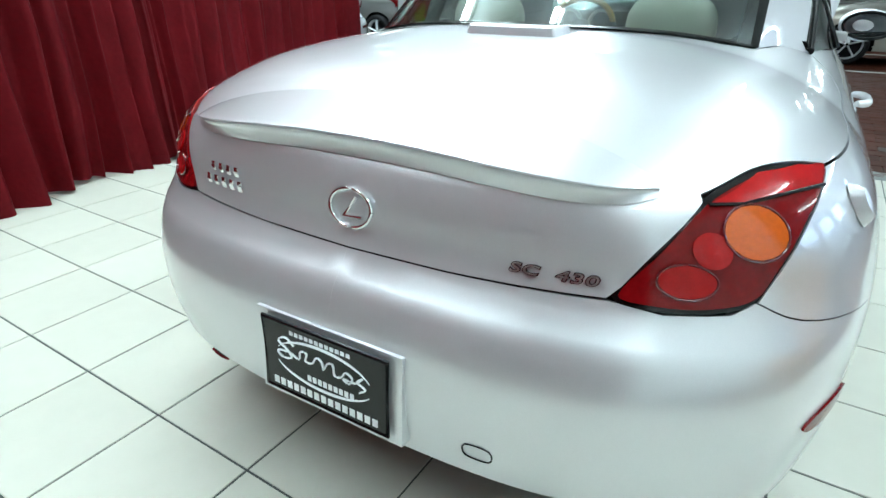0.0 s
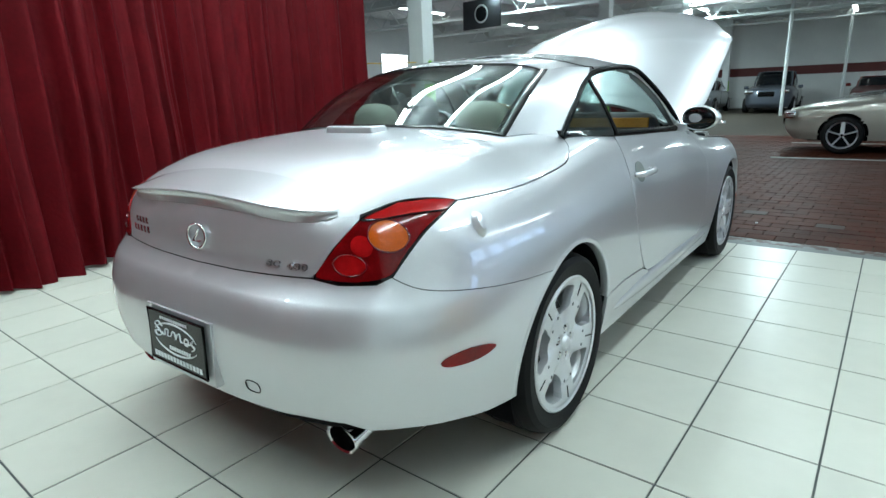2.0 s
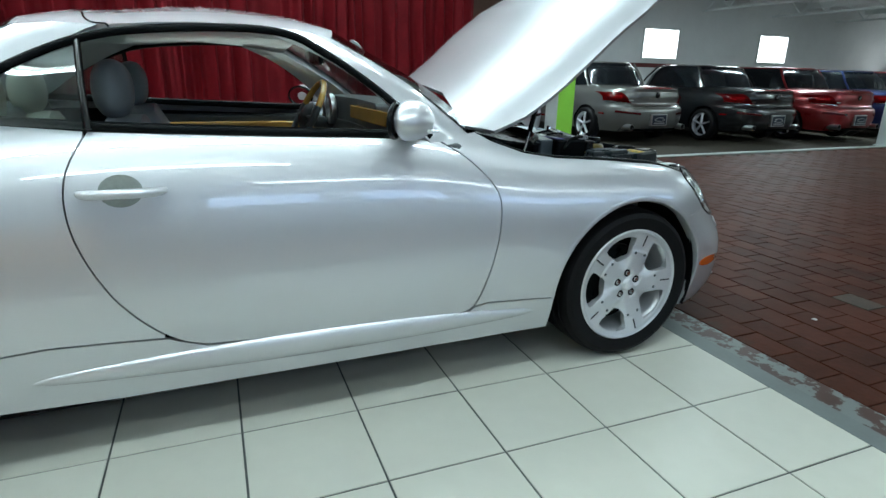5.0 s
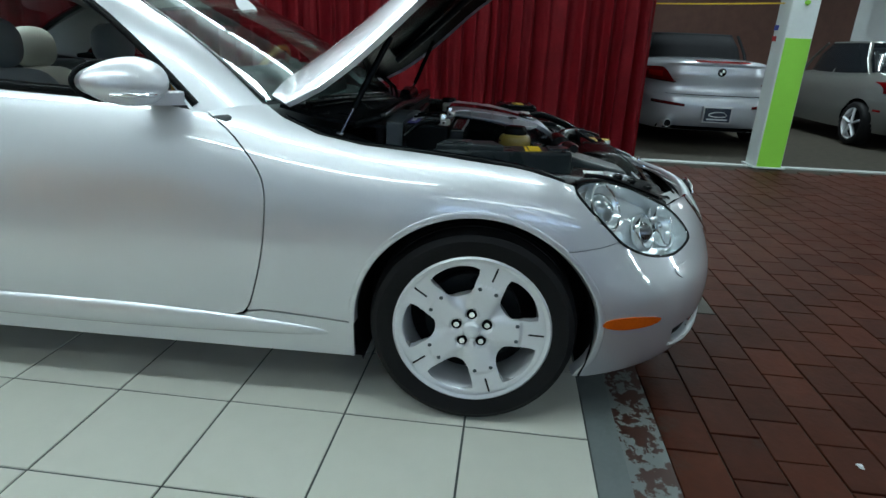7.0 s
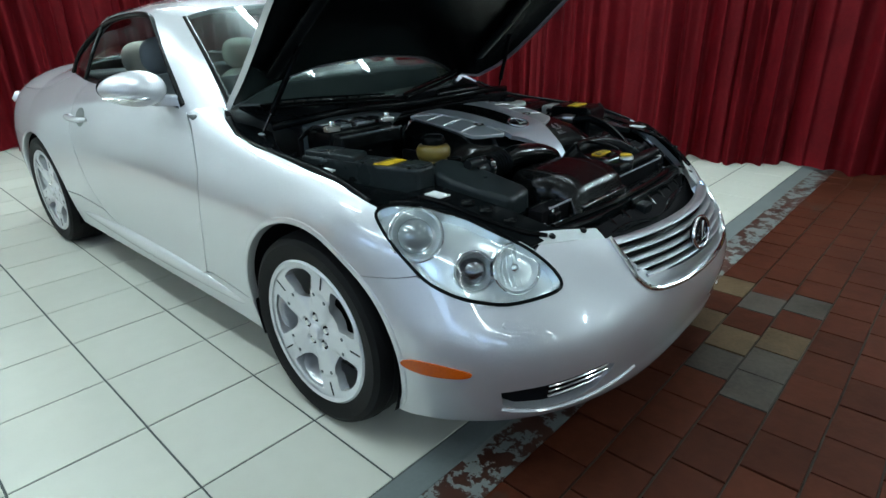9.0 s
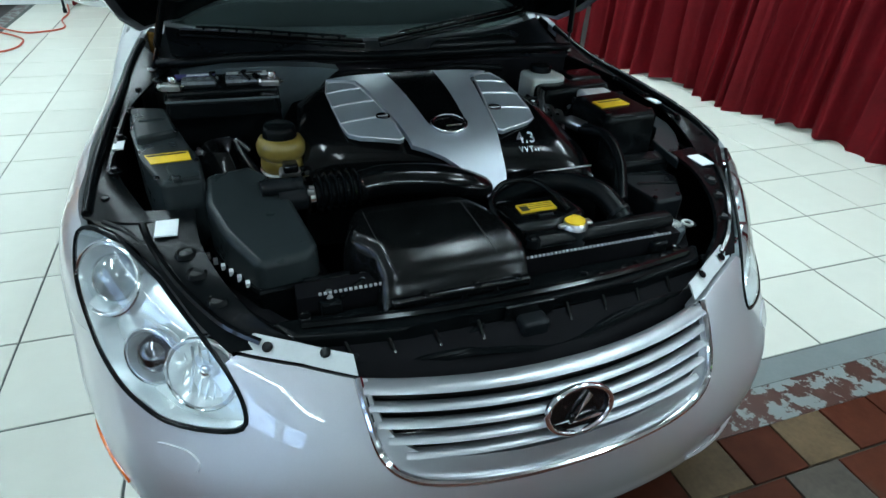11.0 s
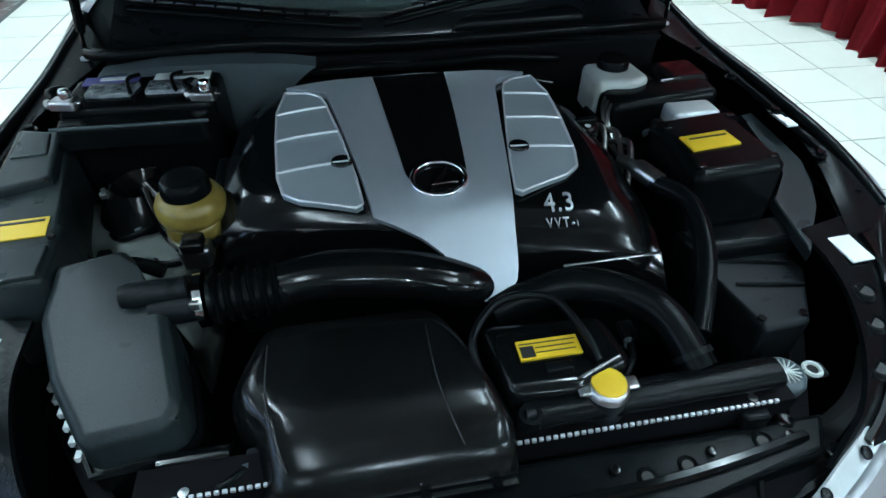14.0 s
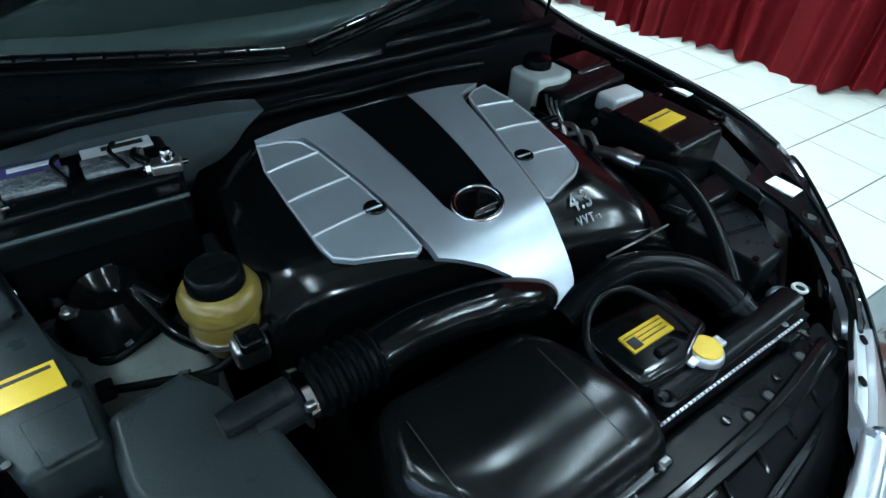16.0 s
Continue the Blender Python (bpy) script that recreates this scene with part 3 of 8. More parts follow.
for flip in (False, True):
    sh = Shell().patch(door_line, body, 0.035, gap=0.0025, mirror=flip)
    door_ob = sh.made("door", PAINT, car)
    Shell().patch(quarter_line, body, 0.035, gap=0.0022, mirror=flip).made("rear_quarter_panel", PAINT, car)
    Shell().patch(fender_line, body, 0.035, gap=0.0022, mirror=flip).made("front_fender", PAINT, car)
    s1 = -1 if flip else 1
    # sill with its moulded skirt
    sill_line = [(-0.950, 0.388), (-0.940, 0.30), (-0.925, 0.20), (-0.60, 0.178), (0.0, 0.172), (0.60, 0.172), (0.935, 0.18), (0.938, 0.25), (0.940, 0.318), (0.76, 0.328), (0.64, 0.334), (0.588, 0.322), (0.57, 0.306), (0.35, 0.302), (0.0, 0.308), (-0.345, 0.330), (-0.458, 0.374), (-0.60, 0.386), (-0.76, 0.396)]
    sill_ob = Shell().patch(sill_line, body, 0.03, gap=0.002, mirror=flip).made("sill", PAINT, car)
    bm = bmesh.new()
    ks = 26
    for i in range(ks + 1):
        t = i / ks
        y = -0.84 + 1.72 * t
        bulge = 0.028 * math.sin(math.pi * min(1, max(0, t))) ** 0.45
        zc = 0.288 - 0.018 * t
        hh = 0.046 * math.sin(math.pi * min(1, max(0, t))) ** 0.6 + 0.002
        for k in range(9):
            w = math.pi * k / 8
            z = zc + hh * math.cos(w)
            bm.verts.new(((side(y, z) - 0.004 + bulge * math.sin(w)) * s1, y, z))
    bm.verts.ensure_lookup_table()
    for i in range(ks):
        for k in range(8):
            bm.faces.new([bm.verts[i * 9 + k], bm.verts[i * 9 + k + 1], bm.verts[(i + 1) * 9 + k + 1], bm.verts[(i + 1) * 9 + k]])
    part("skirt_moulding", bm, PAINT, sill_ob)
    # arch lips
    for y0, wide, a0, a1 in ((-1.280, 0.93, 186, 10.5), (1.31, 1.0, -22, 181)):
        r0, bm, ring = (0.360 if y0 < 0 else 0.370), bmesh.new(), []
        for k in range(49):
            sec = []
            for grow, off in ((-0.004, -0.030), (-0.003, -0.004), (0.0, 0.0005), (0.013, 0.0022), (0.017, 0.0)):
                w = radians(a0 + (a1 - a0) * k / 48)
                p = on_body(y0 + (r0 + grow) * wide * math.cos(w), 0.325 + (r0 + grow) * math.sin(w), off)
                sec.append(bm.verts.new((p.x * s1, p.y, p.z)))
            ring.append(sec)
        for p, q in zip(ring, ring[1:]):
            for k in range(4):
                bm.faces.new((p[k], p[k + 1], q[k + 1], q[k]))
        part("wheel_arch_lip", bm, PAINT, car)

# bumpers, one piece from side to side
bumper_r = [(-2.5666, 0.712), (-2.37, 0.716), (-2.145, 0.726), (-2.08, 0.715), (-2.0, 0.719)] + curve2(REAR_SPLIT)[0:-1] + arch(-1.280, 0.360, 118, 187, wide=0.93) + [(-1.72, 0.292), (-1.80, 0.308), (-1.92, 0.322), (-2.0, 0.322), (-2.05, 0.345), (-2.14, 0.350), (-2.20, 0.345), (-2.40, 0.336), (-2.5666, 0.332)]
rear_bumper = Shell().patch(bumper_r, body, 0.03, gap=0.0, skirt=0.02, both=True).made("rear_bumper", PAINT, car)
# Near-black strip set back, standing in for the shade below the bumper.
valance = [(-2.5666, 0.36), (-2.40, 0.36), (-2.20, 0.365), (-2.05, 0.36), (-1.92, 0.34), (-1.80, 0.325), (-1.80, 0.29), (-2.0, 0.30), (-2.25, 0.31), (-2.5666, 0.31)]
Shell().patch(valance, body, 0.04, gap=0.0, skirt=0.02, off=-0.10, both=True).made("rear_valance_shade", BLACK, car, "near-black lower valance standing in for shade")

FOG = [(1.928, 0.322), (1.97, 0.330), (2.018, 0.336), (2.09, 0.348), (2.164, 0.363), (2.19, 0.352), (2.187, 0.335), (2.15, 0.293), (2.10, 0.268), (2.027, 0.258), (1.96, 0.262), (1.932, 0.280)]
HL = [(1.640, 0.771), (1.68, 0.787), (1.74, 0.789), (1.80, 0.785), (1.895, 0.760), (1.93, 0.745), (1.989, 0.710), (2.025, 0.683), (2.055, 0.650), (2.075, 0.612), (2.072, 0.583), (2.025, 0.568), (1.944, 0.557), (1.89, 0.563), (1.844, 0.572), (1.797, 0.590), (1.754, 0.617), (1.717, 0.660), (1.69, 0.695), (1.658, 0.737)]
hl_loop = curve2(HL, 3, True)
NOSE_C = NOSE_Y + 0.70 * math.pi / 2
bumper_f = [(1.553, 0.604), (1.60, 0.606), (1.68, 0.613), (1.735, 0.622), (1.750, 0.614), (1.797, 0.587), (1.844, 0.569), (1.89, 0.560), (1.944, 0.554), (2.025, 0.565), (2.076, 0.580), (2.079, 0.612), (2.059, 0.652), (2.048, 0.672), (2.066, 0.684), (2.163, 0.681), (2.249, 0.670), (2.258, 0.62), (2.275, 0.562), (2.31, 0.529), (2.37, 0.515), (2.46, 0.509), (NOSE_C, 0.507), (NOSE_C, 0.240), (2.35, 0.238), (2.20, 0.232), (2.04, 0.220), (1.90, 0.202), (1.80, 0.186), (1.70, 0.172)] + arch(1.31, 0.370, -24, 49)
front_bumper = Shell().patch(bumper_f, body, 0.03, gap=0.0, skirt=0.04, holes=(FOG,), both=True).made("front_bumper", PAINT, car)
for s1 in (1, -1):
    for k in range(3):
        line = []
        for i in range(12):
            a = 2.035 + 0.145 * i / 11
            line.append(on_body(a, 0.288 + 0.017 * k + (a - 2.035) * 0.17, -0.010))
        part("fog_grille_bar", tube([(p.x * s1, p.y, p.z) for p in line], 0.0035, 6), CHROME if k else DULL_STEEL, front_bumper)
    line = [on_body(1.93 + i * 0.028, 0.262 - 0.0225 * math.sin(min(1, i / 5) * 1.57) + 0.0008 * i * i * 0.5, 0.0) for i in range(13)]
    part("chin_lip", tube([(p.x * s1, p.y, p.z) for p in line], 0.006, 6), PAINT, front_bumper)
    # washer flap and side markers
    flap = [(1.928, 0.508), (1.942, 0.521), (1.990, 0.525), (2.012, 0.512), (2.004, 0.492), (1.955, 0.486)]
    Shell().patch(curve2(flap, 3, True), body, 0.012, gap=0, skirt=0.008, off=0.004, mirror=s1 < 0).made("headlamp_washer_flap", PAINT, front_bumper)
    mk = [(1.684, 0.380), (1.715, 0.396), (1.775, 0.398), (1.845, 0.388), (1.862, 0.377), (1.836, 0.363), (1.755, 0.357), (1.700, 0.365)]
    Shell().patch(curve2(mk, 3, True), body, 0.015, gap=0, skirt=0.006, off=0.004, mirror=s1 < 0).made("side_marker", LAMP_AMBER, front_bumper, "amber side marker lens")
    mk = [(-1.845, 0.506), (-1.82, 0.522), (-1.77, 0.528), (-1.725, 0.520), (-1.705, 0.507), (-1.735, 0.492), (-1.785, 0.487), (-1.83, 0.492)]
    Shell().patch(curve2(mk, 3, True), body, 0.015, gap=0, skirt=0.006, off=0.004, mirror=s1 < 0).made("side_marker", LAMP_RED, rear_bumper, "dull red side marker lens")

# boot lid: rear face and deck
LAMP_IN = [(-2.140, 0.736), (-2.09, 0.808), (-2.02, 0.880)]
face = [(-2.5666, 0.715), (-2.37, 0.719), (-2.148, 0.730)] + curve2(LAMP_IN)[1:] + [(-2.02, 0.885), (-2.5666, 0.885)]
deck = []
for i in range(13):
    a = -2.5666 + (2.5666 - 2.02) * i / 12
    deck.append(tuple(body(a, 0.885)[:2]))
deck += [tuple(body(a, z)[:2]) for a, z in curve2([(-2.02, 0.890), (-1.93, 0.918), (-1.85, 0.920), (-1.775, 0.9085)], 4)[:-1]]
deck += [tuple(body(a, z + 0.0014)[:2]) for a, z in curve2(DECK_SIDE, 6)[::-1][:-7]]
deck += [(0.66, -1.0), (0.62, -1.08), (0.575, -1.215), (0.50, -1.262), (0.35, -1.285), (0.0, -1.30)]
boot = Shell()
boot.patch(face, body, 0.03, gap=0.0, skirt=0.012, both=True)
boot.patch(deck[::-1] if False else deck, skin, 0.035, gap=0.0, skirt=0.012, both=True)
boot_lid = boot.made("boot_lid", PAINT, car)


def disc(a, z, ra, rz, n=20):
    return [(a + ra * math.cos(math.tau * i / n), z + rz * math.sin(math.tau * i / n)) for i in range(n)]


TAIL = curve2([(-2.140, 0.736), (-2.09, 0.808), (-2.02, 0.880), (-1.93, 0.914), (-1.85, 0.917), (-1.775, 0.907), (-1.87, 0.851), (-1.933, 0.788), (-1.968, 0.740), (-2.02, 0.724), (-2.09, 0.722)], 4, True)
for flip in (False, True):
    lamp = Shell().patch(TAIL, body, 0.02, gap=-0.003, skirt=0.03, off=-0.003, mirror=flip).made("tail_lamp", GLOSS_BLACK, car, "red and amber tail lamp")
    Shell().patch(inset_loop([Vector(p) for p in TAIL], 0.005), body, 0.015, gap=0, skirt=0.01, off=0.003, mirror=flip).made("lens", LAMP_RED, lamp)
    upper = [(-2.012, 0.878), (-1.93, 0.911), (-1.85, 0.914), (-1.79, 0.906), (-1.825, 0.886), (-1.90, 0.886), (-1.97, 0.878)]
    Shell().patch(upper, body, 0.012, gap=0, skirt=0.004, off=0.0048, mirror=flip).made("upper_lens", LAMP_BRIGHT, lamp)
    bar = [on_body(a, z, 0.0062) for a, z in ((-2.015, 0.876), (-1.97, 0.876), (-1.90, 0.884), (-1.82, 0.885))]
    part("divider", tube([((-p.x if flip else p.x), p.y, p.z) for p in bar], 0.0032, 6), GLOSS_BLACK, lamp)
    Shell().patch(disc(-1.962, 0.838, 0.042, 0.036), body, 0.012, gap=0, skirt=0.006, off=0.0065, mirror=flip).made("indicator", LAMP_AMBER, lamp, "amber indicator lens")
    Shell().patch(disc(-2.055, 0.768, 0.034, 0.026), body, 0.012, gap=0, skirt=0.006, off=0.006, mirror=flip).made("reversing_lens", LAMP_BRIGHT, lamp)
    Shell().patch(disc(-2.022, 0.815, 0.024, 0.026), body, 0.012, gap=0, skirt=0.006, off=0.0055, mirror=flip).made("brake_lens", LAMP_BRIGHT, lamp)
    for a, z, ra, rz in ((-1.962, 0.838, 0.044, 0.038), (-2.055, 0.768, 0.036, 0.028)):
        rim = [on_body(p, q, 0.0068) for p, q in disc(a, z, ra, rz, 28)]
        part("lens_rim", tube([((-p.x if flip else p.x), p.y, p.z) for p in rim + rim[:1]], 0.0018, 6, caps=False), LAMP_DARK, lamp)

    # headlamps: bowl under a clear cover
    Shell().patch(hl_loop, body, 0.03, gap=0.0, skirt=0.0, off=-0.056, mirror=flip).made("lamp_housing", DEEP, car)
    hl = Shell().patch(hl_loop, body, 0.02, gap=0.004, skirt=-0.043, off=-0.045, mirror=flip).made("headlamp", REFLECTOR, car, "clear headlamp with chromed bowls")
    s1 = -1 if flip else 1
    Shell().patch(hl_loop, body, 0.018, gap=0.003, skirt=0.006, off=0.002, mirror=flip).made("cover_glass", CLEAR, hl).visible_shadow = False
    ring = [on_body(a, z, 0.0) for a, z in inset_loop([Vector(p) for p in hl_loop], -0.001)]
    part("seal", tube([(p.x * s1, p.y, p.z) for p in ring + ring[:1]], 0.0045, 6, caps=False), BLACK, hl)
    for a, z, r in ((1.757, 0.728, 0.066), (1.882, 0.636, 0.050), (1.990, 0.640, 0.062)):
        p, n = on_body(a, z, -0.026), body_n(a, z)
        p, n = Vector((p.x * s1, p.y, p.z)), Vector((n.x * s1, n.y, n.z))
        n = (n + Vector((0, 0.35, 0.0))).normalized()
        m = Matrix.Translation(p) @ n.to_track_quat("Z", "Y").to_matrix().to_4x4()
        part("reflector_bowl", lathe([(0.0, -0.035), (r * 0.45, -0.032), (r * 0.8, -0.015), (r, 0.008), (r * 1.08, 0.004), (r * 1.05, -0.02)], 28, m), REFLECTOR, hl)
        part("bezel", lathe([(r * 1.06, 0.006), (r * 1.10, 0.010), (r * 1.15, 0.008), (r * 1.16, -0.01)], 32, m), CHROME, hl)
        if r == 0.062:
            part("bulb_shield", lathe([(r * 0.22, -0.03), (r * 0.22, -0.006), (r * 0.16, 0.0), (0.0, 0.002)], 20, m), CHROME, hl)
            for q in range(7):
                x = r * (-0.72 + 0.24 * q)
                part("flute", tube([m @ Vector((x, -r * math.sqrt(max(0.0, 0.92 - (x / r) ** 2)), -0.006)), m @ Vector((x, 0, -0.024)), m @ Vector((x, r * math.sqrt(max(0.0, 0.92 - (x / r) ** 2)), -0.006))], 0.0025, 6), REFLECTOR, hl)
        else:
            part("projector", lathe([(r * 0.74, -0.03), (r * 0.74, -0.010), (r * 0.66, 0.004), (r * 0.45, 0.016), (r * 0.22, 0.022), (0.0, 0.024)], 28, m), LENS_GREY if r > 0.055 else DARK_CHROME, hl)

# slim near-black shell behind the panels, painting shade into the gaps as dark lines
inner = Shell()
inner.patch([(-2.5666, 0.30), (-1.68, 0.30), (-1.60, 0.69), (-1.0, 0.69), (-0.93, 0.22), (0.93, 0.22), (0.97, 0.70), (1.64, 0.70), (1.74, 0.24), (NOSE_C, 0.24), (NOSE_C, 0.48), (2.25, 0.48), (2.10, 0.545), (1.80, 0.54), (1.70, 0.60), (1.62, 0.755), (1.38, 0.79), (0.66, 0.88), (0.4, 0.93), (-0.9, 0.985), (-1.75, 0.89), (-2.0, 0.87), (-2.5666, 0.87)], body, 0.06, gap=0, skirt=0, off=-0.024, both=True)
inner.made("inner_body", DEEP, car, "near-black inner shell standing in for shade")
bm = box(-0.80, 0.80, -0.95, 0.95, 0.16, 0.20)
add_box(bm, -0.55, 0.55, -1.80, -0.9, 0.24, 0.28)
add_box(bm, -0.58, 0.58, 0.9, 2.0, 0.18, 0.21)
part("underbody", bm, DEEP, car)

# grille, frame and badge
grille_back = Shell().patch([(2.255, 0.66), (2.265, 0.60), (2.285, 0.545), (2.34, 0.518), (NOSE_C, 0.505), (NOSE_C, 0.66)], body, 0.04, gap=0, skirt=0.0, off=-0.03, both=True).made("grille_backing", GLOSS_BLACK, car)
grille = thing("grille")
grille.parent = car
for k, z in enumerate((0.661, 0.635, 0.612, 0.589, 0.567)):
    a0 = (2.250, 2.260, 2.270, 2.282, 2.305)[k]
    half = [on_body(a0 + (NOSE_C - a0) * i / 16, z + 0.004 * (i / 16), -0.006) for i in range(17)]
    line = half + [Vector((-p.x, p.y, p.z)) for p in half[::-1][1:]]
    part("grille_bar", tube(line, 0.019 if k == 0 else 0.0125, 10, flat=0.42), SLAT, grille, "satin silver grille bar")
rim = [(2.249, 0.672), (2.258, 0.62), (2.275, 0.562), (2.31, 0.529), (2.37, 0.515), (2.46, 0.509), (NOSE_C, 0.507)]
half = [on_body(a, z, 0.002) for a, z in curve2(rim, 6)]
line = half + [Vector((-p.x, p.y, p.z)) for p in half[::-1][1:]]
part("grille_frame", tube(line, 0.008, 10), CHROME, grille, "chrome grille frame")
lip = rim + [(NOSE_C, 0.553), (2.46, 0.554), (2.38, 0.558), (2.33, 0.566), (2.296, 0.585), (2.276, 0.615), (2.265, 0.645), (2.262, 0.671)]
Shell().patch(lip, body, 0.02, gap=0.0, skirt=0.014, off=-0.003, both=True).made("grille_lip", SLAT, grille, "broad satin silver lip under the bars")


def badge(parent, m, rx, ry, material=CHROME, disc_material=None):
    """An oval ring with a plain slanted bar in it."""
    ring = [m @ Vector((rx * math.cos(math.tau * i / 36), ry * math.sin(math.tau * i / 36), 0.004)) for i in range(37)]
    top_ob = part("badge", tube(ring, min(rx, ry) * 0.12, 8, caps=False), material, parent, "oval chrome badge")
    if disc_material:
        part("badge_disc", lathe([(0.0, 0.0), (1.0, 0.0), (1.0, -0.006)], 32, m @ Matrix.Diagonal((rx, ry, 1, 1))), disc_material, top_ob)
    bar = [m @ Vector(p) for p in ((rx * 0.32, ry * 0.62, 0.006), (-rx * 0.28, -ry * 0.42, 0.006), (rx * 0.62, -ry * 0.36, 0.006))]
    part("badge_bar", tube(bar, min(rx, ry) * 0.11, 6), material, top_ob)
    return top_ob


badge(grille, Matrix.Translation((0, on_body(NOSE_C, 0.612, 0.014).y, 0.612)) @ pose(0, 0, 0, 90 - 14, 0, 180), 0.066, 0.048, CHROME, GLOSS_BLACK)
for s1 in (1, -1):
    tab = [(2.068, 0.688), (2.165, 0.685), (2.249, 0.674), (2.246, 0.700), (2.16, 0.710), (2.075, 0.716)]
    tb = Shell().patch(tab, body, 0.02, gap=0, skirt=0.004, off=-0.012, mirror=s1 < 0).made("bumper_mount_flange", PRIMER, car, "bare silver bumper flange")
    for a in (2.115, 2.205):
        p = on_body(a, 0.700, -0.009)
        m = Matrix.Translation((p.x * s1, p.y, p.z)) @ Vector((0.25 * s1, 0.45, 0.85)).to_track_quat("Z", "Y").to_matrix().to_4x4()
        part("clip", lathe([(0.0, 0.004), (0.009, 0.003), (0.010, 0.0)], 12, m), BLACK, tb)
# rear badge, letters and third lamp
m_rear = Matrix.Translation((0, on_body(-2.5666, 0.79, 0.002).y, 0.79)) @ pose(0, 0, 0, 90 - 8, 0, 0)
badge(boot_lid, m_rear, 0.050, 0.038)


def slanted(a0, z0):
    """Letters laid on the rear face, widened, lowered and leaning."""
    return lambda co: on_body(a0 + co.x * 0.98 + co.y * 0.20, z0 + co.y * 0.70, 0.002 + co.z)


for edge, paint, z in ((0.0014, DARK_CHROME, 0.0), (0.0, DULL_STEEL, 0.0012)):
    for text, a in (("SC", -2.254), ("430", -2.184)):
        writing("model_letters" if text == "SC" else "model_figures", text, 0.035, paint, boot_lid, None, "chrome model letters" if text == "SC" else "chrome model figures", 0.003 + z, 1.08, slanted(a, 0.752), edge)
for zz, n, ln, tall in ((0.803, 4, 0.070, 0.011), (0.772, 5, 0.095, 0.012)):
    bm = bmesh.new()
    for k in range(n):
        a = -2.238 + ln * (k / (n - 1) - 0.5)
        p = on_body(a, zz, 0.003)
        w = ln / n * 0.40
        add_box(bm, -w, w, -0.002, 0.002, -tall, tall, 0.0015, 1, Matrix.Translation((-p.x, p.y, zz)) @ Vector((-body_n(a, zz).x, body_n(a, zz).y, 0)).to_track_quat("Y", "Z").to_matrix().to_4x4())
        add_box(bm, -w, w, 0.001, 0.003, -tall * 0.25, tall * 0.25, 0.0, 1, Matrix.Translation((-p.x, p.y, zz)) @ Vector((-body_n(a, zz).x, body_n(a, zz).y, 0)).to_track_quat("Y", "Z").to_matrix().to_4x4())
    part("maker_script", bm, CHROME, boot_lid, "chrome maker script in plain blocks")

# spoiler on the boot lid
bm = bmesh.new()
rows = []
for i in range(-20, 21):
    k = abs(i) / 20
    a = -2.5666 + 0.495 * k
    zt = 0.932 - 0.036 * k ** 2.4
    f = 1 - k ** 6
    sec = []
    for dz, d in ((0.042, 0.0), (0.034, 0.012 * f + 0.002), (0.018, 0.040 * f + 0.003), (0.006, 0.062 * f + 0.004), (0.0005, 0.0745 * f + 0.005), (-0.004, 0.078 * f + 0.005), (-0.0075, 0.0745 * f + 0.004), (-0.013, 0.052 * f + 0.003), (-0.021, 0.036 * f + 0.002), (-0.032, 0.020 * f + 0.001), (-0.052, 0.004), (-0.056, -0.006)):
        dz *= 1 - 0.8 * k ** 7
        p, n = Vector(body(a, zt + dz)), body_n(a, zt + dz)
        q = p + Vector((n.x, n.y, 0)).normalized() * d + Vector((0, 0, 0.002))
        sec.append(bm.verts.new((q.x * (1 if i > 0 else -1), q.y, q.z)))
    rows.append(sec)
for a, b in zip(rows, rows[1:]):
    for j in range(11):
        bm.faces.new((a[j], b[j], b[j + 1], a[j + 1]))
part("spoiler", bm, PAINT, boot_lid, "painted lip spoiler")
from mathutils.bvhtree import BVHTree

# ---- the convertible: roof, glass, bonnet, wheels, cabin ----
C_BASE = [(0.575, -1.215, 1.034), (0.62, -1.08, 1.033), (0.690, -0.985, 1.011)]
RW_SIDE = [(0.575, -1.215, 1.034), (0.560, -1.0, 1.178), (0.524, -0.79, 1.272)]
ROOF_SIDE = [(0.524, -0.79, 1.272), (0.578, -0.66, 1.284), (0.614, -0.55, 1.281), (0.632, -0.3, 1.299), (0.628, -0.05, 1.295), (0.606, 0.05, 1.285), (0.566, 0.145, 1.272)]
GLASS_TOP = [(0.690, -0.985, 1.014), (0.672, -0.83, 1.130), (0.628, -0.60, 1.240), (0.626, -0.35, 1.280), (0.632, -0.05, 1.283), (0.668, 0.10, 1.220), (0.722, 0.272, 1.100), (0.768, 0.44, 0.952)]
WS_SIDE = [(0.566, 0.145, 1.272), (0.632, 0.40, 1.128), (0.68, 0.615, 0.968)]
flipx = lambda line: [(-x, y, z) for x, y, z in line]

roof = Shell().coons([(-0.524, -0.79, 1.272), (-0.36, -0.785, 1.310), (0, -0.79, 1.322), (0.36, -0.785, 1.310), (0.524, -0.79, 1.272)], [(-0.566, 0.145, 1.272), (-0.4, 0.180, 1.310), (0, 0.20, 1.332), (0.4, 0.180, 1.310), (0.566, 0.145, 1.272)], flipx(ROOF_SIDE), ROOF_SIDE, 20, 20, 0.02)
for p in roof.v:
    p.z += 0.030 * max(0.0, 1 - (abs(p.x) / 0.59) ** 2.5) * max(0.0, 1 - min(1.0, abs((p.y + 0.30) / 0.49)) ** 2)
roof_tree = BVHTree.FromPolygons(roof.v, roof.f)


def SEAM(s1):
    line = smooth_line([(0.618 * s1, -0.52, 2), (0.58 * s1, -0.575, 2), (0.45 * s1, -0.605, 2), (0.2 * s1, -0.625, 2), (0, -0.63, 2)], 6)
    return [roof_tree.ray_cast(p, Vector((0, 0, -1)))[0] or Vector((p.x, p.y, 1.275)) for p in line]


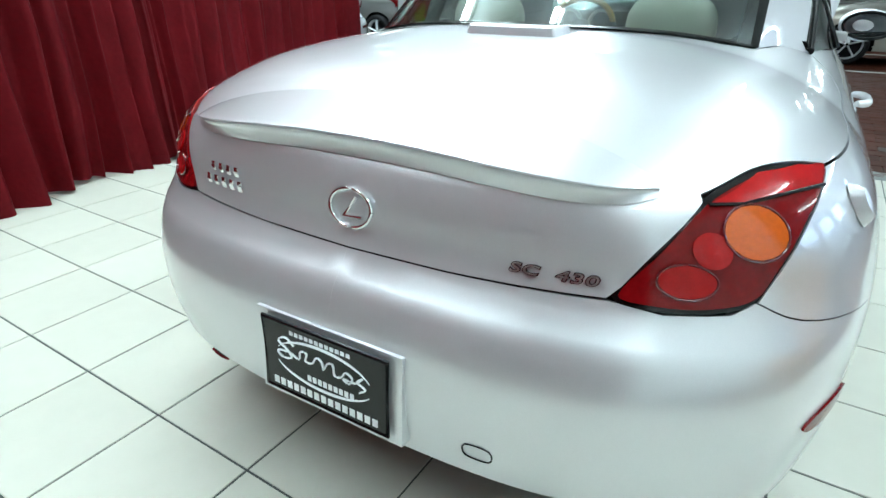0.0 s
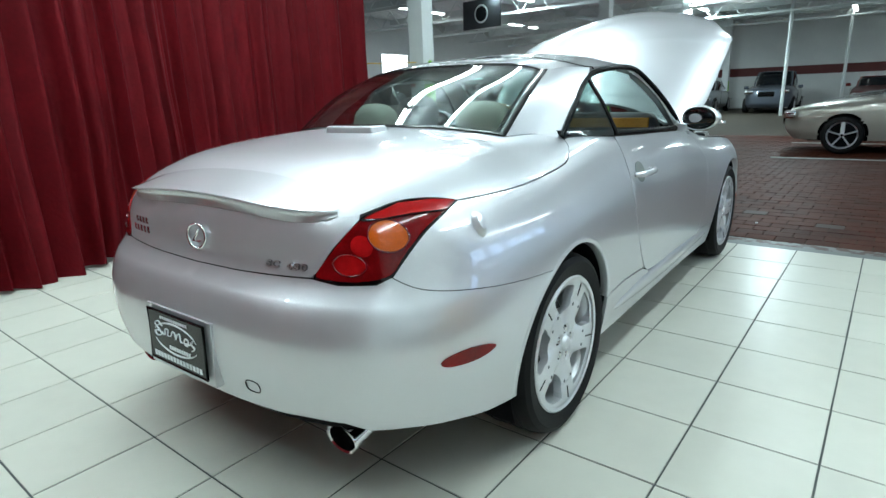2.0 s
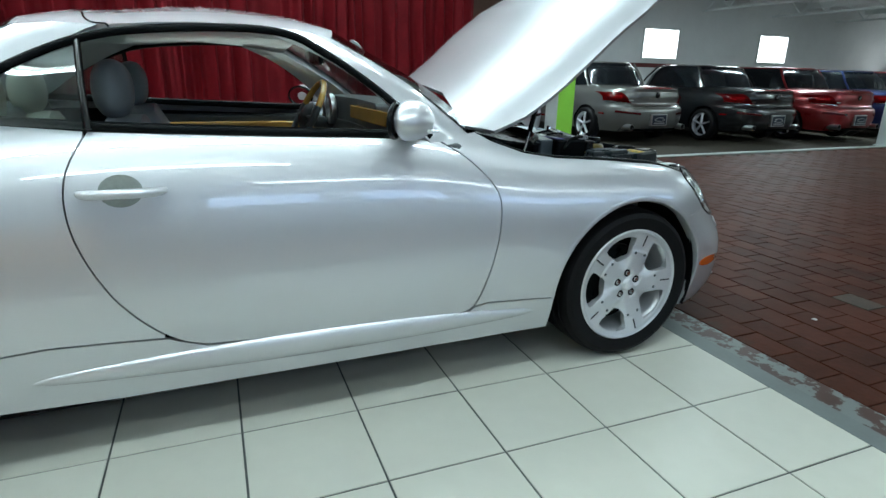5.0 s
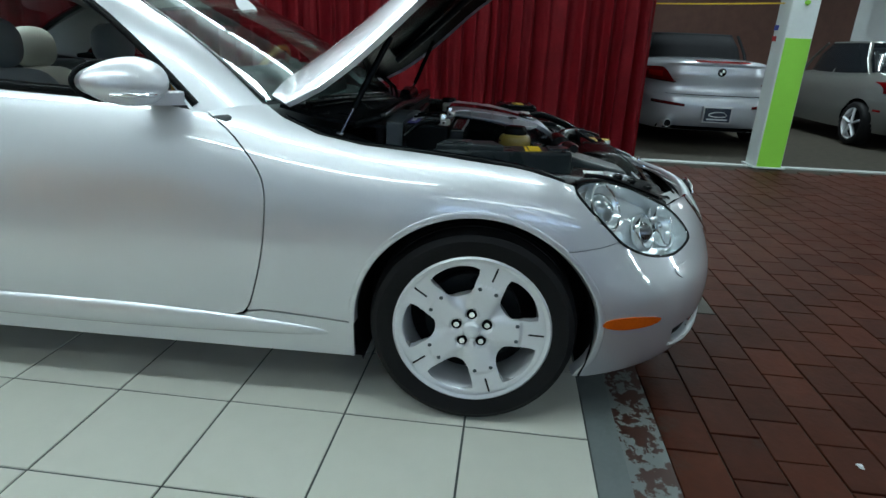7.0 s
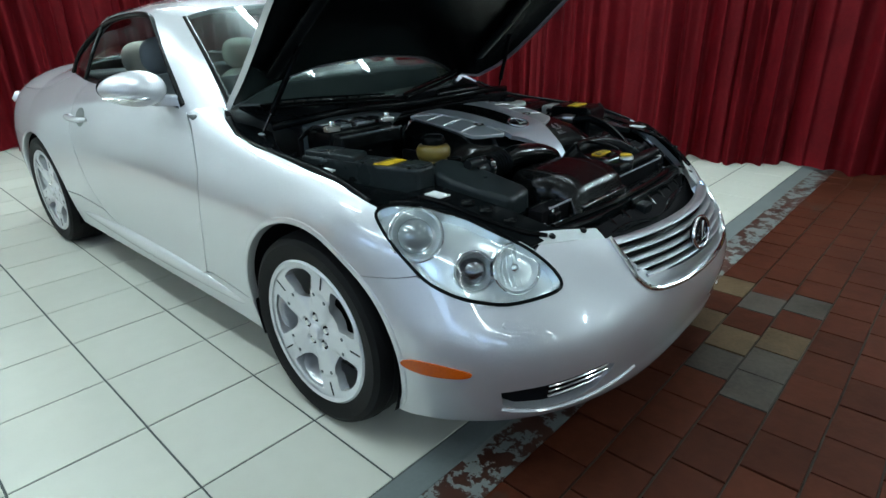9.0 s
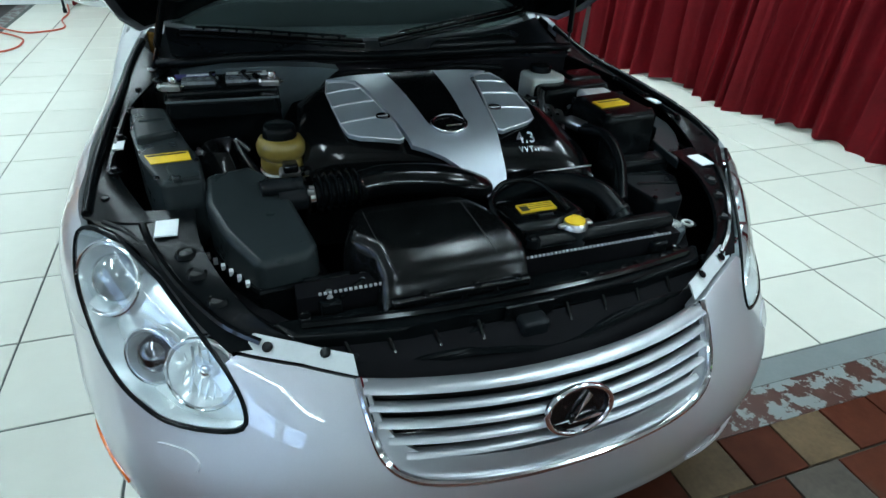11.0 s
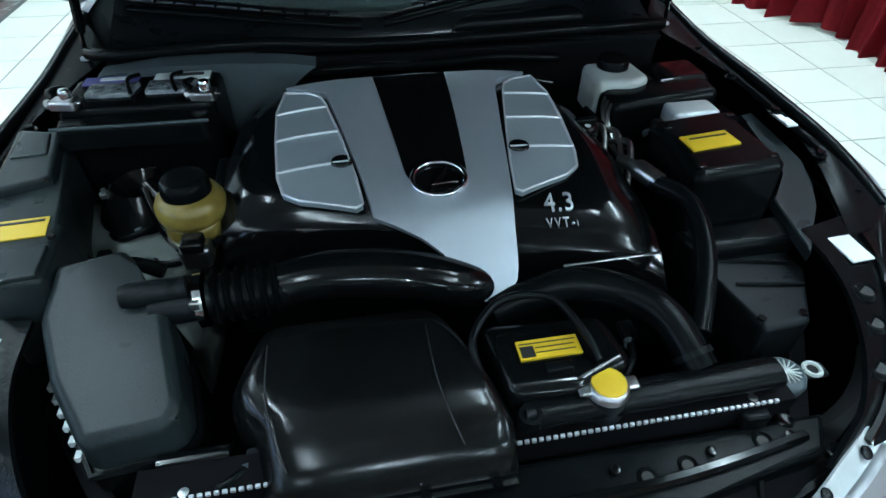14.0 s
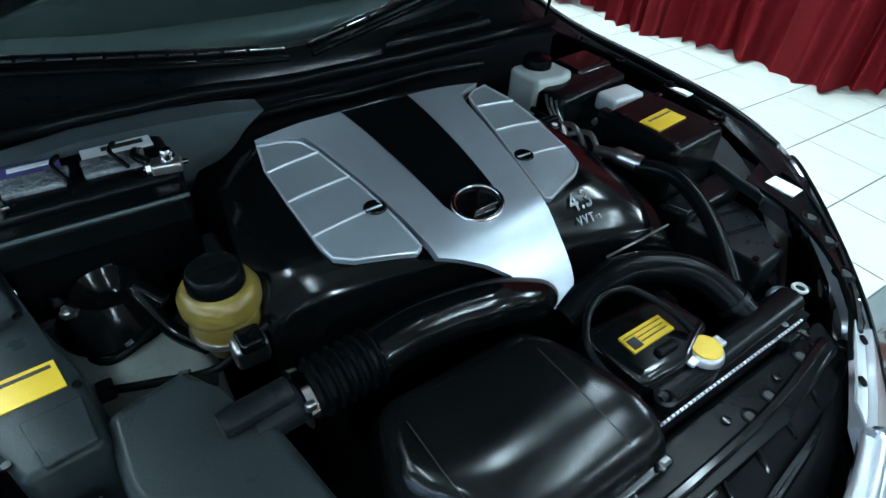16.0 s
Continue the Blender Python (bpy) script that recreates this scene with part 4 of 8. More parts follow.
roof_ob = roof.made("hard_top", PAINT, car)
for s1 in (1, -1):
    c = Shell()
    c.coons(C_BASE, [(0.524, -0.79, 1.272), (0.578, -0.66, 1.284), (0.614, -0.55, 1.281)], RW_SIDE, [(0.690, -0.985, 1.011), (0.672, -0.83, 1.135), (0.634, -0.62, 1.246), (0.614, -0.55, 1.281)], 10, 14, 0.02)
    if s1 < 0:
        c.v, c.n, c.f = [Vector((-p.x, p.y, p.z)) for p in c.v], [Vector((-p.x, p.y, p.z)) for p in c.n], [f[::-1] for f in c.f]
    c.made("rear_pillar", PAINT, roof_ob)
    c = Shell()
    c.coons([(0.790, 0.452, 0.912), (0.748, 0.548, 0.932), (0.69, 0.632, 0.942)], [(0.630, -0.05, 1.296), (0.606, 0.05, 1.287), (0.566, 0.145, 1.272)], [(0.790, 0.452, 0.912), (0.728, 0.272, 1.108), (0.672, 0.10, 1.230), (0.630, -0.05, 1.296)], [(0.69, 0.632, 0.942)] + WS_SIDE[::-1][1:], 8, 16, 0.03)
    if s1 < 0:
        c.v, c.n, c.f = [Vector((-p.x, p.y, p.z)) for p in c.v], [Vector((-p.x, p.y, p.z)) for p in c.n], [f[::-1] for f in c.f]
    c.made("windscreen_pillar", PAINT, car)
    line = [(x * s1, y, z) for x, y, z in GLASS_TOP]
    part("window_seal", tube(smooth_line(line, 6), 0.013, 10), BLACK, car)
    line = [(side(y, z) * s1 * 0.996, y, z + 0.005) for y, z in ((-0.985, 1.019), (-0.6, 0.996), (-0.14, 0.976), (0.38, 0.956))]
    part("belt_seal", tube(smooth_line(line, 6), 0.017, 10), BLACK, car)
    part("window_divider", tube([(0.630 * s1, -0.605, 1.238), (0.708 * s1, -0.60, 1.11), (0.766 * s1, -0.592, 0.995)], 0.010, 8), GLOSS_BLACK, car)
    c = Shell()
    c.coons([(0.690, -0.980, 1.010), (0.735, -0.80, 1.008), (0.764, -0.605, 0.996)], [(0.690, -0.975, 1.017), (0.671, -0.83, 1.13), (0.629, -0.612, 1.236)], [(0.690, -0.980, 1.010), (0.690, -0.975, 1.017)], [(0.764, -0.605, 0.996), (0.705, -0.61, 1.12), (0.629, -0.612, 1.236)], 8, 8, 0.004)
    if s1 < 0:
        c.v, c.n, c.f = [Vector((-p.x, p.y, p.z)) for p in c.v], [Vector((-p.x, p.y, p.z)) for p in c.n], [f[::-1] for f in c.f]
    c.made("quarter_window", GLASS, car).visible_shadow = False
    part("roof_seam", tube(SEAM(s1), 0.0035, 6), BLACK, roof_ob)

ws = Shell().coons([(-0.566, 0.145, 1.272), (-0.4, 0.180, 1.309), (0, 0.20, 1.331), (0.4, 0.180, 1.309), (0.566, 0.145, 1.272)], [(-0.68, 0.615, 0.968), (-0.40, 0.800, 0.955), (0, 0.865, 0.952), (0.40, 0.800, 0.955), (0.68, 0.615, 0.968)], flipx(WS_SIDE), WS_SIDE, 20, 14, 0.005)
ws_ob = ws.made("windscreen", GLASS, car)
ws_ob.visible_shadow = False
rw = Shell().coons([(-0.575, -1.215, 1.034), (-0.35, -1.285, 1.066), (0, -1.305, 1.076), (0.35, -1.285, 1.066), (0.575, -1.215, 1.034)], [(-0.524, -0.79, 1.272), (-0.36, -0.785, 1.308), (0, -0.79, 1.320), (0.36, -0.785, 1.308), (0.524, -0.79, 1.272)], flipx(RW_SIDE), RW_SIDE, 20, 14, 0.005)
rw_ob = rw.made("rear_window", GLASS, car)
rw_ob.visible_shadow = False
for s1 in (1, -1):
    part("window_border", tube(smooth_line([(x * s1 * 0.962, y, z + 0.003) for x, y, z in RW_SIDE], 8), 0.026, 6, flat=0.14), GLOSS_BLACK, rw_ob)
    part("window_border", tube(smooth_line([(x * s1 * 0.985, y, z + 0.002) for x, y, z in WS_SIDE], 8), 0.012, 6, flat=0.3), GLOSS_BLACK, ws_ob)
part("window_border", tube(smooth_line([(-0.56, -1.21, 1.040), (-0.35, -1.278, 1.068), (0, -1.298, 1.076), (0.35, -1.278, 1.068), (0.56, -1.21, 1.040)], 6), 0.018, 6, flat=0.3), GLOSS_BLACK, rw_ob)
part("window_border", tube(smooth_line([(-0.515, -0.797, 1.269), (-0.36, -0.793, 1.306), (0, -0.798, 1.318), (0.36, -0.793, 1.306), (0.515, -0.797, 1.269)], 8), 0.009, 6, flat=0.3), GLOSS_BLACK, rw_ob)
# sticker on the screen and high brake lamp housing
m = Matrix.Translation((0.13, 0.345, 1.256)) @ pose(0, 0, 0, 58, 0, 180)
part("screen_sticker", lathe([(0.0, 0.004), (1.0, 0.004), (1.0, 0.002)], 28, m @ Matrix.Diagonal((0.085, 0.042, 1, 1))), WHITE_LABEL, ws_ob, "oval white screen sticker")
z0 = top(0.0, -1.40)
part("high_brake_lamp", prism([(-0.13, -1.445), (0.13, -1.445), (0.15, -1.37), (-0.15, -1.37)], z0 - 0.01, z0 + 0.022, 0.008, taper=0.94), PAINT, boot_lid, "silver brake lamp housing on the deck")
p = on_body(-1.74, 0.842, 0.0)
n = body_n(-1.74, 0.842)
m = Matrix.Translation(p) @ n.to_track_quat("Z", "Y").to_matrix().to_4x4()
ant = part("aerial", lathe([(0.0, 0.022), (0.012, 0.020), (0.016, 0.010), (0.019, 0.0)], 16, m @ Matrix.Diagonal((1.0, 2.1, 1, 1))), PAINT, car, "short silver aerial base")

# door handles and mirrors
for s1 in (1, -1):
    dn = door_ob if s1 < 0 else [o for o in car.children if o.name.startswith("door")][0]
    line = [Vector((side(y, z) + off, y, z)) for y, z, off in ((-0.625, 0.832, 0.010), (-0.60, 0.832, 0.036), (-0.52, 0.832, 0.044), (-0.44, 0.832, 0.036), (-0.412, 0.832, 0.010))]
    part("door_handle", tube(smooth_line([(q.x * s1, q.y, q.z) for q in line], 5), lambda t: 0.0155 - 0.005 * abs(2 * t - 1) ** 3, 10, flat=0.9), PAINT, dn)
    # Flat disc; its grey stands for the shade in the silver cup.
    cup = Shell().patch(disc(-0.524, 0.832, 0.056, 0.044), body, 0.012, gap=0, skirt=0.003, off=0.0015, mirror=s1 < 0).made("handle_cup_shade", SHEET, dn)
    bm = bmesh.new()
    bmesh.ops.create_uvsphere(bm, u_segments=28, v_segments=18, radius=1.0)
    for v in bm.verts:
        c = v.co.copy()
        front = 0.5 + 0.5 * c.y
        v.co = Vector((0.126 * c.x * (1 - 0.10 * front), 0.085 * c.y if c.y > 0 else 0.040 * c.y, 0.066 * c.z * (1 - 0.18 * c.x * 1)))
    bmesh.ops.transform(bm, matrix=Matrix.Translation((0.892 * s1, 0.310, 1.020)) @ pose(0, 0, 0, 0, 0, -30 * s1), verts=bm.verts)
    mir = part("door_mirror", bm, PAINT, car, "silver door mirror with a chrome strip")
    bm = bmesh.new()
    add_lathe(bm, [(0.0, 0.0), (1.0, 0.0), (1.0, 0.004)], 28, Matrix.Translation((0.892 * s1, 0.267, 1.020)) @ pose(0, 0, 0, 90, 0, -30 * s1) @ Matrix.Diagonal((0.100, 0.050, 1, 1)))
    part("mirror_glass", bm, CHROME, mir)
    part("mirror_frame", tube([Matrix.Translation((0.892 * s1, 0.269, 1.020)) @ pose(0, 0, 0, 90, 0, -30 * s1) @ Vector((0.104 * math.cos(math.tau * i / 28), 0.053 * math.sin(math.tau * i / 28), 0)) for i in range(29)], 0.007, 8, caps=False), BLACK, mir)
    part("chrome_strip", tube(smooth_line([((0.800) * s1, 0.352, 0.990), (0.885 * s1, 0.391, 0.988), (0.965 * s1, 0.379, 0.992), (1.010 * s1, 0.338, 0.996)], 6), 0.008, 8, flat=0.8), CHROME, mir)
    part("mirror_arm", prism([(0.755 * s1, 0.31), (0.83 * s1, 0.29), (0.83 * s1, 0.345), (0.755 * s1, 0.43)], 0.950, 0.992, 0.01), PAINT, mir)

# open bonnet
HINGE_Y, HINGE_Z, HOOD_TURN = 0.66, 0.955, 45.0
hood_out = [(0.0, 0.80), (0.30, 0.765), (0.50, 0.70), (0.62, 0.645)]
for a, z in ((0.70, 0.930), (0.816, 0.890), (0.952, 0.868), (1.18, 0.853), (1.403, 0.832), (1.640, 0.792), (1.74, 0.794), (1.80, 0.790), (1.895, 0.765), (1.93, 0.750), (1.989, 0.716), (2.04, 0.690), (2.165, 0.685), (2.249, 0.674), (2.36, 0.678), (2.45, 0.680), (NOSE_C, 0.680)):
    hood_out.append(tuple(body(a, z)[:2]))
swing = Matrix.Translation((0, HINGE_Y, HINGE_Z)) @ pose(0, 0, 0, HOOD_TURN, 0, 0) @ Matrix.Translation((0, -HINGE_Y, -HINGE_Z))
bonnet = Shell().patch(hood_out, skin, 0.035, gap=0.0, skirt=0.018, both=True).made("bonnet", PAINT, car, "raised silver bonnet", swing)
liner = inset_loop([Vector(p) for p in hood_out], 0.02)
liner[0].x = liner[-1].x = 0.0
Shell().patch([tuple(p) for p in liner], skin, 0.05, gap=0.0, skirt=-0.012, off=-0.020, both=True).made("bonnet_liner", BLACK, bonnet, "black under-bonnet liner", swing)
for s1 in (1, -1):
    pts = [(0.60 * s1, 0.85), (0.585 * s1, 1.1), (0.55 * s1, 1.4), (0.44 * s1, 1.75), (0.28 * s1, 1.92)]
    part("bonnet_rib", tube([swing @ Vector((x, y, top(x, y) - 0.045)) for x, y in pts], 0.03, 8, flat=0.6), GREY_PLASTIC, bonnet)
    lo, hi = Vector((0.700 * s1, 0.86, 0.872)), swing @ Vector((0.60 * s1, 1.05, 0.865))
    mid = lo.lerp(hi, 0.28)
    st = part("gas_strut", tube([lo, mid], 0.005, 8), DARK_CHROME, car, "thin gas strut")
    part("strut_cylinder", tube([mid, hi], 0.010, 10), BLACK, st)
    part("strut_ball", lathe([(0.0, 0.014), (0.012, 0.010), (0.014, 0.0), (0.010, -0.01)], 12, Matrix.Translation(lo)), DULL_STEEL, st)

frame_line = [(0.0, 1.985), (0.10, 1.975), (0.22, 1.945), (0.30, 1.90), (0.40, 1.86), (0.44, 1.885), (0.36, 1.985), (0.22, 2.055), (0.10, 2.085), (0.0, 2.09)]
fr = Shell().patch(frame_line, skin, 0.03, gap=0.0, skirt=-0.008, off=-0.034, both=True).made("bonnet_inner_frame", SHEET, bonnet, "grey inner bonnet frame", swing)
part("striker", tube([swing @ Vector(p) for p in ((-0.03, 1.99, top(0, 1.99) - 0.03), (-0.03, 1.99, top(0, 1.99) - 0.10), (0.03, 1.99, top(0, 1.99) - 0.10), (0.03, 1.99, top(0, 1.99) - 0.03))], 0.006, 8), DULL_STEEL, bonnet)

# number board with the dealer's name in plain bars, on the rear bumper
zy = on_body(-2.5666, 0.47, 0).y
plate_m = Matrix.Translation((0.0, zy - 0.012, 0.477)) @ pose(0, 0, 0, 90 - 3, 0, 0)
rec = []
add = prism([(-0.185, -0.105), (0.185, -0.105), (0.185, 0.095), (-0.185, 0.095)], -0.03, -0.004, 0.0, m=plate_m)
plate_rec = part("plate_recess", add, PAINT, rear_bumper)
plate = part("number_plate_board", prism([(-0.157, -0.082), (0.157, -0.082), (0.157, 0.082), (-0.157, 0.082)], 0.0, 0.008, 0.003, m=plate_m), GLOSS_BLACK, rear_bumper, "black dealer plate with pale lettering bars")
part("plate_frame", tube([plate_m @ Vector(p) for p in ((-0.160, -0.083, 0.006), (0.160, -0.083, 0.006), (0.160, 0.083, 0.006), (-0.160, 0.083, 0.006), (-0.160, -0.083, 0.006))], 0.005, 6), GLOSS_BLACK, plate)
for sy, t0, cy in ((0.050, 0.30, 0.006), (0.046, 3.44, 0.004)):
    ring = [plate_m @ Vector((0.125 * math.cos(t), cy + sy * math.sin(t), 0.009)) for t in [t0 + 2.5 * i / 18 for i in range(19)]]
    part("plate_arc", tube(ring, lambda u: 0.0008 + 0.0022 * math.sin(math.pi * u), 6), WHITE_LABEL, plate)
swash = [(-0.072, 0.022), (-0.095, 0.034), (-0.115, 0.020), (-0.090, 0.006), (-0.080, -0.008), (-0.105, -0.016), (-0.118, -0.004), (-0.085, 0.002), (-0.060, -0.004), (-0.055, 0.016), (-0.038, 0.018), (-0.042, 0.0), (-0.024, 0.002), (-0.012, 0.020), (0.002, 0.016), (0.006, 0.0), (0.016, 0.018), (0.030, 0.022), (0.034, 0.0), (0.050, 0.002), (0.062, 0.018), (0.078, 0.012), (0.070, -0.004), (0.056, 0.002), (0.085, 0.004), (0.104, 0.022), (0.090, 0.010), (0.110, 0.0), (0.096, -0.012)]
part("plate_flourish", tube(smooth_line([plate_m @ Vector((x, y + 0.012 - 0.06 * x, 0.0095)) for x, y in swash], 4), 0.0030, 6, flat=0.6), WHITE_LABEL, plate)
for n, x0, x1, yc, tall in ((9, -0.042, 0.082, -0.025, 0.0065), (15, -0.140, 0.140, -0.063, 0.0085), (12, -0.085, 0.075, 0.066, 0.0045)):
    for k in range(n):
        x, w = x0 + (x1 - x0) * (k + 0.5) / n, (x1 - x0) / n * 0.34
        part("lettering_bar", prism([(x - w, yc - tall), (x + w, yc - tall), (x + w, yc + tall), (x - w, yc + tall)], 0.007, 0.0092, m=plate_m), WHITE_LABEL, plate, smooth=False)
tow = [(-2.30, 0.395), (-2.262, 0.395), (-2.262, 0.425), (-2.30, 0.425)]
ring = [on_body(a, z, 0.001) for a, z in curve2(tow, 4, True)]
part("tow_cover", tube(ring + ring[:1], 0.0016, 5, caps=False), GREY_PLASTIC, rear_bumper)
for s1 in (1, -1):
    m = Matrix.Translation((0.545 * s1, -2.085, 0.252)) @ pose(0, 0, 0, -90 + 6, 0, 0)
    m = m @ pose(0, 0, 0, 180, 0, 0)
    ex = part("exhaust_tip", lathe([(0.040, -0.20), (0.046, -0.05), (0.052, 0.0), (0.049, 0.004), (0.043, 0.0), (0.040, -0.10), (0.0, -0.12)], 28, m @ Matrix.Diagonal((1.15, 0.9, 1, 1))), CHROME, car, "oval chrome exhaust tip")
    part("exhaust_bore", lathe([(0.0, -0.06), (0.040, -0.06)], 24, m @ Matrix.Diagonal((1.15, 0.9, 1, 1))), DEEP, ex)

# wheels
TYRE = [(0.236, -0.105), (0.262, -0.118), (0.295, -0.122), (0.313, -0.112), (0.323, -0.085), (0.3255, -0.03), (0.3255, 0.03), (0.323, 0.085), (0.313, 0.112), (0.295, 0.122), (0.262, 0.118), (0.236, 0.105)]
RIM_R = 0.242


def wheel_face(r):
    return 0.004 - 0.020 * (1 - min(r / 0.235, 1.0)) ** 1.4 + 0.012 * math.exp(-(r / 0.05) ** 2)


def soft_step(a, b, v):
    t = min(max((v - a) / (b - a), 0.0), 1.0)
    return t * t * (3 - 2 * t)


def spoke_face(u, v):
    """The wheel's face: five raised plates bolted over the spokes, and a fold down to each opening."""
    r, w = math.hypot(u, v), math.degrees(math.atan2(v, u))
    d = abs((w + 36) % 72 - 36)
    plate_z = 0.0045 * soft_step(0.156, 0.149, r) * soft_step(30, 20, d * (0.6 + r / 0.33)) * soft_step(0.030, 0.050, r)
    fold = 0.010 * soft_step(12, 30, d) * soft_step(0.07, 0.12, r) * soft_step(0.225, 0.200, r)
    bores = min(math.hypot(u - 0.050 * math.cos(radians(72 * k + 20)), v - 0.050 * math.sin(radians(72 * k + 20))) for k in range(5))
    return (u, v, wheel_face(r) + plate_z - fold - 0.012 * soft_step(0.0205, 0.0165, bores))


def car_wheel(parent, s1, y0, turn):
    out = Matrix.Translation((0.768 * s1, y0, 0.325)) @ (pose(0, 0, 0, 0, 90, 0) if s1 > 0 else pose(0, 0, 0, 0, -90, 0)) @ pose(0, 0, 0, 0, 0, turn)
    w = part("wheel", lathe([(0.228, -0.11), (0.215, -0.08), (0.205, 0.0), (0.214, 0.07), (0.226, 0.098), (0.243, 0.104), (0.246, 0.112), (0.240, 0.117), (0.228, 0.113)], 56, out), ALLOY, parent, "five-spoke silver alloy wheel")
    t = part("tyre", lathe(TYRE, 64, out), RUBBER, w)
    bm = bmesh.new()
    for rr in (-0.062, -0.022, 0.022, 0.062):
        add_lathe(bm, [(0.3245, rr - 0.005), (0.3268, rr - 0.004), (0.3268, rr + 0.004), (0.3245, rr + 0.005)], 64, out)
    part("tread_ring", bm, RUBBER, t)
    holes = []
    for k in range(5):
        mid = radians(36 + 72 * k)
        loop = []
        for rr, wd in ((0.206, -22), (0.214, -10), (0.216, 0), (0.214, 10), (0.206, 22), (0.165, 20), (0.134, 16), (0.118, 9), (0.114, 0), (0.118, -9), (0.134, -16), (0.165, -20)):
            loop.append((rr * math.cos(mid + radians(wd)), rr * math.sin(mid + radians(wd))))
        holes.append(curve2(loop, 2, True))
    rimline = [(0.236 * math.cos(math.tau * i / 48), 0.236 * math.sin(math.tau * i / 48)) for i in range(48)]
    sh = Shell().patch(rimline, spoke_face, 0.0075, gap=0, skirt=0.035, holes=holes)
    sh.made("spokes", ALLOY, w, "", out @ Matrix.Translation((0, 0, 0.105)))
    for k in range(5):
        a = radians(72 * k + 20)
        part("lug_nut", lathe([(0.0, 0.004), (0.009, 0.003), (0.011, -0.004)], 10, out @ Matrix.Translation((0.050 * math.cos(a), 0.050 * math.sin(a), 0.098))), CHROME, w)
        # Near-black disc painted as the shade inside the bore.
        part("lug_bore", lathe([(0.0, 0.003), (0.0165, 0.0032), (0.0165, -0.004)], 14, out @ Matrix.Translation((0.050 * math.cos(a), 0.050 * math.sin(a), 0.0925))), DEEP, w)
        for off in (-10.5, 10.5):
            b = radians(72 * k + off)
            part("rim_bolt", lathe([(0.0, 0.006), (0.0065, 0.005), (0.0075, -0.002)], 8, out @ Matrix.Translation((0.142 * math.cos(b), 0.142 * math.sin(b), 0.1035))), COWL_LIGHT, w)
        b = radians(72 * k)
        part("spoke_groove", tube([out @ Vector((rr * math.cos(b), rr * math.sin(b), 0.106 + wheel_face(rr) - 0.0015)) for rr in (0.175, 0.19, 0.205, 0.222)], 0.0032, 6), GREY_PLASTIC, w)
    part("centre_cap", lathe([(0.0, 0.010), (0.018, 0.009), (0.024, 0.006), (0.028, -0.004)], 24, out @ Matrix.Translation((0, 0, 0.105))), ALLOY, w)
    part("brake_disc", lathe([(0.06, 0.02), (0.155, 0.02), (0.155, -0.005), (0.06, -0.005)], 40, out), GREY_PLASTIC, w)
    part("hub_back", lathe([(0.0, -0.03), (0.22, -0.03), (0.22, -0.035)], 32, out), DEEP, w)
    return w


wheel_n = 0
for s1 in (1, -1):
    for y0 in (-1.31, 1.31):
        car_wheel(car, s1, y0, 18 if y0 > 0 else 6)
        m = Matrix.Translation((0.60 * s1, y0, 0.325)) @ (pose(0, 0, 0, 0, 90, 0) if s1 > 0 else pose(0, 0, 0, 0, -90, 0))
        liner_bm = lathe([(0.0, -0.05), (0.372, -0.05), (0.375, 0.02), (0.372, 0.262)], 48, m)
        bmesh.ops.delete(liner_bm, geom=[v for v in liner_bm.verts if v.co.z < 0.17], context="VERTS")
        part("wheel_liner", liner_bm, DEEP, car)

# cabin
part("cabin_floor", box(-0.74, 0.74, -1.05, 0.75, 0.24, 0.30, 0.02), DARK_TRIM, car)
part("parcel_shelf", prism([(-0.66, -1.27), (0.66, -1.27), (0.70, -0.95), (-0.70, -0.95)], 0.90, 1.0, 0.02), DARK_TRIM, car)


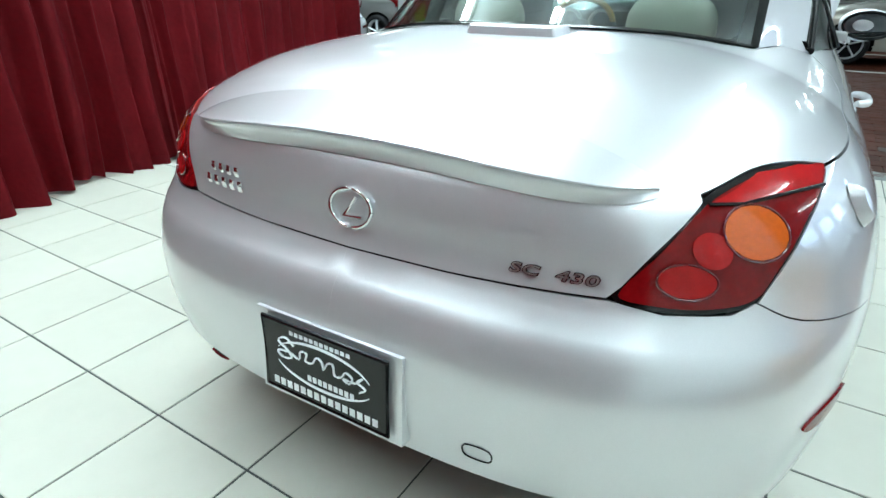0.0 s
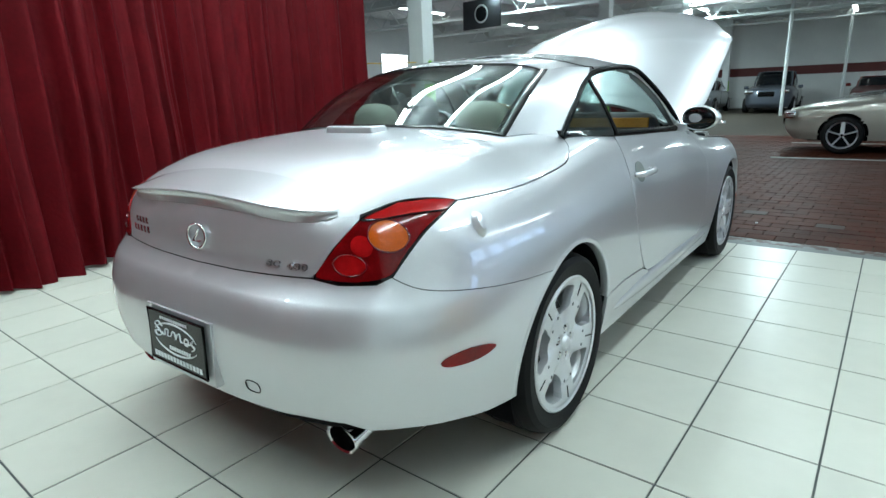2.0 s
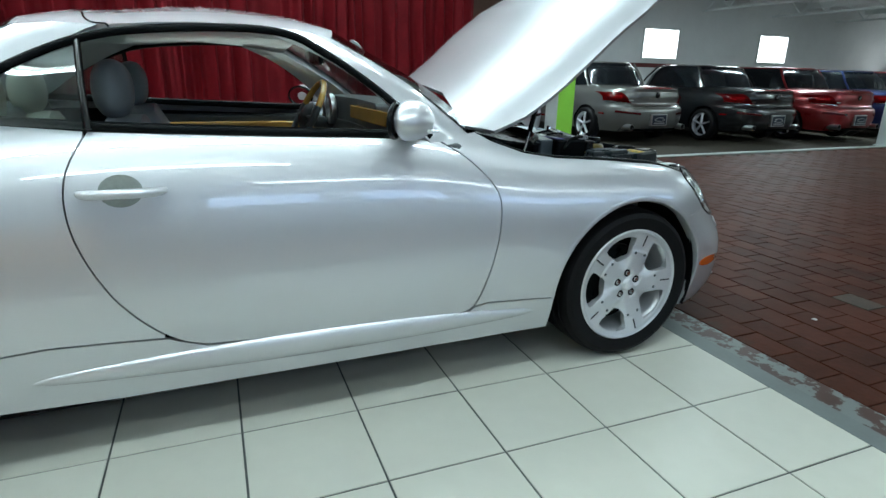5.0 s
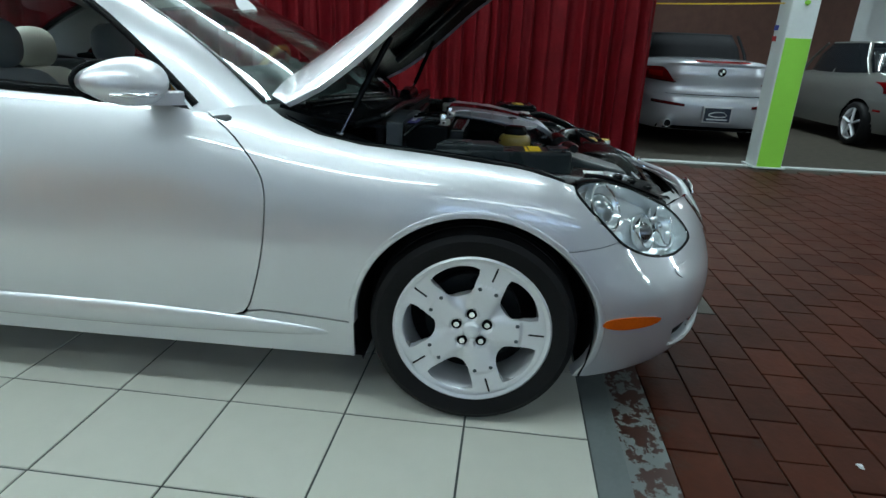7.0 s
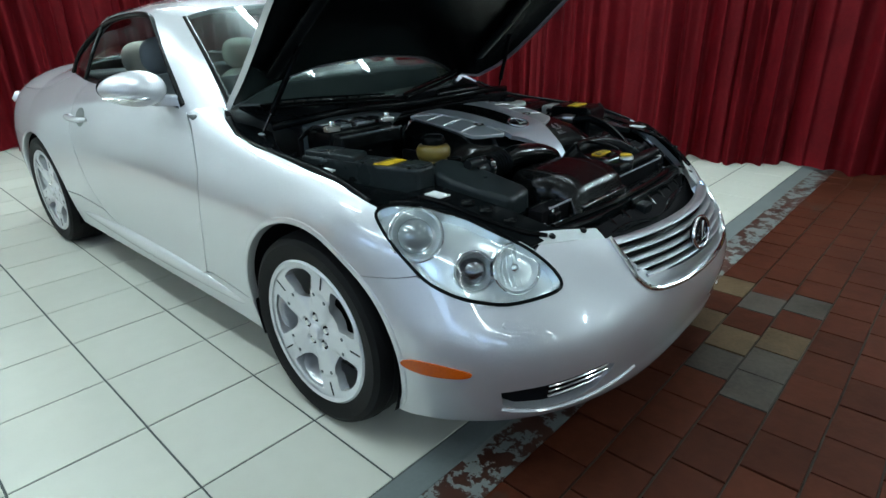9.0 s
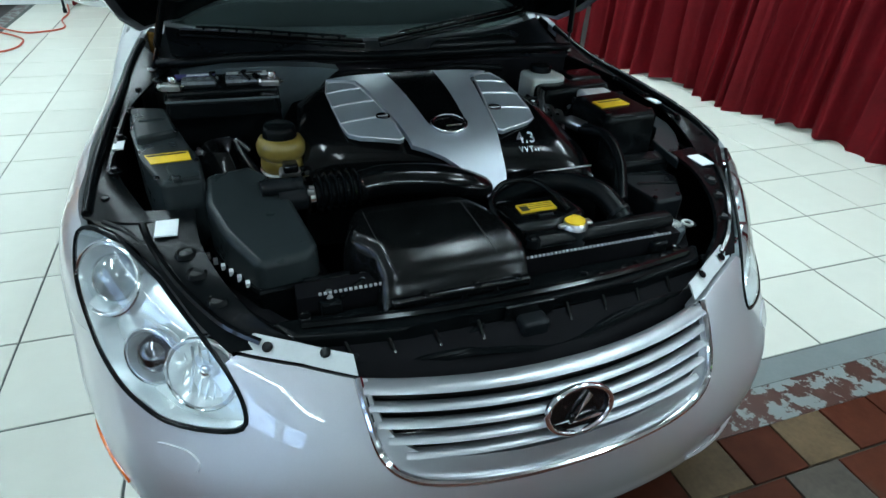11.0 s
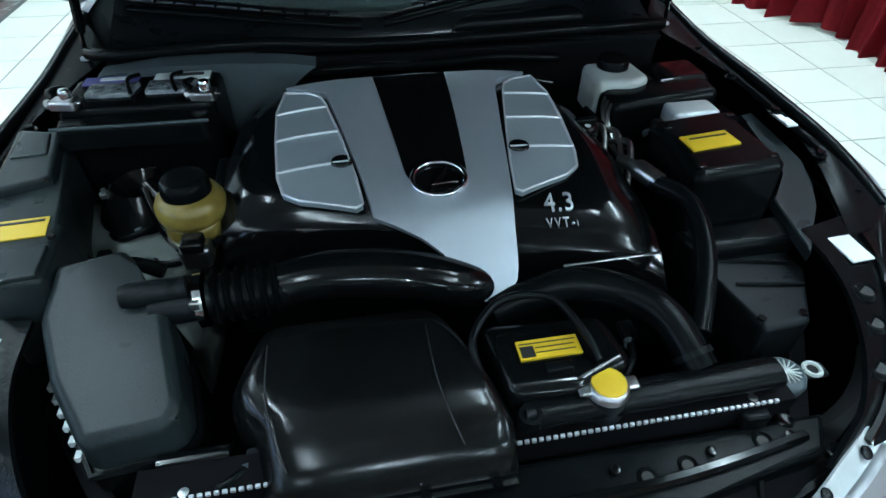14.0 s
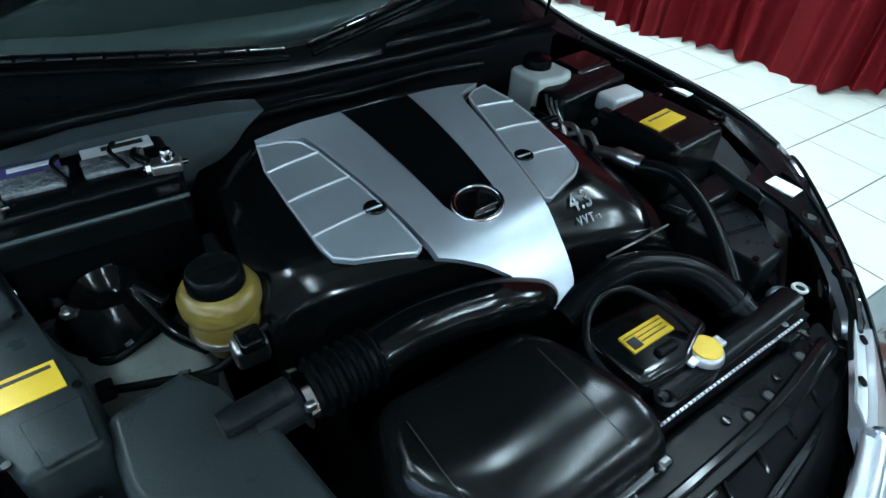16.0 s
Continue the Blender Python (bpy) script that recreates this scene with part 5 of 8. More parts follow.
def seat(x0, y0, back_h, material, headrest=True, w=0.25):
    sx = lambda pts: [(x0 + x, y0 + y) for x, y in pts]
    st = part("seat_cushion", prism(sx([(-w, -0.24), (w, -0.24), (w, 0.22), (w * 0.8, 0.28), (-w * 0.8, 0.28), (-w, 0.22)]), 0.36, 0.54, 0.06, 3), material, car, "cream leather seat cushion" if material is CREAM else "leather seat cushion, blue-grey for shade")
    bm = bmesh.new()
    nx, nz = 10, 12
    for k in range(2):
        for i in range(nx + 1):
            for j in range(nz + 1):
                u, v = -1 + 2 * i / nx, j / nz
                wd = w * (1 - 0.22 * v ** 3)
                z = 0.46 + (back_h - 0.46) * v
                y = y0 - 0.20 - 0.20 * v - 0.02 * u * u + (0.075 if k == 0 else -0.075) * (1 - 0.3 * abs(u) ** 4) * (1 - 0.35 * v ** 4) + (0.035 * u * u if k == 0 else 0)
                bm.verts.new((x0 + u * wd, y, z - 0.05 * abs(u) ** 3 * v))
    bm.verts.ensure_lookup_table()
    idx = lambda k, i, j: bm.verts[k * (nx + 1) * (nz + 1) + i * (nz + 1) + j]
    for k in range(2):
        for i in range(nx):
            for j in range(nz):
                bm.faces.new((idx(k, i, j), idx(k, i + 1, j), idx(k, i + 1, j + 1), idx(k, i, j + 1)))
    for i in range(nx):
        bm.faces.new((idx(0, i, nz), idx(0, i + 1, nz), idx(1, i + 1, nz), idx(1, i, nz)))
        bm.faces.new((idx(0, i, 0), idx(0, i + 1, 0), idx(1, i + 1, 0), idx(1, i, 0)))
    for j in range(nz):
        for i in (0, nx):
            bm.faces.new((idx(0, i, j), idx(0, i, j + 1), idx(1, i, j + 1), idx(1, i, j)))
    part("seat_back", bm, material, car, "cream leather seat back" if material is CREAM else "leather seat back, blue-grey for shade")
    if headrest:
        bm = bmesh.new()
        bmesh.ops.create_uvsphere(bm, u_segments=20, v_segments=14, radius=1.0)
        for v in bm.verts:
            c = v.co
            v.co = Vector((x0 + 0.135 * (abs(c.x) ** 0.75 * (1 if c.x > 0 else -1)), y0 - 0.43 + 0.062 * c.y, back_h + 0.085 + 0.098 * (abs(c.z) ** 0.8 * (1 if c.z > 0 else -1))))
        part("headrest", bm, material, car, "round cream leather headrest")


for s1 in (1, -1):
    seat(0.36 * s1, -0.13, 1.005, SEAT_SHADED)
    seat(0.31 * s1, -0.52, 0.975, CREAM, True, 0.22)
    part("door_card", prism([(0.74 * s1, -0.62), (0.79 * s1, -0.62), (0.79 * s1, 0.56), (0.74 * s1, 0.56)], 0.32, 0.93, 0.02), DARK_TRIM, car)
    part("door_wood_trim", box(min(0.715 * s1, 0.745 * s1), max(0.715 * s1, 0.745 * s1), -0.50, 0.42, 0.80, 0.89, 0.01), WOOD, car, "glossy maple door trim")
    part("door_armrest", box(min(0.66 * s1, 0.75 * s1), max(0.66 * s1, 0.75 * s1), -0.45, 0.30, 0.66, 0.74, 0.03), GREY_LEATHER, car)
dash = [(-0.74, 0.36), (-0.40, 0.33), (0.0, 0.36), (0.40, 0.33), (0.74, 0.36), (0.70, 0.60), (0.38, 0.76), (0.0, 0.80), (-0.38, 0.76), (-0.70, 0.60)]
part("dashboard", prism(dash, 0.60, 0.935, 0.05, 3, 0.97), DARK_TRIM, car)
part("dash_hood", prism([(-0.68, 0.37), (-0.40, 0.345), (0.0, 0.37), (0.40, 0.345), (0.68, 0.37), (0.66, 0.52), (0.36, 0.62), (0.0, 0.64), (-0.36, 0.62), (-0.66, 0.52)], 0.90, 1.045, 0.04, 3, 0.9), DARK_TRIM, car)
part("dash_wood_trim", prism([(0.02, 0.340), (0.60, 0.352), (0.60, 0.38), (0.02, 0.37)], 0.965, 1.020, 0.004), WOOD, car, "glossy maple dash trim")
part("centre_console", box(-0.10, 0.10, -0.45, 0.45, 0.30, 0.62, 0.03), WOOD, car)
bm = bmesh.new()
for x in (-0.46, -0.28):
    add_lathe(bm, [(0.06, 0), (0.075, 0.01), (0.075, 0.03), (0.06, 0.035)], 24, Matrix.Translation((x, 0.335, 0.985)) @ pose(0, 0, 0, 90, 0, 0))
part("dial_hoods", bm, DULL_STEEL, car)
sw = Matrix.Translation((-0.37, 0.21, 0.945)) @ pose(0, 0, 0, 62, 0, 0)
ring = [sw @ Vector((0.185 * math.cos(math.tau * i / 40), 0.185 * math.sin(math.tau * i / 40), 0)) for i in range(41)]
wheel_rim = part("steering_wheel", tube(ring[2:19], 0.016, 10), WOOD, car, "wood and leather steering wheel")
part("leather_rim", tube(ring[18:] + ring[:3], 0.0165, 10), DARK_TRIM, wheel_rim)
bm = lathe([(0.0, 0.03), (0.05, 0.025), (0.075, 0.0), (0.06, -0.02)], 20, sw)
for a in (0, 180, 270):
    add_tube(bm, [sw @ Vector((0.05 * math.cos(radians(a)), 0.05 * math.sin(radians(a)), 0)), sw @ Vector((0.18 * math.cos(radians(a)), 0.18 * math.sin(radians(a)), 0))], 0.016, 8, flat=0.5)
part("wheel_hub", bm, DARK_TRIM, wheel_rim)
part("steering_column", tube([(-0.37, 0.22, 0.935), (-0.37, 0.42, 0.85)], 0.035, 12), DARK_TRIM, wheel_rim)
bm = box(-0.115, 0.115, -0.012, 0.012, -0.035, 0.035, 0.015, m=Matrix.Translation((0.0, 0.20, 1.225)))
part("rear_view_mirror", bm, GREY_PLASTIC, car)
# wipers
for pts in (((0.612, 0.752, 0.948), (0.45, 0.826, 0.952), (0.25, 0.890, 0.946), (0.08, 0.922, 0.938)), ((0.03, 0.925, 0.940), (-0.2, 0.872, 0.964), (-0.45, 0.782, 0.980), (-0.58, 0.718, 0.990))):
    line = smooth_line(pts, 8)
    wp = part("wiper", tube(line, 0.007, 8), BLACK, car, "black wiper arm and blade")
    part("wiper_blade", tube([p + Vector((0, -0.022, 0.010)) for p in line], 0.0045, 6, flat=1.6), GLOSS_BLACK, wp)
    part("blade_spine", tube([p + Vector((0, -0.020, 0.022)) for p in line[3:-3]], 0.0035, 6), BLACK, wp)
    for k in range(4, len(line) - 3, 2):
        part("blade_claw", box(-0.004, 0.004, -0.003, 0.003, -0.012, 0.004, 0.001, m=Matrix.Translation(line[k] + Vector((0, -0.021, 0.022)))), BLACK, wp)
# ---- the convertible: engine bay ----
# Bay floor and side walls: their shade is painted in as near black.
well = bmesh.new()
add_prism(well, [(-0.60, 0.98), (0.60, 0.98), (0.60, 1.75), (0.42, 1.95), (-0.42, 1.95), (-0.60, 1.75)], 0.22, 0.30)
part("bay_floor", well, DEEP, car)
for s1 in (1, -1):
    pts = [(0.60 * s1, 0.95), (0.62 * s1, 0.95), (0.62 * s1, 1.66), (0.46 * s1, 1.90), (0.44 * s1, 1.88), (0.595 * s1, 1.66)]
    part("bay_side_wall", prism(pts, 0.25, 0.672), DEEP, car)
    # rail along the fender with a seal beside it
    outer = [body(a, z) for a, z in ((0.70, 0.925), (0.816, 0.885), (0.952, 0.863), (1.18, 0.849), (1.403, 0.828), (1.60, 0.790))]
    sh = Shell().coons([(0.655, 0.86, 0.872), (0.725, 1.0, 0.848), (0.775, 1.20, 0.825), (0.765, 1.40, 0.805), (0.68, 1.62, 0.785)], [(x - 0.004, y, z - 0.012) for x, y, z in outer], [(0.655, 0.86, 0.872), (0.69, 0.78, 0.892), (outer[0][0] - 0.004, outer[0][1], outer[0][2] - 0.012)], [(0.68, 1.62, 0.785), (0.73, 1.61, 0.785), (outer[-1][0] - 0.004, outer[-1][1], outer[-1][2] - 0.012)], 18, 6, 0.008)
    if s1 > 0:
        sh.v, sh.n, sh.f = sh.v, [-n for n in sh.n], [f[::-1] for f in sh.f]
    else:
        sh.v, sh.n, sh.f = [Vector((-p.x, p.y, p.z)) for p in sh.v], [Vector((p.x, -p.y, -p.z)) for p in sh.n], sh.f
    for i, n in enumerate(sh.n):
        pass
    rail = sh.made("fender_rail", BLACK, car, "dark painted inner fender rail")
    line = [((x - 0.016) * s1, y, z - 0.002) for x, y, z in outer]
    part("bonnet_seal", tube(smooth_line(line, 6), 0.012, 8), BLACK, car)
    line = [((x - 0.040) * s1, y, z - 0.012) for x, y, z in outer[1:]]
    part("rail_ridge", tube(smooth_line(line, 6), 0.007, 6), BLACK, rail)
    for y in (0.98, 1.12, 1.27, 1.42, 1.52):
        p = Vector(body(y, lerp_table([(0.84, 0.883), (0.952, 0.863), (1.18, 0.849), (1.403, 0.828), (1.6, 0.790)], y)))
        part("rail_bolt", lathe([(0.0, 0.012), (0.008, 0.011), (0.009, 0.004), (0.014, 0.003), (0.014, 0.0)], 10, Matrix.Translation(((p.x - 0.055) * s1, y, p.z - 0.008))), BLACK, rail)
    p = Vector(body(1.30, 0.836))
    part("rail_label", prism([((p.x - 0.068) * s1, 1.27), ((p.x - 0.045) * s1, 1.27), ((p.x - 0.045) * s1, 1.33), ((p.x - 0.068) * s1, 1.33)], p.z - 0.006, p.z - 0.002), WHITE_LABEL, rail)
    # panel beside the headlamp, running to the nose
    lip = [Vector(body(a, z)) + Vector((-0.010, -0.006, -0.010)) for a, z in ((1.60, 0.790), (1.68, 0.789), (1.76, 0.790), (1.85, 0.776), (1.93, 0.748), (1.989, 0.714), (2.045, 0.684))]
    inn = [Vector(p) for p in ((0.60, 1.60, 0.792), (0.597, 1.70, 0.782), (0.567, 1.80, 0.762), (0.522, 1.88, 0.732), (0.475, 1.92, 0.704), (0.44, 1.945, 0.69))]
    sh = Shell().coons(inn, lip, [inn[0], inn[0].lerp(lip[0], 0.5), lip[0]], [inn[-1], inn[-1].lerp(lip[-1], 0.5), lip[-1]], 18, 6, 0.008)
    if s1 > 0:
        sh.n, sh.f = [-n for n in sh.n], [f[::-1] for f in sh.f]
    else:
        sh.v, sh.n = [Vector((-p.x, p.y, p.z)) for p in sh.v], [Vector((p.x, -p.y, -p.z)) for p in sh.n]
    sp = sh.made("headlamp_side_panel", BLACK, car)
    tree = BVHTree.FromPolygons(sh.v, sh.f)
    drop = lambda x, y: (tree.ray_cast(Vector((x * s1, y, 2)), Vector((0, 0, -1)))[0] or Vector((x * s1, y, 0.77)))
    c = drop(0.655, 1.655)
    part("warning_label", prism([(-0.022 * s1, -0.030), (0.020 * s1, -0.032), (0.021 * s1, 0.028), (-0.020 * s1, 0.031)], 0.0, 0.003, m=Matrix.Translation(c + Vector((0, 0, 0.001)))), WHITE_LABEL, sp, "plain white sticker")
    for x, y in ((0.622, 1.735), (0.605, 1.785), (0.575, 1.845)):
        ring = part("grommet", lathe([(0.012, 0.002), (0.014, 0.005), (0.018, 0.004), (0.021, -0.002)], 20, Matrix.Translation(drop(x, y))), BLACK, sp)
        # Black disc standing in for the shade inside the grommet.
        part("bore_shade", lathe([(0.0, 0.0015), (0.0125, 0.0015), (0.0125, -0.002)], 16, Matrix.Translation(drop(x, y))), INK, ring)
    part("panel_ridge", tube(smooth_line([drop(x, y) + Vector((0, 0, 0.003)) for x, y in ((0.700, 1.625), (0.680, 1.70), (0.632, 1.80), (0.572, 1.88), (0.515, 1.925))], 6), 0.007, 6), GLOSS_BLACK, sp)
    part("lamp_seal", tube(smooth_line([Vector((p.x * s1, p.y, p.z + 0.006)) + Vector((-0.010 * s1, -0.008, 0)) for p in lip[1:]], 5), 0.007, 8), BLACK, sp)

# radiator support, and the cover before it with bonnet shade in its near-black colour
sup = part("radiator_support", prism([(-0.50, 1.866), (0.50, 1.866), (0.46, 1.925), (0.25, 1.955), (-0.25, 1.955), (-0.46, 1.925)], 0.645, 0.690, 0.012), BLACK, car)
for x in (-0.42, -0.30, -0.16, 0.05, 0.12, 0.22, 0.33, 0.42):
    part("support_bolt", lathe([(0.0, 0.007), (0.007, 0.006), (0.008, 0.0)], 10, Matrix.Translation((x, 1.905 - 0.02 * abs(x), 0.690))), GLOSS_BLACK, sup)
part("support_ridge", tube(smooth_line([(-0.44, 1.90, 0.695), (-0.2, 1.93, 0.697), (0.15, 1.932, 0.697), (0.44, 1.90, 0.695)], 6), 0.008, 6), GLOSS_BLACK, sup)
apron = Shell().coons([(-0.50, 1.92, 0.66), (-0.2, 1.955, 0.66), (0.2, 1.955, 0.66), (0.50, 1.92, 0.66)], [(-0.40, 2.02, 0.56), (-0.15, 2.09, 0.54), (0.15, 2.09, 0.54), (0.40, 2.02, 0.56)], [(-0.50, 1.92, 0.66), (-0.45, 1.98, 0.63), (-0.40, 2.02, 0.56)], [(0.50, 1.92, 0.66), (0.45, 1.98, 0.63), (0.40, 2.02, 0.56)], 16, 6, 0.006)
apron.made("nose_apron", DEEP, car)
part("apron_wave", tube(smooth_line([(-0.47, 1.94, 0.655), (-0.36, 1.97, 0.635), (-0.25, 1.995, 0.65), (-0.05, 2.02, 0.622), (0.12, 2.01, 0.640), (0.28, 1.985, 0.63), (0.46, 1.935, 0.655)], 6), 0.008, 6), BLACK, car)
latch = part("bonnet_latch", box(-0.03, 0.03, 1.95, 2.0, 0.60, 0.672, 0.008), GREY_PLASTIC, car)
part("latch_plate", box(-0.055, 0.055, 1.955, 1.965, 0.58, 0.695, 0.004), GLOSS_BLACK, latch)

# radiator tank, cap and fine fin edge
rad = part("radiator_tank", tube([(-0.42, 1.828, 0.748), (-0.05, 1.834, 0.748)], 0.024, 16, flat=0.75), BLACK, car, "dark plastic radiator tank")
bm = bmesh.new()
for i in range(84):
    x = -0.41 + i * 0.0097
    add_box(bm, x, x + 0.0055, 1.860, 1.864, 0.727, 0.7315)
part("fin_edge", bm, ALLOY, rad, "bright crimped radiator edge")
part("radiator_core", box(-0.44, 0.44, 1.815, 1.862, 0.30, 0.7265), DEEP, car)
cap = part("radiator_cap", lathe([(0.0, 0.014), (0.024, 0.013), (0.028, 0.008), (0.030, 0.0)], 24, Matrix.Translation((-0.165, 1.827, 0.768))), DULL_STEEL, car, "radiator cap with yellow label")
part("cap_label", lathe([(0.0, 0.016), (0.023, 0.0155), (0.024, 0.012)], 24, Matrix.Translation((-0.165, 1.827, 0.768))), YELLOW, cap)
part("cap_wing", box(-0.042, 0.042, -0.010, 0.010, 0.002, 0.009, 0.003, m=Matrix.Translation((-0.165, 1.827, 0.768))), DULL_STEEL, cap)
part("cap_neck", lathe([(0.030, 0.0), (0.030, -0.05)], 16, Matrix.Translation((-0.165, 1.827, 0.768))), GREY_PLASTIC, cap)
tank = part("coolant_tank", prism([(-0.015, 1.70), (-0.20, 1.71), (-0.215, 1.80), (-0.13, 1.83), (-0.03, 1.825)], 0.66, 0.752, 0.02, 3), GLOSS_BLACK, car, "black coolant tank with yellow label")
tank.location = (0.0, 0.0, 0.036)
lab = part("tank_label", prism([(-0.058, 1.748), (-0.145, 1.748), (-0.145, 1.780), (-0.058, 1.780)], 0.752, 0.756), YELLOW, tank)
for k in range(3):
    part("print_line", box(-0.138 if k else -0.142, -0.082 if k else -0.061, 1.754 + 0.008 * k, 1.7555 + 0.008 * k, 0.7555, 0.7568), INK, lab)
part("print_block", box(-0.080, -0.061, 1.7585, 1.777, 0.7555, 0.7566), INK, lab)
part("tank_clip", box(-0.125, -0.085, 1.790, 1.806, 0.742, 0.760, 0.004), BLACK, tank)
part("tank_grommet", lathe([(0.008, 0.004), (0.010, 0.008), (0.016, 0.007), (0.018, -0.01)], 18, Matrix.Translation((-0.055, 1.845, 0.722))), BLACK, tank)
part("tank_hose", tube(smooth_line([(-0.005, 1.80, 0.74), (0.0, 1.74, 0.765), (-0.05, 1.695, 0.785), (-0.12, 1.70, 0.785), (-0.150, 1.76, 0.775), (-0.160, 1.80, 0.76)], 8), 0.0062, 10), BLACK, tank)
wc = part("washer_filler_cap", lathe([(0.0, 0.014), (0.023, 0.013), (0.030, 0.009), (0.033, 0.0), (0.028, -0.03)], 28, Matrix.Translation((-0.462, 1.812, 0.704))), COWL_LIGHT, car, "grey washer filler cap")
for k in range(8):
    w = math.pi * k / 8
    part("cap_rib", tube([(-0.462 + 0.021 * math.cos(w), 1.812 + 0.021 * math.sin(w), 0.7185), (-0.462 - 0.021 * math.cos(w), 1.812 - 0.021 * math.sin(w), 0.7185)], 0.0012, 5), MILKY, wc)
for x, r in ((-0.508, 0.012), (-0.424, 0.007)):
    part("cap_ear", tube([(x + r * math.cos(math.tau * k / 16), 1.812 + r * math.sin(math.tau * k / 16), 0.712) for k in range(17)], 0.0035, 6, caps=False), MILKY, wc)
part("cap_tab", box(-0.53, -0.48, 1.80, 1.825, 0.704, 0.712, 0.004), GREY_PLASTIC, wc)
for s1, y in ((1, 1.835), (-1, 1.832)):
    br = part("radiator_bracket", prism([(0.36 * s1, y + 0.045), (0.40 * s1, y + 0.045), (0.41 * s1, y - 0.01), (0.35 * s1, y - 0.01)], 0.692, 0.716, 0.006), BLACK, car)
    part("bracket_bolt", lathe([(0.0, 0.012), (0.009, 0.010), (0.012, 0.0)], 10, Matrix.Translation((0.38 * s1, y + 0.018, 0.716))), DULL_STEEL, br)
    part("hose_stub", tube([(0.42 * s1, 1.805, 0.712), (0.33 * s1, 1.805, 0.715)], 0.015, 12), GLOSS_BLACK, br)

# intake duct over the radiator
duct = bmesh.new()
rows = []
COLS = (0.0, 0.006, 0.018, 0.035, 0.055, 0.08, 0.11, 0.16, 0.27, 0.4, 0.55, 0.7, 0.82, 0.90, 0.945, 0.970, 0.985, 0.995, 1.0)
LAT = (-0.10, -0.062, -0.040, -0.026, -0.016, -0.008, -0.003, 0.0, 0.0, 0.0, 0.0, 0.0, 0.0, -0.0005, -0.003, -0.009, -0.020, -0.05, -0.10)
for y, _, zt in smooth_line([(1.640, 0, 0.70), (1.648, 0, 0.765), (1.662, 0, 0.787), (1.70, 0, 0.796), (1.75, 0, 0.797), (1.79, 0, 0.793), (1.820, 0, 0.784), (1.845, 0, 0.771), (1.866, 0, 0.756), (1.880, 0, 0.738), (1.891, 0, 0.716), (1.900, 0, 0.705)], 3):
    xr = lerp_table([(1.64, 0.298), (1.70, 0.316), (1.755, 0.334), (1.785, 0.322), (1.81, 0.297), (1.86, 0.290), (1.90, 0.300)], y)
    xl = 0.050 - 0.088 * min(1, max(0, (y - 1.645) / 0.20)) ** 0.7
    rows.append([duct.verts.new((xr + (xl - xr) * u, y, max(zt + dz, 0.66))) for u, dz in zip(COLS, LAT)])
for a, b in zip(rows, rows[1:]):
    for k in range(len(COLS) - 1):
        duct.faces.new((a[k], a[k + 1], b[k + 1], b[k]))
bmesh.ops.solidify(duct, geom=duct.faces[:], thickness=0.006)
dct = part("intake_duct", duct, DUSTY_BLACK, car, "glossy black intake duct")
for u in (0.12, 0.735):
    seam = [(0.318 - 0.030 * min(1, max(0, (y - 1.76) / 0.12)) ** 2 - u * 0.352, y, z + 0.0004) for y, z in ((1.70, 0.796), (1.75, 0.797), (1.79, 0.793), (1.820, 0.784), (1.845, 0.771), (1.866, 0.756))]
    part("duct_seam", tube(smooth_line(seam, 4), 0.0008, 6), INK, dct)
part("duct_mouth", box(-0.03, 0.27, 1.885, 1.905, 0.690, 0.712, 0.006), GLOSS_BLACK, dct)
for x in (0.0, 0.09, 0.2):
    part("duct_clip", lathe([(0.0, 0.006), (0.007, 0.005), (0.008, 0.0)], 10, Matrix.Translation((x, 1.90, 0.713))), GLOSS_BLACK, dct)

# air cleaner, bellows and intake pipe
AIR = [(0.578, 1.530), (0.480, 1.512), (0.455, 1.556), (0.412, 1.62), (0.378, 1.765), (0.394, 1.790), (0.500, 1.800), (0.552, 1.710), (0.582, 1.620)]
bm = prism(AIR, 0.70, 0.812, 0.016, 3, 0.98)
for v in bm.verts:
    if v.co.z > 0.74:
        v.co.z += 0.036 - 0.280 * (v.co.y - 1.52)
air = part("air_cleaner", bm, COWL_GREY, car, "dark grey air cleaner box")
part("cleaner_base", prism([(0.475 + (x - 0.475) * 1.07, 1.66 + (y - 1.66) * 1.05) for x, y in AIR], 0.52, 0.715, 0.01), BLACK, air)
for k in range(6):
    y = 1.655 + 0.024 * k
    x = 0.592 - 0.014 * k
    part("cleaner_clip", box(x - 0.004, x + 0.004, y - 0.006, y + 0.006, 0.712, 0.722), WHITE_LABEL, air)
INX, INY, INZ = -0.014, 0.024, 0.012
part("air_outlet", tube([(0.452 + INX, 1.583 + INY, 0.792 + INZ), (0.392 + INX, 1.578 + INY, 0.790 + INZ)], 0.030, 18), GREY_PLASTIC, air)
part("breather_stub", tube([(0.470, 1.612, 0.834), (0.455, 1.610, 0.834), (0.385, 1.602, 0.830)], lambda t: 0.015 if t < 0.2 else 0.018, 16), GREY_PLASTIC, air)
cl = part("hose_clamp", tube([(0.390 + INX, 1.578 + INY, 0.790 + INZ), (0.379 + INX, 1.577 + INY, 0.790 + INZ)], 0.0415, 24), CHROME, air)
part("clamp_screw", box(0.364, 0.378, 1.630, 1.640, 0.818, 0.832, 0.003), DULL_STEEL, cl)
bel = part("bellows", tube([(0.375 + INX, 1.576 + INY, 0.790 + INZ), (0.262 + INX, 1.566 + INY, 0.790 + INZ)], 0.034, 20), BLACK, air, "ribbed black rubber bellows")
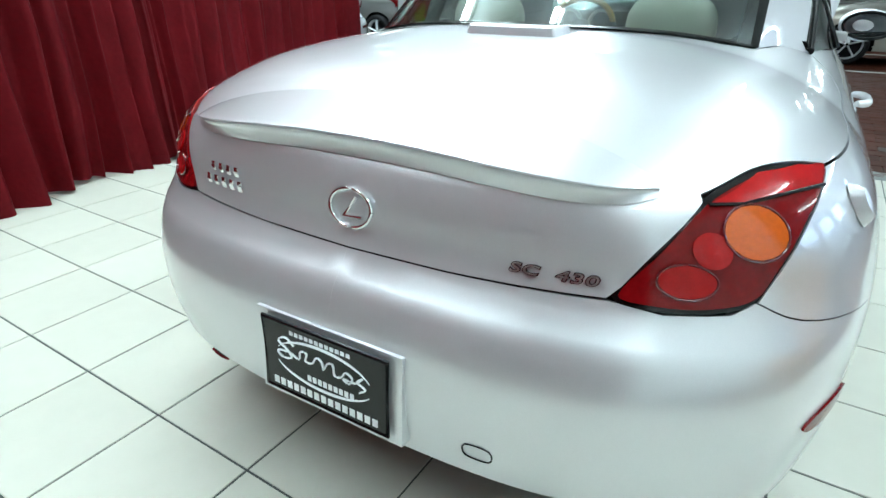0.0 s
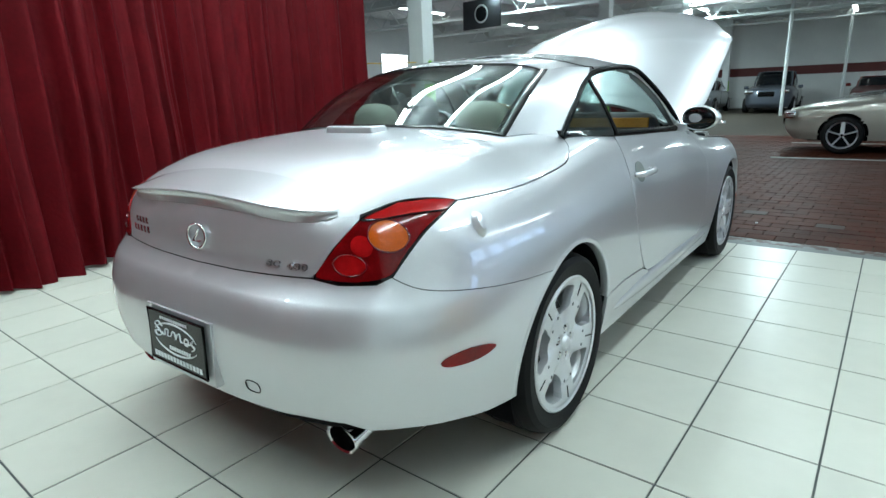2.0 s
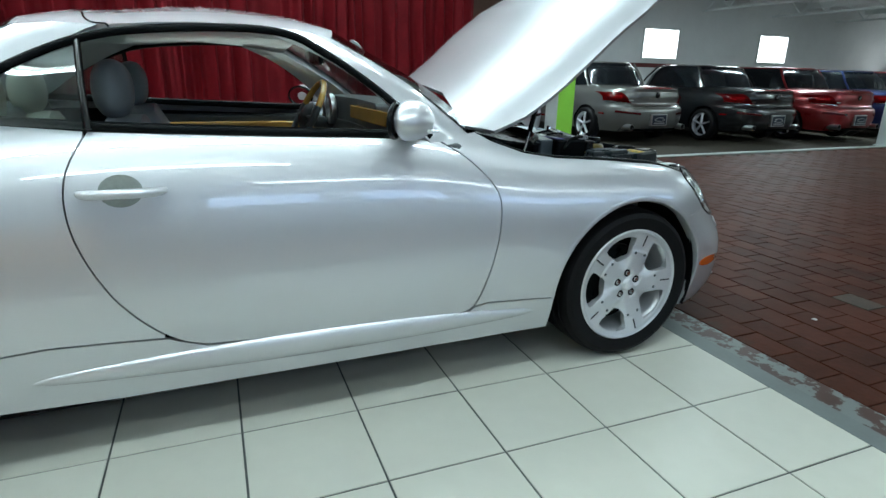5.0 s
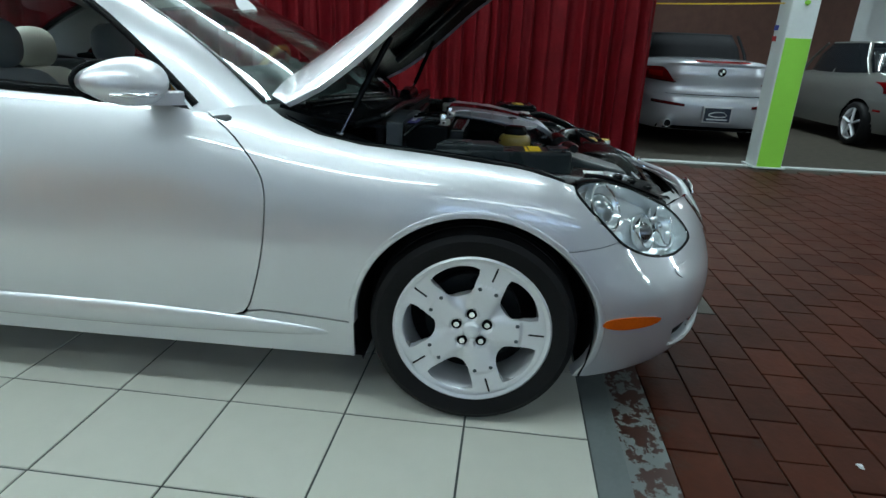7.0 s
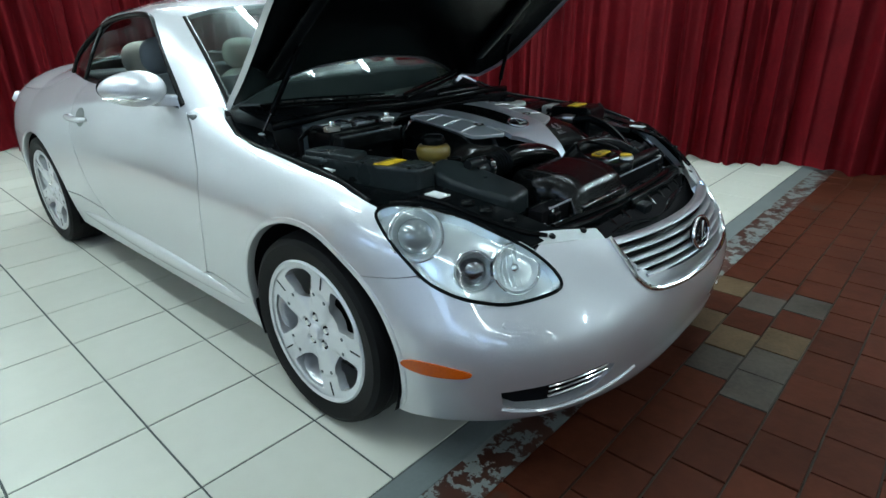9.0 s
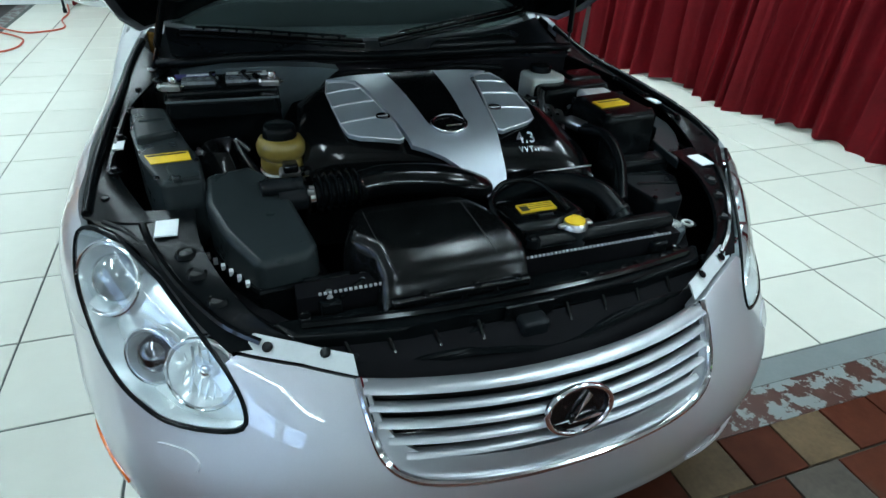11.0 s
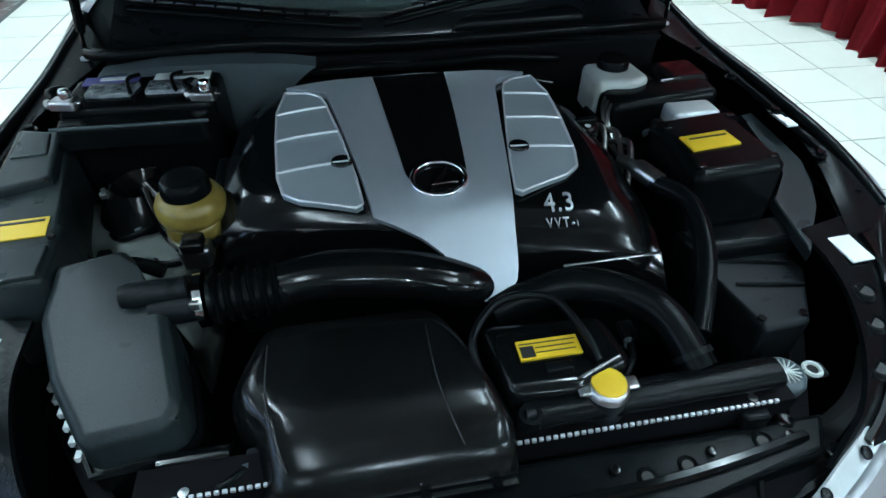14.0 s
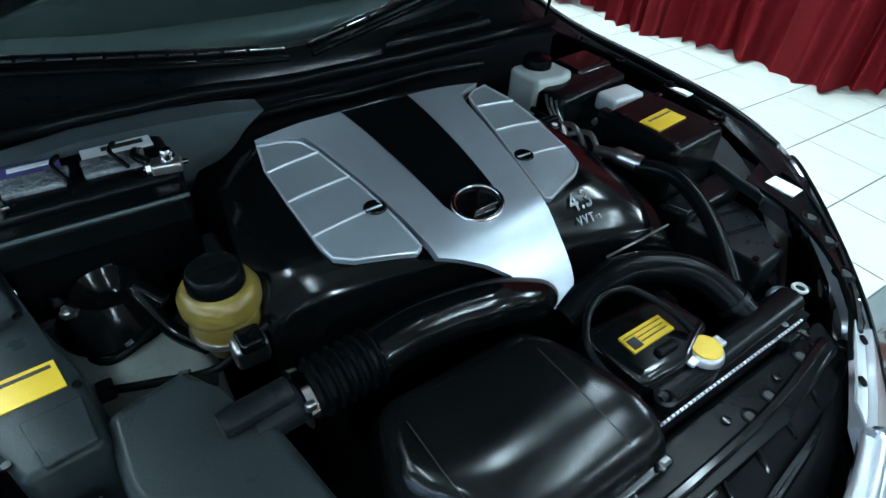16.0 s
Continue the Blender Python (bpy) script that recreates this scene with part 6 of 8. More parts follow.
for k in range(6):
    x = 0.368 - 0.0165 * k + INX
    part("bellows_rib", tube([(x, 1.575 - 0.0015 * k + INY, 0.790 + INZ), (x - 0.005, 1.5745 - 0.0015 * k + INY, 0.790 + INZ), (x - 0.010, 1.574 - 0.0015 * k + INY, 0.790 + INZ)], lambda t: 0.037 + 0.006 * math.sin(math.pi * t), 22), BLACK, bel)
part("intake_pipe", tube(smooth_line([(0.275 + INX, 1.566 + INY, 0.790 + INZ), (0.20, 1.586, 0.808), (0.12, 1.588, 0.802), (0.05, 1.596, 0.792), (-0.02, 1.602, 0.768), (-0.07, 1.585, 0.74)], 9), lambda t: 0.034 + 0.004 * math.sin(t * 3.1), 24), GLOSS_BLACK, air, "glossy black intake pipe")

# engine cover: black shell, silver centre, panels, badge
cover = bmesh.new()
CV_R = [(0.250, 1.175, 0.915), (0.310, 1.26, 0.905), (0.335, 1.40, 0.880), (0.330, 1.53, 0.845)]
rows = []
for i in range(15):
    t = i / 14
    y = 1.155 + t * 0.42
    wr = lerp_table([(0, 0.300), (0.12, 0.332), (0.5, 0.352), (1, 0.362)], t)
    wl = lerp_table([(0, 0.262), (0.12, 0.300), (0.5, 0.336), (1, 0.358)], t)
    row = []
    for k in range(23):
        u = k / 22
        x = wr + (-wl - wr) * u
        e = max(0.0, abs(2 * u - 1) - 0.68) / 0.32
        yy = y - 0.095 * t * (1 - u) + 0.065 * max(0, u - 0.4) * 1.6 * t
        tz = min(t, (yy - 1.155) / 0.42)
        z = 0.903 - 0.080 * tz * tz - 0.038 * e ** 2.4 - 0.055 * (max(0, t - 0.76) / 0.24) ** 2.2
        row.append(cover.verts.new((x, yy, z)))
    rows.append(row)
for a, b in zip(rows, rows[1:]):
    for k in range(22):
        cover.faces.new((a[k], a[k + 1], b[k + 1], b[k]))
edge = [r[0] for r in rows] + rows[-1][1:] + [r[-1] for r in rows[::-1]][1:] + rows[0][::-1][1:-1]
low = [cover.verts.new((v.co.x * 1.02, v.co.y + (0.01 if v.co.y > 1.4 else 0), 0.60)) for v in edge]
for i in range(len(edge)):
    cover.faces.new((edge[i - 1], edge[i], low[i], low[i - 1]))
eng = part("engine_cover", cover, GLOSS_BLACK, car, "glossy black engine cover with silver centre")


def cover_fn(x, y):
    t = (y - 1.155) / 0.42
    e = max(0.0, abs(x) / 0.30 - 0.42) / 0.58
    drop = 0.0
    if y > 1.50:
        drop = 1.0 * (y - 1.50) ** 1.35 + 1.0 * max(0.0, y - 1.57) ** 1.6
    return (x, y, 0.903 - 0.070 * t * t - 0.016 * min(e, 1.3) ** 2.4 - drop)


SILVER = [(0.245, 1.155), (0.150, 1.146), (0.0, 1.142), (-0.140, 1.148), (-0.228, 1.160), (-0.205, 1.170), (-0.165, 1.190), (-0.152, 1.230), (-0.132, 1.36), (-0.118, 1.475), (-0.108, 1.55), (-0.105, 1.590), (-0.101, 1.605), (-0.090, 1.616), (-0.070, 1.622), (-0.046, 1.623), (-0.030, 1.617), (-0.020, 1.606), (-0.008, 1.590), (0.012, 1.570), (0.042, 1.549), (0.078, 1.531), (0.112, 1.517), (0.122, 1.45), (0.140, 1.36), (0.162, 1.24), (0.172, 1.195), (0.205, 1.180)]
sv = Shell().patch(SILVER, cover_fn, 0.02, gap=0, skirt=0.016, off=0.014).made("silver_centre", SATIN, eng, "brushed silver centre piece")
Shell().patch([(0.078, 1.148), (0.066, 1.30), (0.052, 1.445), (0.040, 1.480), (-0.040, 1.480), (-0.050, 1.445), (-0.058, 1.30), (-0.066, 1.148)], cover_fn, 0.02, gap=0, skirt=0.004, off=0.0155).made("black_inlay", GLOSS_BLACK, eng, "glossy black inlay")
for s1, xs in ((1, 1.0), (-1, 0.97)):
    pan = [(0.248, 1.172), (0.262, 1.24), (0.262, 1.33), (0.258, 1.42), (0.250, 1.455), (0.225, 1.474), (0.137, 1.503), (0.126, 1.498), (0.132, 1.44), (0.150, 1.34), (0.172, 1.235), (0.182, 1.205), (0.205, 1.186)]
    pan = [(x * s1 * xs, y) for x, y in pan]
    if s1 < 0:
        pan = pan[::-1]
    pp = Shell().patch(pan, cover_fn, 0.018, gap=0.0, skirt=0.010, off=0.0105).made("side_panel", PANEL_GREY, eng, "satin grey panel with ribs")
    edge_line = [Vector(cover_fn(x, y)) + Vector((0, 0, 0.0115)) for x, y in pan]
    part("panel_edge", tube(edge_line + edge_line[:1], 0.0024, 6, caps=False), ALLOY, pp)
    for y, x0, x1 in ((1.245, 0.170, 0.262), (1.325, 0.154, 0.262), (1.405, 0.140, 0.260)):
        part("panel_rib", tube([Vector(cover_fn((x0 + (x1 - x0) * i / 6) * s1 * xs, y + 0.004 * i / 6)) + Vector((0, 0, 0.0125)) for i in range(7)], 0.0026, 6), ALLOY, pp)
    c = Vector(cover_fn(0.152 * s1, 1.405)) + Vector((0, 0, 0.0125))
    part("panel_bolt_bore", lathe([(0.0, 0.0008), (0.015, 0.001), (0.017, 0.003), (0.019, 0.0)], 18, Matrix.Translation(c)), GLOSS_BLACK, pp)
c = Vector(cover_fn(0.0, 1.470)) + Vector((0, 0, 0.017))
badge(eng, Matrix.Translation(c) @ pose(0, 0, 0, 16, 0, 180), 0.044, 0.035, CHROME, GLOSS_BLACK)
for text, y0, size, space in (("4.3", 1.520, 0.040, 1.1), ("VVT-i", 1.548, 0.018, 1.35)):
    writing("engine_size" if size > 0.03 else "engine_type", text, size, SLAT, eng, None, "silver raised figures" if size > 0.03 else "silver raised letters", 0.0012, space, lambda co, y0=y0: Vector(cover_fn(-0.192 - co.x, y0 - co.y)) + Vector((0, 0, 0.0035 + co.z)))
part("cover_lip", tube([(-0.175, 1.615, 0.795), (-0.34, 1.612, 0.795)], 0.0022, 6), DULL_STEEL, eng)

# power steering tank, battery, fuse boxes
PS = (0.404, 1.412, 0.828)
ps = part("steering_fluid_tank", lathe([(0.036, -0.085), (0.040, -0.055), (0.049, -0.044), (0.051, -0.030), (0.049, -0.016), (0.046, -0.012), (0.053, -0.006), (0.056, 0.004), (0.056, 0.020), (0.050, 0.032), (0.040, 0.038), (0.0, 0.040)], 36, Matrix.Translation(PS)), FLUID, car, "amber power steering tank with black cap")
cap = lathe([(0.0, 0.032), (0.032, 0.031), (0.037, 0.026), (0.039, 0.018), (0.040, 0.0)], 36, Matrix.Translation((PS[0], PS[1], PS[2] + 0.034)))
part("tank_cap", cap, BLACK, ps)
part("tank_ring", tube([(PS[0] + 0.050 * math.cos(math.tau * k / 32), PS[1] + 0.050 * math.sin(math.tau * k / 32), PS[2] - 0.046) for k in range(33)], 0.004, 6, caps=False), DULL_STEEL, ps)
part("tank_bracket", box(0.372, 0.420, 1.468, 1.505, 0.775, 0.815, 0.008), DULL_STEEL, ps)
part("bracket_plug", box(0.378, 0.412, 1.476, 1.512, 0.812, 0.832, 0.005), GLOSS_BLACK, ps)
bat = part("battery", box(0.375, 0.650, 1.055, 1.195, 0.72, 0.915, 0.012), BLACK, car, "black battery with clamps and labels")
PURPLE = mat("violet_label", (0.07, 0.06, 0.22), 0.4, vary=0.2, scale=30)
for x0, x1, mm in ((0.530, 0.630, PURPLE), (0.395, 0.500, WHITE_LABEL)):
    lab = part("battery_label", box(x0, x1, 1.062, 1.095, 0.915, 0.918), mm, bat)
    part("print_bar", box(x0 + 0.012, x1 - 0.030, 1.070, 1.082, 0.9178, 0.9192), WHITE_LABEL if mm is PURPLE else INK, lab)
FOIL = mat("crinkled_clear_film", (0.30, 0.32, 0.34), 0.12, 0.5, vary=0.7, scale=40, bump=0.9, bump_scale=70)
for x0, x1 in ((0.520, 0.612), (0.412, 0.505)):
    cap_ob = part("cell_cover", prism([(x0, 1.103), (x1, 1.100), (x1, 1.150), (x0 + 0.01, 1.154)], 0.914, 0.923, 0.004), FOIL, bat, "cell cover under crinkled clear film")
    for q in (0.022, 0.046, 0.070):
        part("cell_cap", lathe([(0.0, 0.003), (0.008, 0.0025), (0.0095, 0.0)], 14, Matrix.Translation((x0 + q, 1.126, 0.9225))), COWL_LIGHT, cap_ob)
for x in (0.635, 0.395):
    bt = part("battery_clamp", prism([(x - 0.026, 1.168), (x + 0.018, 1.160), (x + 0.024, 1.190), (x - 0.022, 1.198)], 0.915, 0.931, 0.005), DULL_STEEL, bat)
    part("clamp_post", lathe([(0.0, 0.026), (0.008, 0.025), (0.011, 0.020), (0.012, 0.0)], 16, Matrix.Translation((x - 0.006, 1.175, 0.922))), CHROME, bt)
    part("clamp_bolt", tube([(x - 0.032, 1.186, 0.924), (x + 0.032, 1.180, 0.924)], 0.0042, 8), CHROME, bt)
    part("clamp_nut", tube([(x + 0.022, 1.181, 0.924), (x + 0.029, 1.1805, 0.924)], 0.0085, 6), DULL_STEEL, bt)
    part("clamp_cable", tube(smooth_line([(x + 0.02, 1.165, 0.925), (x + 0.035, 1.14, 0.928), (x + 0.03, 1.10, 0.915), (x + 0.045, 1.06, 0.88)], 5), 0.007, 8), BLACK, bt)
part("battery_cover", prism([(0.372, 1.196), (0.655, 1.196), (0.645, 1.242), (0.385, 1.248)], 0.862, 0.905, 0.010, 4, 0.96), BLACK, bat)
part("tray_edge", tube([(0.650, 1.238, 0.902), (0.382, 1.244, 0.902)], 0.003, 6), COWL_LIGHT, bat)
for x in (0.45, 0.53):
    part("battery_cable", tube(smooth_line([(x, 1.07, 0.922), (x + 0.01, 1.11, 0.93), (x - 0.005, 1.16, 0.925)], 5), 0.004, 6), BLACK, bat)
FUSE_R = [(0.785, 1.09), (0.690, 1.120), (0.655, 1.28), (0.618, 1.40), (0.608, 1.525), (0.692, 1.535), (0.738, 1.395), (0.772, 1.22)]
fz = part("fuse_box", prism(FUSE_R, 0.66, 0.818, 0.012, 3, 0.98), COWL_GREY, car, "dark grey fuse box with yellow label")
part("box_step", prism([(0.775, 1.11), (0.695, 1.13), (0.664, 1.285), (0.748, 1.318)], 0.80, 0.836, 0.008), COWL_GREY, fz)
part("step_lid", prism([(0.757, 1.13), (0.707, 1.142), (0.690, 1.215), (0.748, 1.222)], 0.832, 0.840, 0.003), COWL_GREY, fz)
part("box_pad", prism([(0.685, 1.455), (0.622, 1.45), (0.617, 1.518), (0.668, 1.525)], 0.815, 0.8225, 0.003), COWL_GREY, fz)
lab = part("box_label", prism([(0.730, 1.383), (0.642, 1.378), (0.634, 1.426), (0.714, 1.432)], 0.8185, 0.8205), YELLOW, fz)
fz.location = (-0.036, 0.055, 0.037)
part("print_line", prism([(0.724, 1.390), (0.646, 1.385), (0.645, 1.390), (0.723, 1.395)], 0.820, 0.8215), INK, lab)
strut_r = part("strut_tower", lathe([(0.0, -0.01), (0.03, 0.0), (0.05, 0.028), (0.075, 0.0), (0.10, -0.05)], 28, Matrix.Translation((0.535, 1.25, 0.760))), GLOSS_BLACK, car, "dark strut tower")
part("tower_panel", prism([(0.42, 1.22), (0.70, 1.20), (0.66, 1.52), (0.44, 1.56)], 0.50, 0.730, 0.03, 3), SHEET, car, "grey painted inner wing sheet")
part("wiring_loop", tube(smooth_line([(0.47, 1.34, 0.80), (0.50, 1.31, 0.82), (0.475, 1.37, 0.77), (0.44, 1.42, 0.76)], 6), 0.013, 8), GLOSS_BLACK, car)
part("wiring_loop", tube(smooth_line([(0.55, 1.50, 0.76), (0.50, 1.49, 0.79), (0.45, 1.50, 0.775)], 6), 0.012, 8), BLACK, car)
br = part("brake_fluid_tank", prism([(-0.392, 1.075), (-0.505, 1.070), (-0.515, 1.165), (-0.470, 1.185), (-0.392, 1.175)], 0.80, 0.885, 0.014, 3), MILKY, car, "milky brake fluid tank with black cap")
part("tank_cap", lathe([(0.0, 0.022), (0.030, 0.021), (0.034, 0.016), (0.035, 0.0)], 24, Matrix.Translation((-0.452, 1.105, 0.885))), BLACK, br)
part("brake_unit", prism([(-0.395, 1.165), (-0.66, 1.10), (-0.66, 1.215), (-0.40, 1.25)], 0.68, 0.868, 0.02), BLACK, car, "black brake unit cover")
part("brake_unit_top", prism([(-0.53, 1.07), (-0.66, 1.06), (-0.665, 1.16), (-0.53, 1.17)], 0.80, 0.875, 0.015), GLOSS_BLACK, car)
fl = part("relay_box", prism([(-0.420, 1.345), (-0.595, 1.325), (-0.600, 1.53), (-0.415, 1.545)], 0.68, 0.888, 0.020, 3, 0.96), BLACK, car, "black relay box with yellow label")
lab = part("box_label", prism([(-0.442, 1.425), (-0.535, 1.415), (-0.540, 1.462), (-0.445, 1.472)], 0.8885, 0.8915), YELLOW, fl)
part("print_line", prism([(-0.455, 1.434), (-0.53, 1.427), (-0.53, 1.431), (-0.455, 1.438)], 0.891, 0.8925), INK, lab)
part("box_foot", prism([(-0.40, 1.54), (-0.62, 1.53), (-0.61, 1.60), (-0.42, 1.60)], 0.64, 0.78, 0.015), BLACK, fl)
part("relay_bracket", box(-0.60, -0.50, 1.255, 1.315, 0.83, 0.872, 0.01), PRIMER, car)
part("left_tray", prism([(-0.435, 1.48), (-0.587, 1.502), (-0.602, 1.642), (-0.535, 1.752), (-0.452, 1.755), (-0.436, 1.595)], 0.62, 0.748, 0.010, 3), GREY_PLASTIC, car, "dark plastic resonator box")
part("left_gusset", prism([(-0.728, 1.21), (-0.765, 1.20), (-0.748, 1.40), (-0.715, 1.48), (-0.672, 1.545), (-0.582, 1.655), (-0.612, 1.506), (-0.685, 1.44)], 0.775, 0.797, 0.005), COWL_GREY, car, "flat grey gusset plate")
part("upper_hose", tube(smooth_line([(-0.06, 1.640, 0.735), (-0.115, 1.637, 0.758), (-0.185, 1.645, 0.782), (-0.251, 1.677, 0.785), (-0.295, 1.730, 0.780), (-0.318, 1.805, 0.745)], 8), 0.027, 20), BLACK, car, "black radiator hose")
hs = part("heater_hose", tube(smooth_line([(-0.375, 1.49, 0.845), (-0.402, 1.56, 0.85), (-0.385, 1.66, 0.82), (-0.335, 1.76, 0.77)], 7), 0.016, 12), BLACK, car, "thin black hose with metal end")
part("hose_ferrule", tube(smooth_line([(-0.350, 1.405, 0.842), (-0.362, 1.45, 0.850), (-0.380, 1.495, 0.848)], 5), lambda t: 0.011 if t < 0.45 else 0.0175, 12), DULL_STEEL, hs)
for x0, y0, x1, y1 in ((-0.335, 1.22, -0.355, 1.34), (-0.355, 1.23, -0.375, 1.38), (-0.375, 1.28, -0.37, 1.42)):
    part("thin_pipe", tube(smooth_line([(x0, y0, 0.80), ((x0 + x1) / 2 - 0.02, (y0 + y1) / 2, 0.84), (x1, y1, 0.79)], 6), 0.006, 8), DULL_STEEL, car)
part("ignition_cover", box(0.362, 0.385, 1.24, 1.33, 0.77, 0.822, 0.008), GREY_PLASTIC, car)

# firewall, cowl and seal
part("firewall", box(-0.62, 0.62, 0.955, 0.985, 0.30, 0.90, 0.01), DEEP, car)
cw = Shell().coons([(-0.66, 0.66, 0.955), (-0.37, 0.818, 0.943), (0, 0.875, 0.940), (0.37, 0.818, 0.943), (0.66, 0.66, 0.955)], [(-0.62, 0.99, 0.90), (-0.3, 0.975, 0.915), (0, 0.97, 0.918), (0.3, 0.975, 0.915), (0.62, 0.99, 0.90)], [(-0.66, 0.66, 0.955), (-0.645, 0.83, 0.915), (-0.62, 0.99, 0.90)], [(0.66, 0.66, 0.955), (0.645, 0.83, 0.915), (0.62, 0.99, 0.90)], 18, 8, 0.01)
cowl = cw.made("cowl_panel", GREY_PLASTIC, car, "black plastic cowl panel")
part("cowl_seal", tube(smooth_line([(0.675, 0.90, 0.905), (0.60, 0.97, 0.925), (0.45, 0.985, 0.935), (0.28, 0.985, 0.935), (0.10, 1.005, 0.930), (-0.20, 1.005, 0.930), (-0.45, 0.995, 0.930), (-0.64, 0.95, 0.915)], 6), 0.014, 8), BLACK, car)
BAFFLE = [(0.62, 0.70), (0.62, 0.912), (0.50, 0.924), (0.36, 0.922), (0.25, 0.914), (0.185, 0.905), (0.205, 0.893), (0.232, 0.872), (0.255, 0.846), (0.285, 0.826), (0.33, 0.815), (0.40, 0.70)]
part("battery_baffle", prism(BAFFLE[::-1], 0.0, 0.055, 0.006, m=pose(0, 1.045, 0, 90, 0, 0)), COWL_LIGHT, car, "grey baffle behind the battery")
part("cowl_hump", prism([(-0.16, 0.90), (-0.44, 0.87), (-0.46, 0.95), (-0.10, 0.965)], 0.90, 0.955, 0.02, 3, 0.9), BLACK, car)
part("cowl_vent", tube([(0.58, 0.735, 0.952), (0.40, 0.825, 0.948), (0.25, 0.86, 0.945)], 0.007, 6), GLOSS_BLACK, cowl)

# oil filler, wiring and small fittings
oil = part("oil_filler_cap", lathe([(0.0, 0.014), (0.020, 0.013), (0.026, 0.008), (0.029, -0.004), (0.024, -0.05)], 20, Matrix.Translation((-0.318, 1.30, 0.852))), GLOSS_BLACK, car, "black oil filler cap with a white mark")
part("cap_grip", box(-0.340, -0.296, 1.293, 1.307, 0.862, 0.874, 0.004), BLACK, oil)
part("cap_mark", lathe([(0.0, 0.0006), (0.006, 0.0006), (0.006, -0.002)], 12, Matrix.Translation((-0.318, 1.315, 0.8655))), WHITE_LABEL, oil)
LOOMS = (((0.36, 1.46, 0.80), (0.44, 1.47, 0.765), (0.52, 1.44, 0.755), (0.58, 1.40, 0.735)), ((0.46, 1.26, 0.735), (0.50, 1.33, 0.745), (0.56, 1.35, 0.735), (0.60, 1.31, 0.72)),
         ((0.60, 1.06, 0.80), (0.62, 1.16, 0.77), (0.60, 1.24, 0.73)), ((-0.36, 1.20, 0.84), (-0.39, 1.28, 0.82), (-0.40, 1.36, 0.80)),
         ((-0.40, 1.22, 0.82), (-0.43, 1.30, 0.81), (-0.46, 1.33, 0.86)), ((-0.20, 1.80, 0.715), (-0.24, 1.76, 0.73), (-0.26, 1.70, 0.72)),
         ((0.36, 1.86, 0.715), (0.32, 1.845, 0.725), (0.30, 1.82, 0.715)), ((0.10, 1.96, 0.66), (0.22, 1.975, 0.63), (0.36, 1.95, 0.645)))
for pts in LOOMS:
    w = part("wiring_loom", tube(smooth_line(pts, 6), 0.0065, 8), BLACK, car, "black wrapped wiring loom")
    part("connector", box(-0.011, 0.011, -0.016, 0.016, -0.008, 0.008, 0.003, m=Matrix.Translation(pts[-1])), GREY_PLASTIC, w)
    part("band", tube([Vector(pts[1]).lerp(Vector(pts[2]), 0.45), Vector(pts[1]).lerp(Vector(pts[2]), 0.62)], 0.0085, 8), COWL_LIGHT, w)
for dz, mm in ((0.0, BLACK), (-0.045, COWL_GREY)):
    line = [(-0.46, 1.945, 0.655 + dz), (-0.38, 1.968, 0.640 + dz), (-0.30, 1.985, 0.652 + dz), (-0.18, 2.0, 0.646 + dz), (-0.08, 2.012, 0.622 + dz), (0.06, 2.014, 0.630 + dz), (0.16, 2.004, 0.648 + dz), (0.28, 1.985, 0.634 + dz), (0.38, 1.965, 0.645 + dz), (0.45, 1.945, 0.655 + dz)]
    part("apron_edge", tube(smooth_line(line, 6), 0.006, 6), mm, car)
for x in (-0.30, -0.05, 0.17):
    hk = part("horn_bracket", box(x - 0.02, x + 0.02, 1.985, 2.005, 0.575, 0.625, 0.005), GREY_PLASTIC, car)
    part("horn_bolt", lathe([(0.0, 0.008), (0.007, 0.006), (0.008, 0.0)], 10, Matrix.Translation((x, 1.995, 0.625))), DULL_STEEL, hk)
for x, y in ((0.43, 1.852), (-0.43, 1.852), (0.47, 1.905), (-0.47, 1.905)):
    part("support_hole", lathe([(0.0, 0.0008), (0.008, 0.0008), (0.011, 0.003), (0.013, 0.0)], 14, Matrix.Translation((x, y + 0.02, 0.690))), GLOSS_BLACK, sup)
for s1 in (1, -1):
    part("strut_mount_plate", prism([(0.665 * s1, 0.83), (0.725 * s1, 0.84), (0.735 * s1, 0.90), (0.68 * s1, 0.895)], 0.858, 0.872, 0.004), GREY_PLASTIC, car)

# flanges, ribs, holes and bolts about the bay
rim = [(0.475 + (x - 0.475) * 1.05, 1.66 + (y - 1.66) * 1.04, 0.716) for x, y in AIR]
rim = [(x, y, z - 0.004) for x, y, z in rim]
part("cleaner_flange", tube(rim + rim[:1], 0.006, 6, caps=False), BLACK, air)
for x in (-0.36, -0.27, -0.18, -0.09, 0.02, 0.11, 0.20, 0.29, 0.37):
    y = 1.955 - 0.16 * x * x
    part("apron_rib", tube(smooth_line([(x, y, 0.668), (x * 0.97, y + 0.035, 0.640), (x * 0.93, y + 0.065, 0.590)], 4), 0.005, 6), GLOSS_BLACK, car)
for x in (-0.38, -0.26, -0.20, 0.08, 0.27, 0.37):
    ring = part("support_hole", lathe([(0.008, 0.001), (0.010, 0.003), (0.014, 0.002), (0.015, -0.002)], 14, Matrix.Translation((x, 1.925 - 0.20 * x * x, 0.690))), BLACK, sup)
    # Hole painted as a black disc in place of its inner shade.
    part("bore_shade", lathe([(0.0, 0.0008), (0.0085, 0.0008), (0.0085, -0.002)], 12, Matrix.Translation((x, 1.925 - 0.20 * x * x, 0.690))), INK, ring)
